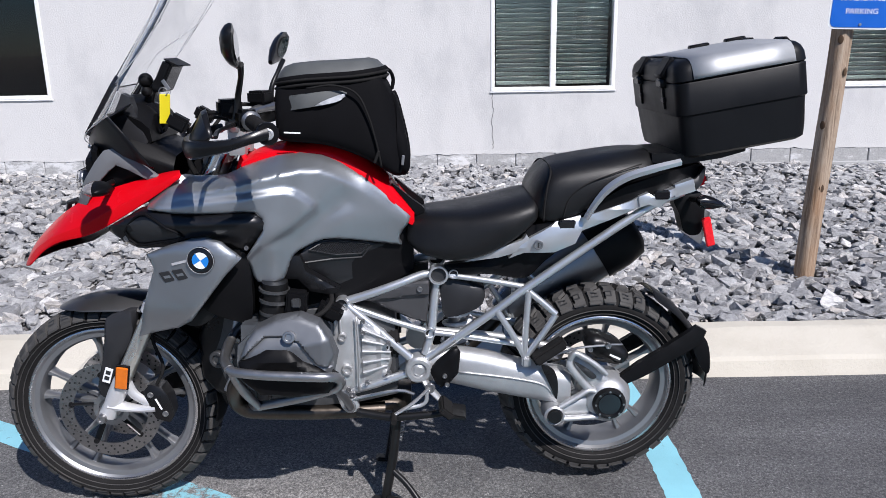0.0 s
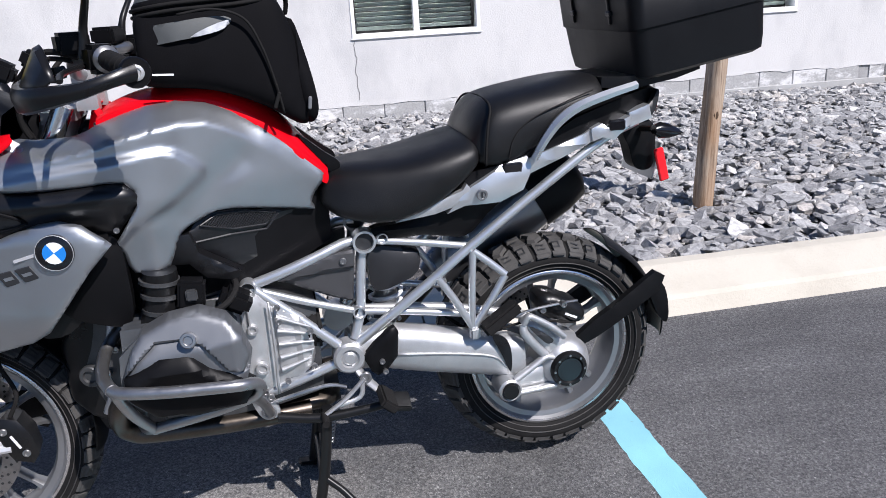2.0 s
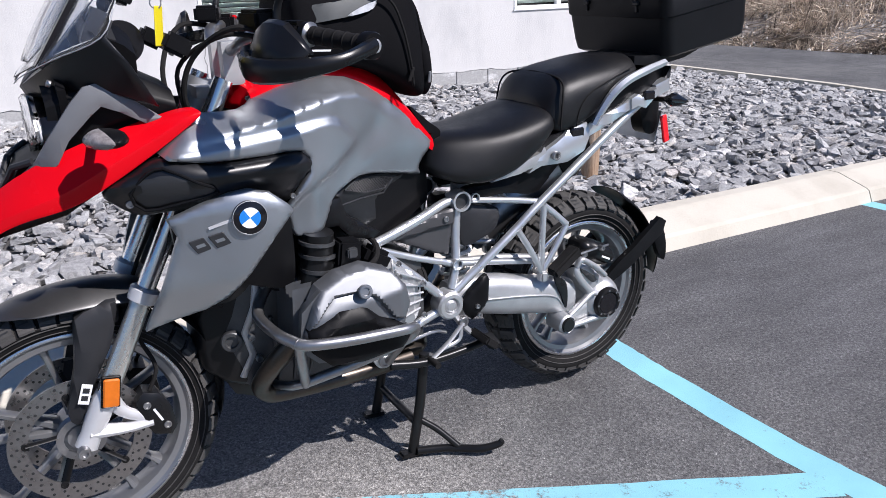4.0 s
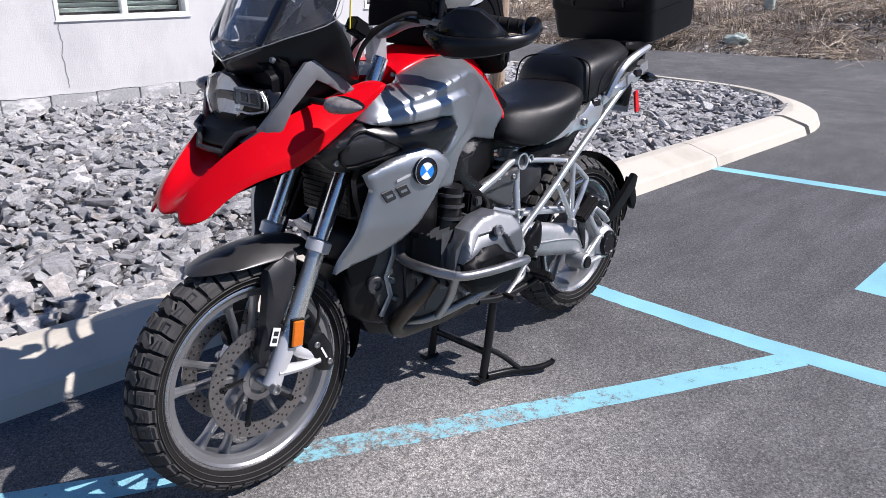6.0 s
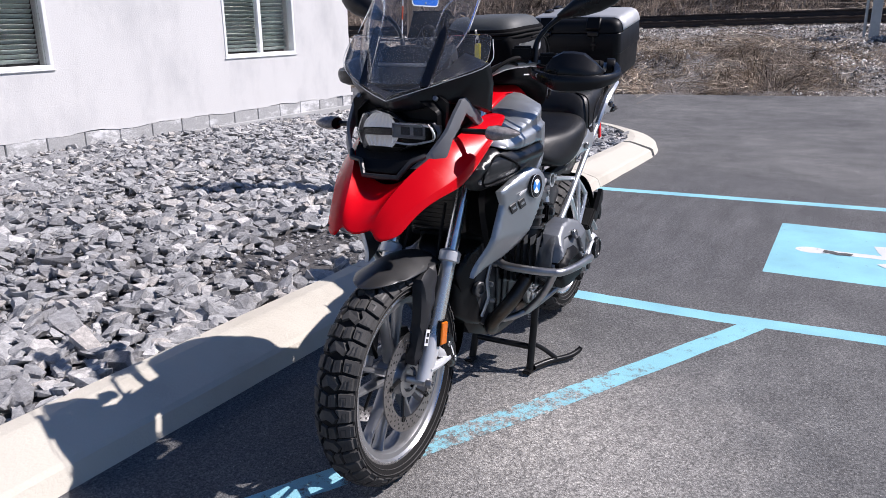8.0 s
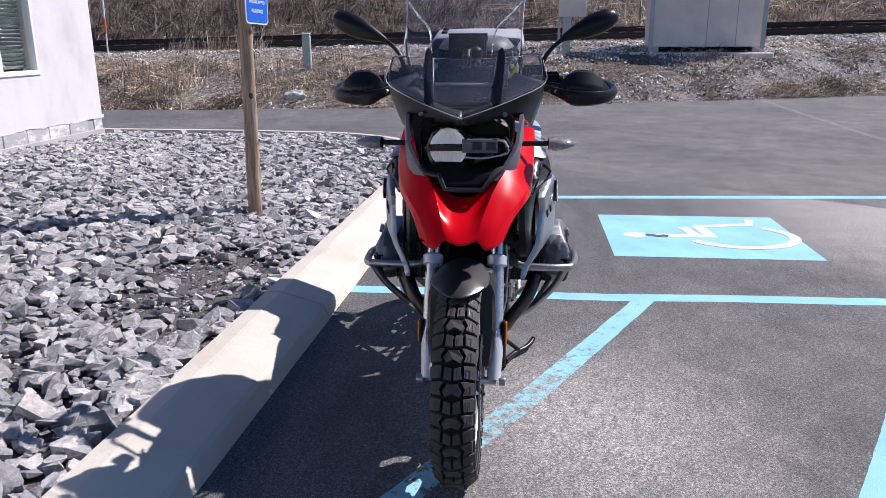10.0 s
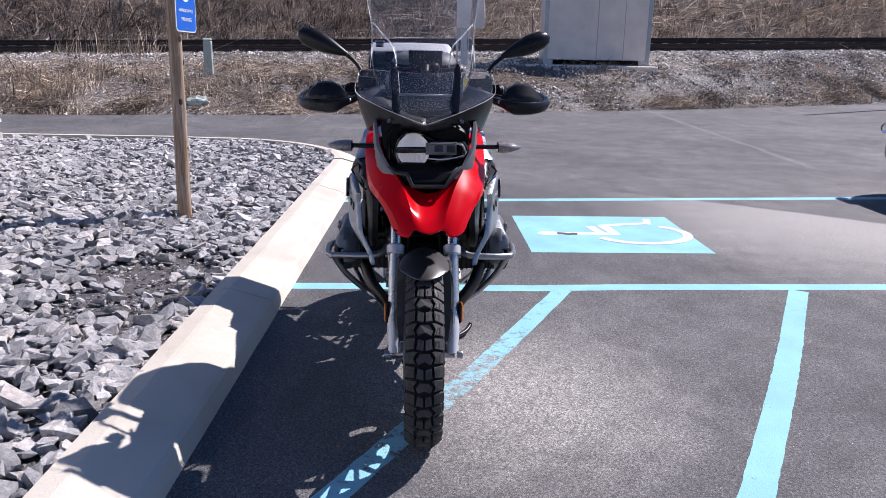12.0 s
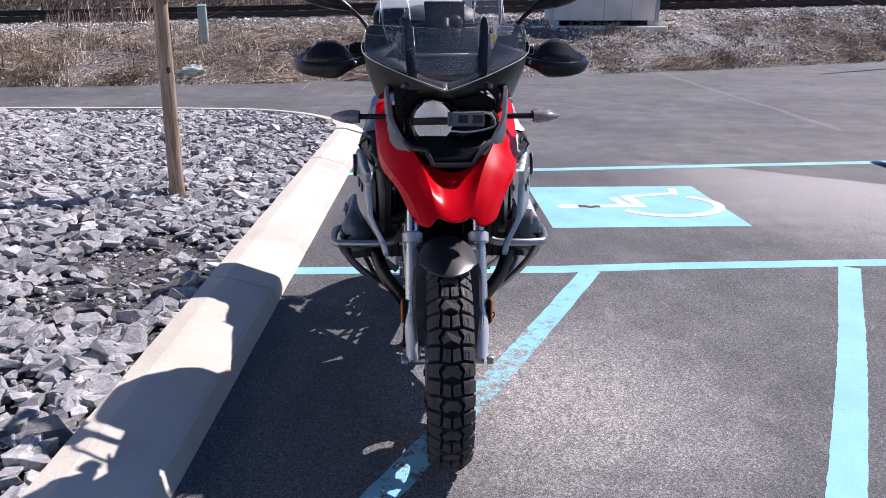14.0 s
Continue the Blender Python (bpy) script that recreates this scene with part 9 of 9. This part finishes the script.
# foot controls and stands
both("heel_plate", panel([(0.217, 0.462), (0.243, 0.491), (0.285, 0.527), (0.299, 0.532), (0.309, 0.514), (0.302, 0.451), (0.275, 0.42), (0.251, 0.407), (0.236, 0.42)], lambda x, z: -0.165 - 0.004 * ease((0.005 - near_line(x, z, [(0.288, 0.5), (0.288, 0.455), (0.262, 0.44)]) + 0.01) / 0.006), 0.012, 0.006, 0.012, 1), M_PLASTIC, bike, "black heel plate", 50)
for s in (-1, 1):
    for x, z in ((0.262, 0.448), (0.268, 0.42)):
        sharp(part("plate_bolt", knob((x, s * 0.168, z), 0.007, 0.006, (0, s, 0), 0.003), M_STEEL, bike))
    sharp(part("peg_bracket", tube([(0.19, s * 0.14, 0.45), (0.215, s * 0.15, 0.405), (0.245, s * 0.155, 0.37)], [0.014, 0.016, 0.013], 8, 4, None, 0.6), M_CAST, bike), 50)
    sharp(part("bracket_bolt", knob((0.218, s * 0.162, 0.41), 0.015, 0.008, (0, s, 0), 0.004), M_STEEL, bike))
    sharp(part("foot_peg", oblong((0.262, s * 0.2, 0.362), (0.022, 0.045, 0.012), 0.005, (0, 40, 0)), M_RUBBER, bike, "black rider foot peg"))
    arm = tube([(0.215, s * 0.168, 0.41), (0.165, s * 0.172, 0.365), (0.11, s * 0.174, 0.33)], 0.008, 8, 4, None, 0.6)
    tube([(0.21, s * 0.168, 0.402), (0.2, s * 0.17, 0.362), (0.14, s * 0.172, 0.348)], 0.006, 8, 4, arm, 0.6)
    sharp(part("shift_lever" if s < 0 else "brake_pedal", arm, M_CAST, bike, "cast foot lever"), 50)
    sharp(part("lever_tip", tube([(0.11, s * 0.165, 0.327), (0.11, s * 0.21, 0.325)], 0.0095, 10, 1), M_RUBBER, bike))
sharp(part("shift_rod", tube([(-0.03, -0.15, 0.372), (0.12, -0.155, 0.4), (0.17, -0.15, 0.385)], 0.005, 8, 3), M_STEEL, bike))
both("stand_mount", panel([(-0.06, 0.41), (-0.02, 0.405), (0.0, 0.37), (0.005, 0.335), (-0.03, 0.33), (-0.05, 0.36)], lambda x, z: -0.15, 0.02, 0.006, 0.03), M_CAST, bike, "", 50)
for s in (-1, 1):
    for x, z, r in ((-0.02, 0.352, 0.018), (-0.042, 0.39, 0.009), (-0.01, 0.392, 0.009)):
        sharp(part("mount_bolt", knob((x, s * 0.152, z), r, 0.007, (0, s, 0), 0.003), M_STEEL, bike))
sharp(part("side_stand", tube([(0.0, -0.145, 0.33), (0.1, -0.16, 0.318), (0.22, -0.165, 0.325), (0.3, -0.165, 0.335)], [0.013, 0.012, 0.011, 0.011], 12, 4), M_BLACKMETAL, bike, "black side stand folded up"), 60)
sharp(part("side_stand_foot", oblong((0.3, -0.175, 0.335), (0.022, 0.03, 0.008), 0.004, (15, 10, 0)), M_BLACKMETAL, bike))
stand = sharp(part("centre_stand", tube([(0.07, -0.112, 0.01), (0.1, -0.112, 0.16), (0.118, -0.115, 0.32)], 0.0145, 12, 4), M_BLACKMETAL, bike, "black centre stand on the asphalt"), 60)
sharp(part("stand_leg", tube([(0.074, 0.14, 0.01), (0.1, 0.13, 0.16), (0.118, 0.115, 0.32)], 0.0145, 12, 4), M_BLACKMETAL, stand), 60)
sharp(part("stand_crossbar", tube([(0.092, -0.112, 0.1), (0.094, 0.134, 0.1)], 0.012, 12, 1), M_BLACKMETAL, stand), 60)
for y in (-0.112, 0.14):
    sharp(part("stand_foot", oblong((0.066, y, 0.011), (0.036, 0.018, 0.007), 0.005, (0, 6, 0)), M_BLACKMETAL, stand), 50)
sharp(part("stand_tang", tube([(0.08, -0.125, 0.022), (0.16, -0.16, 0.022), (0.235, -0.215, 0.024), (0.282, -0.24, 0.036), (0.292, -0.246, 0.048)], [0.012, 0.012, 0.012, 0.011, 0.009], 10, 5), M_BLACKMETAL, stand), 60)
sharp(part("stand_brace", tube([(0.096, -0.114, 0.115), (0.14, -0.14, 0.08), (0.185, -0.178, 0.03)], 0.0095, 10, 4), M_BLACKMETAL, stand), 60)
coil = [(0.118 + 0.02 * k / 50 + 0.009 * math.cos(k * 1.3), -0.09 + 0.009 * math.sin(k * 1.3), 0.2 + 0.1 * k / 50) for k in range(51)]
sharp(part("stand_spring", tube(coil, 0.002, 6, 2), M_STEEL, stand), 60)

# ---- luggage and small things on the motorcycle ----
case_thing = tagged(new("top_case"), "black plastic top case with aluminium lid strapped on the carrier", "top case")
CASE = pose(1.106, 0.058, 1.09, 0, -9.2, 0)
LX, LY = 0.181, 0.228


def case_ring(z, k, kx=1.0):
    pts = []
    r = 0.035
    for cx, cy, a0 in ((LX * k * kx - r, LY * k - r, 0), (-LX * k * kx + r, LY * k - r, 90), (-LX * k * kx + r, -LY * k + r, 180), (LX * k * kx - r, -LY * k + r, 270)):
        for i in range(5):
            a = radians(a0 + 90 * i / 4)
            pts.append((cx + r * math.cos(a), cy + r * math.sin(a), z))
    return pts


body = sharp(part("case_body", loft([case_ring(0.0, 0.88), case_ring(0.008, 0.935), case_ring(0.04, 0.955), case_ring(0.125, 0.978)]), M_CASE, case_thing, "black ribless case body"), 40)
belt = sharp(part("case_belt", loft([case_ring(0.118, 0.985), case_ring(0.122, 1.0), case_ring(0.205, 1.0), case_ring(0.208, 0.99)]), M_CASE, case_thing), 40)
lid = sharp(part("case_lid", loft([case_ring(0.21, 0.99), case_ring(0.213, 1.003), case_ring(0.236, 0.992), case_ring(0.252, 0.962), case_ring(0.263, 0.91), case_ring(0.268, 0.84)]), M_CASE, case_thing, "black lid corners"), 40)
rows = []
for y, z in ((-0.2325, 0.2145), (-0.2315, 0.226), (-0.2285, 0.2385), (-0.222, 0.252), (-0.21, 0.264), (-0.192, 0.2705), (0.0, 0.2745), (0.192, 0.2705), (0.21, 0.264), (0.222, 0.252), (0.2285, 0.2385), (0.2315, 0.226), (0.2325, 0.2145)):
    rows.append([(x, y, z) for x in (-0.135, -0.06, 0.0, 0.06, 0.14)])
plate = part("lid_plate", skin(rows), M_ALU, case_thing, "brushed aluminium lid plate")
m = plate.modifiers.new("thick", "SOLIDIFY")
m.thickness = 0.0015
sharp(plate, 60)
for y in (-0.11, 0.11):
    for sx in (-1, 1):
        latch = sharp(part("latch", turned(pose(sx * 0.172, y, 0.25, 0, sx * 52, 0), box(-0.03, 0.03, -0.032, 0.032, -0.009, 0.009, 0.005)), M_PLASTIC, case_thing, "black lid latch"), 40)
        sharp(part("latch_hook", box(sx * 0.171, sx * 0.195, y - 0.026, y + 0.026, 0.196, 0.222, 0.006), M_BLACKMETAL, latch), 40)
        part("latch_strap", box(sx * 0.175, sx * 0.187, y - 0.005, y + 0.005, 0.135, 0.2, 0.002), M_BLACKMETAL, latch)
        part("latch_catch", box(sx * 0.171, sx * 0.189, y - 0.013, y + 0.013, 0.155, 0.168, 0.003), M_BLACKMETAL, latch)
for x in (0.03, 0.145):
    sharp(part("lid_stop", box(x - 0.032, x + 0.03, 0.155, 0.185, 0.266, 0.28, 0.004), M_PLASTIC, case_thing, "black plastic lid stop"), 40)
case_thing.matrix_basis = CASE

bag = tagged(new("tank_bag"), "black fabric tank bag with grey panels, zipped shut", "tank bag")
rings = []
for x, z0, z1, w, wt in ((-0.19, 1.135, 1.27, 0.12, 0.105), (-0.175, 1.13, 1.285, 0.14, 0.12), (-0.13, 1.125, 1.295, 0.15, 0.13), (-0.05, 1.12, 1.305, 0.155, 0.135), (0.03, 1.09, 1.312, 0.155, 0.135), (0.085, 1.06, 1.315, 0.15, 0.13), (0.115, 1.035, 1.3, 0.14, 0.12), (0.145, 1.018, 1.21, 0.12, 0.105), (0.168, 1.03, 1.12, 0.085, 0.08)):
    rings.append([(x, y, z) for y, z in ((-w * 0.9, z0), (-w, z0 + 0.03), (-w * 0.99, (z0 + z1) / 2), (-wt, z1 - 0.01), (-wt * 0.85, z1), (0, z1 + 0.004), (wt * 0.85, z1), (wt, z1 - 0.01), (w * 0.99, (z0 + z1) / 2), (w, z0 + 0.03), (w * 0.9, z0), (0, z0 - 0.004))])
bag_body = rounder(part("bag_body", loft(rings), M_FABRIC, bag), 2)
rings = []
for z, k, sh in ((1.284, 1.0, 0.0), (1.292, 1.03, 0.0), (1.306, 1.03, 0.0), (1.322, 0.96, 0.0), (1.338, 0.86, 0.0), (1.345, 0.7, 0.0)):
    rings.append([(-0.035 + 0.148 * k * math.copysign(abs(math.cos(a)) ** 0.55, math.cos(a)), 0.132 * k * math.copysign(abs(math.sin(a)) ** 0.55, math.sin(a)), z + 0.10 * (0.148 * k * math.cos(a)) * (1 if z < 1.31 else 0.55)) for a in [2 * math.pi * j / 28 for j in range(28)]])
sharp(part("bag_lid", loft(rings), M_GREYFABRIC, bag, "grey coated lid"), 60)
def bag_ring(z, k):
    return [(-0.035 + 0.148 * k * math.copysign(abs(math.cos(a)) ** 0.55, math.cos(a)), 0.132 * k * math.copysign(abs(math.sin(a)) ** 0.55, math.sin(a)), z + 0.10 * (0.148 * k * math.cos(a))) for a in [2 * math.pi * j / 36 for j in range(36)]]


sharp(part("zip_band", loft([bag_ring(1.276, 1.0), bag_ring(1.279, 1.035), bag_ring(1.308, 1.045), bag_ring(1.314, 1.01)], False), M_FABRIC, bag, "black padded band round the lid"), 50)
for z, k in ((1.287, 1.045), (1.3, 1.052)):
    ring = [(-0.035 + 0.148 * k * math.copysign(abs(math.cos(a)) ** 0.55, math.cos(a)), 0.132 * k * math.copysign(abs(math.sin(a)) ** 0.55, math.sin(a)), z + 0.10 * (0.148 * k * math.cos(a))) for a in [2 * math.pi * j / 36 for j in range(37)]]
    part("zip", tube(ring, 0.0045, 6, 1), M_RUBBER, bag, "black zip", True)
for s in (-1, 1):
    flap = panel([(-0.165, 1.25), (-0.09, 1.262), (-0.02, 1.268), (0.015, 1.262), (0.0, 1.243), (-0.03, 1.234), (-0.1, 1.224), (-0.165, 1.218)], lambda x, z: -0.1535 + 0.22 * max(0.0, z - 1.2) - 0.012 * math.exp(-((x + 0.06) / 0.08) ** 2) + 0.03 * ease((-0.12 - x) / 0.05), 0.0, 0.003, 0.03, 2)
    sharp(part("side_flap", mirrored(flap) if s > 0 else flap, M_GREYFABRIC, bag, "grey side flap"), 60)
    tape = panel([(-0.07, 1.23), (-0.035, 1.247), (0.01, 1.26), (0.0, 1.244), (-0.03, 1.235)], lambda x, z: -0.157 + 0.22 * max(0.0, z - 1.2) - 0.012 * math.exp(-((x + 0.06) / 0.08) ** 2), 0.0, 0.002, 0.03, 2)
    sharp(part("reflective_patch", mirrored(tape) if s > 0 else tape, M_REFLECT, bag, "silver reflective patch"), 60)
    part("maker_bar", turned(pose(-0.135, s * 0.158, 1.16, 0, 3, 0), box(-0.022, 0.022, -0.001, 0.001, -0.002, 0.002)), M_BADGEWHITE, bag, "small white bar of lettering")
    part("seam_cord", tube([(-0.09, s * 0.156, 1.275), (-0.02, s * 0.156, 1.282), (0.04, s * 0.158, 1.26), (0.07, s * 0.158, 1.2), (0.09, s * 0.154, 1.12), (0.1, s * 0.146, 1.06)], 0.003, 6, 6), M_RUBBER, bag, "", True)
    pocket = panel([(0.13, 1.25), (0.145, 1.24), (0.17, 1.13), (0.178, 1.06), (0.165, 1.03), (0.145, 1.04), (0.132, 1.12), (0.125, 1.2)], lambda x, z: -0.1 - 0.02 * math.exp(-((z - 1.12) / 0.08) ** 2), 0.06, 0.016, 0.02, 3)
    rounded_pocket = part("rear_pocket", mirrored(pocket) if s > 0 else pocket, M_FABRIC, bag)
    sharp(rounded_pocket, 70)
    part("zip_pull", turned(pose(0.088, s * 0.158, 1.09, 0, 22, 0), box(-0.004, 0.004, -0.003, 0.003, -0.018, 0.018, 0.002)), M_RUBBER, bag)
    part("zip_pull", turned(pose(0.158, s * 0.122, 1.075, 0, 8, 0), box(-0.004, 0.004, -0.003, 0.003, -0.014, 0.014, 0.002)), M_STRUT, bag)
rounder(part("bag_handle", tube([(0.10, -0.02, 1.325), (0.125, -0.02, 1.315), (0.135, 0, 1.29), (0.13, 0.0, 1.26)], 0.006, 8, 4), M_FABRIC, bag), 1)

nav = tagged(new("navigation_device"), "black navigation device on a mount above the instruments", "navigation device")
sharp(part("device_body", turned(pose(-0.497, 0.0, 1.31, 0, 28, 0), box(-0.014, 0.014, -0.058, 0.058, -0.045, 0.045, 0.006, None, 2)), M_PLASTIC, nav), 40)
part("device_screen", turned(pose(-0.497, 0.0, 1.31, 0, 28, 0), box(0.0142, 0.0152, -0.05, 0.05, -0.036, 0.036)), M_GLOSSBLACK, nav)
sharp(part("device_visor", turned(pose(-0.497, 0.0, 1.31, 0, 28, 0), box(-0.012, 0.032, -0.06, 0.06, 0.045, 0.049, 0.0015)), M_PLASTIC, nav), 40)
sharp(part("mount_arm", tube([(-0.51, 0, 1.3), (-0.545, 0, 1.27), (-0.56, 0, 1.23)], [0.018, 0.013, 0.016], 10, 4), M_PLASTIC, nav), 60)
for z, r in ((1.3, 0.02), (1.27, 0.016)):
    bm = bmesh.new()
    bmesh.ops.create_uvsphere(bm, u_segments=14, v_segments=8, radius=r, matrix=Matrix.Translation((-0.55, -0.03, z)))
    part("mount_ball", bm, M_PLASTIC, nav, "", True)

tag = tagged(new("key_tag"), "bright yellow plastic tag hanging on the ignition key", "key tag")
tag.location = (0.024, -0.086, 0.011)
part("tag_body", turned(pose(-0.494, -0.055, 1.217, 4, 4, 52), box(-0.016, 0.016, -0.0016, 0.0016, -0.039, 0.039, 0.003)), M_YELLOW, tag)
part("tag_ring", tube([(-0.494 + 0.011 * math.cos(a), -0.055, 1.262 + 0.011 * math.sin(a)) for a in [2 * math.pi * j / 16 for j in range(17)]], 0.0013, 6, 1), M_STEEL, tag, "", True)
part("key", turned(pose(-0.488, -0.05, 1.282, 0, -30, 0), box(-0.005, 0.005, -0.0015, 0.0015, -0.018, 0.012, 0.001)), M_STEEL, tag)
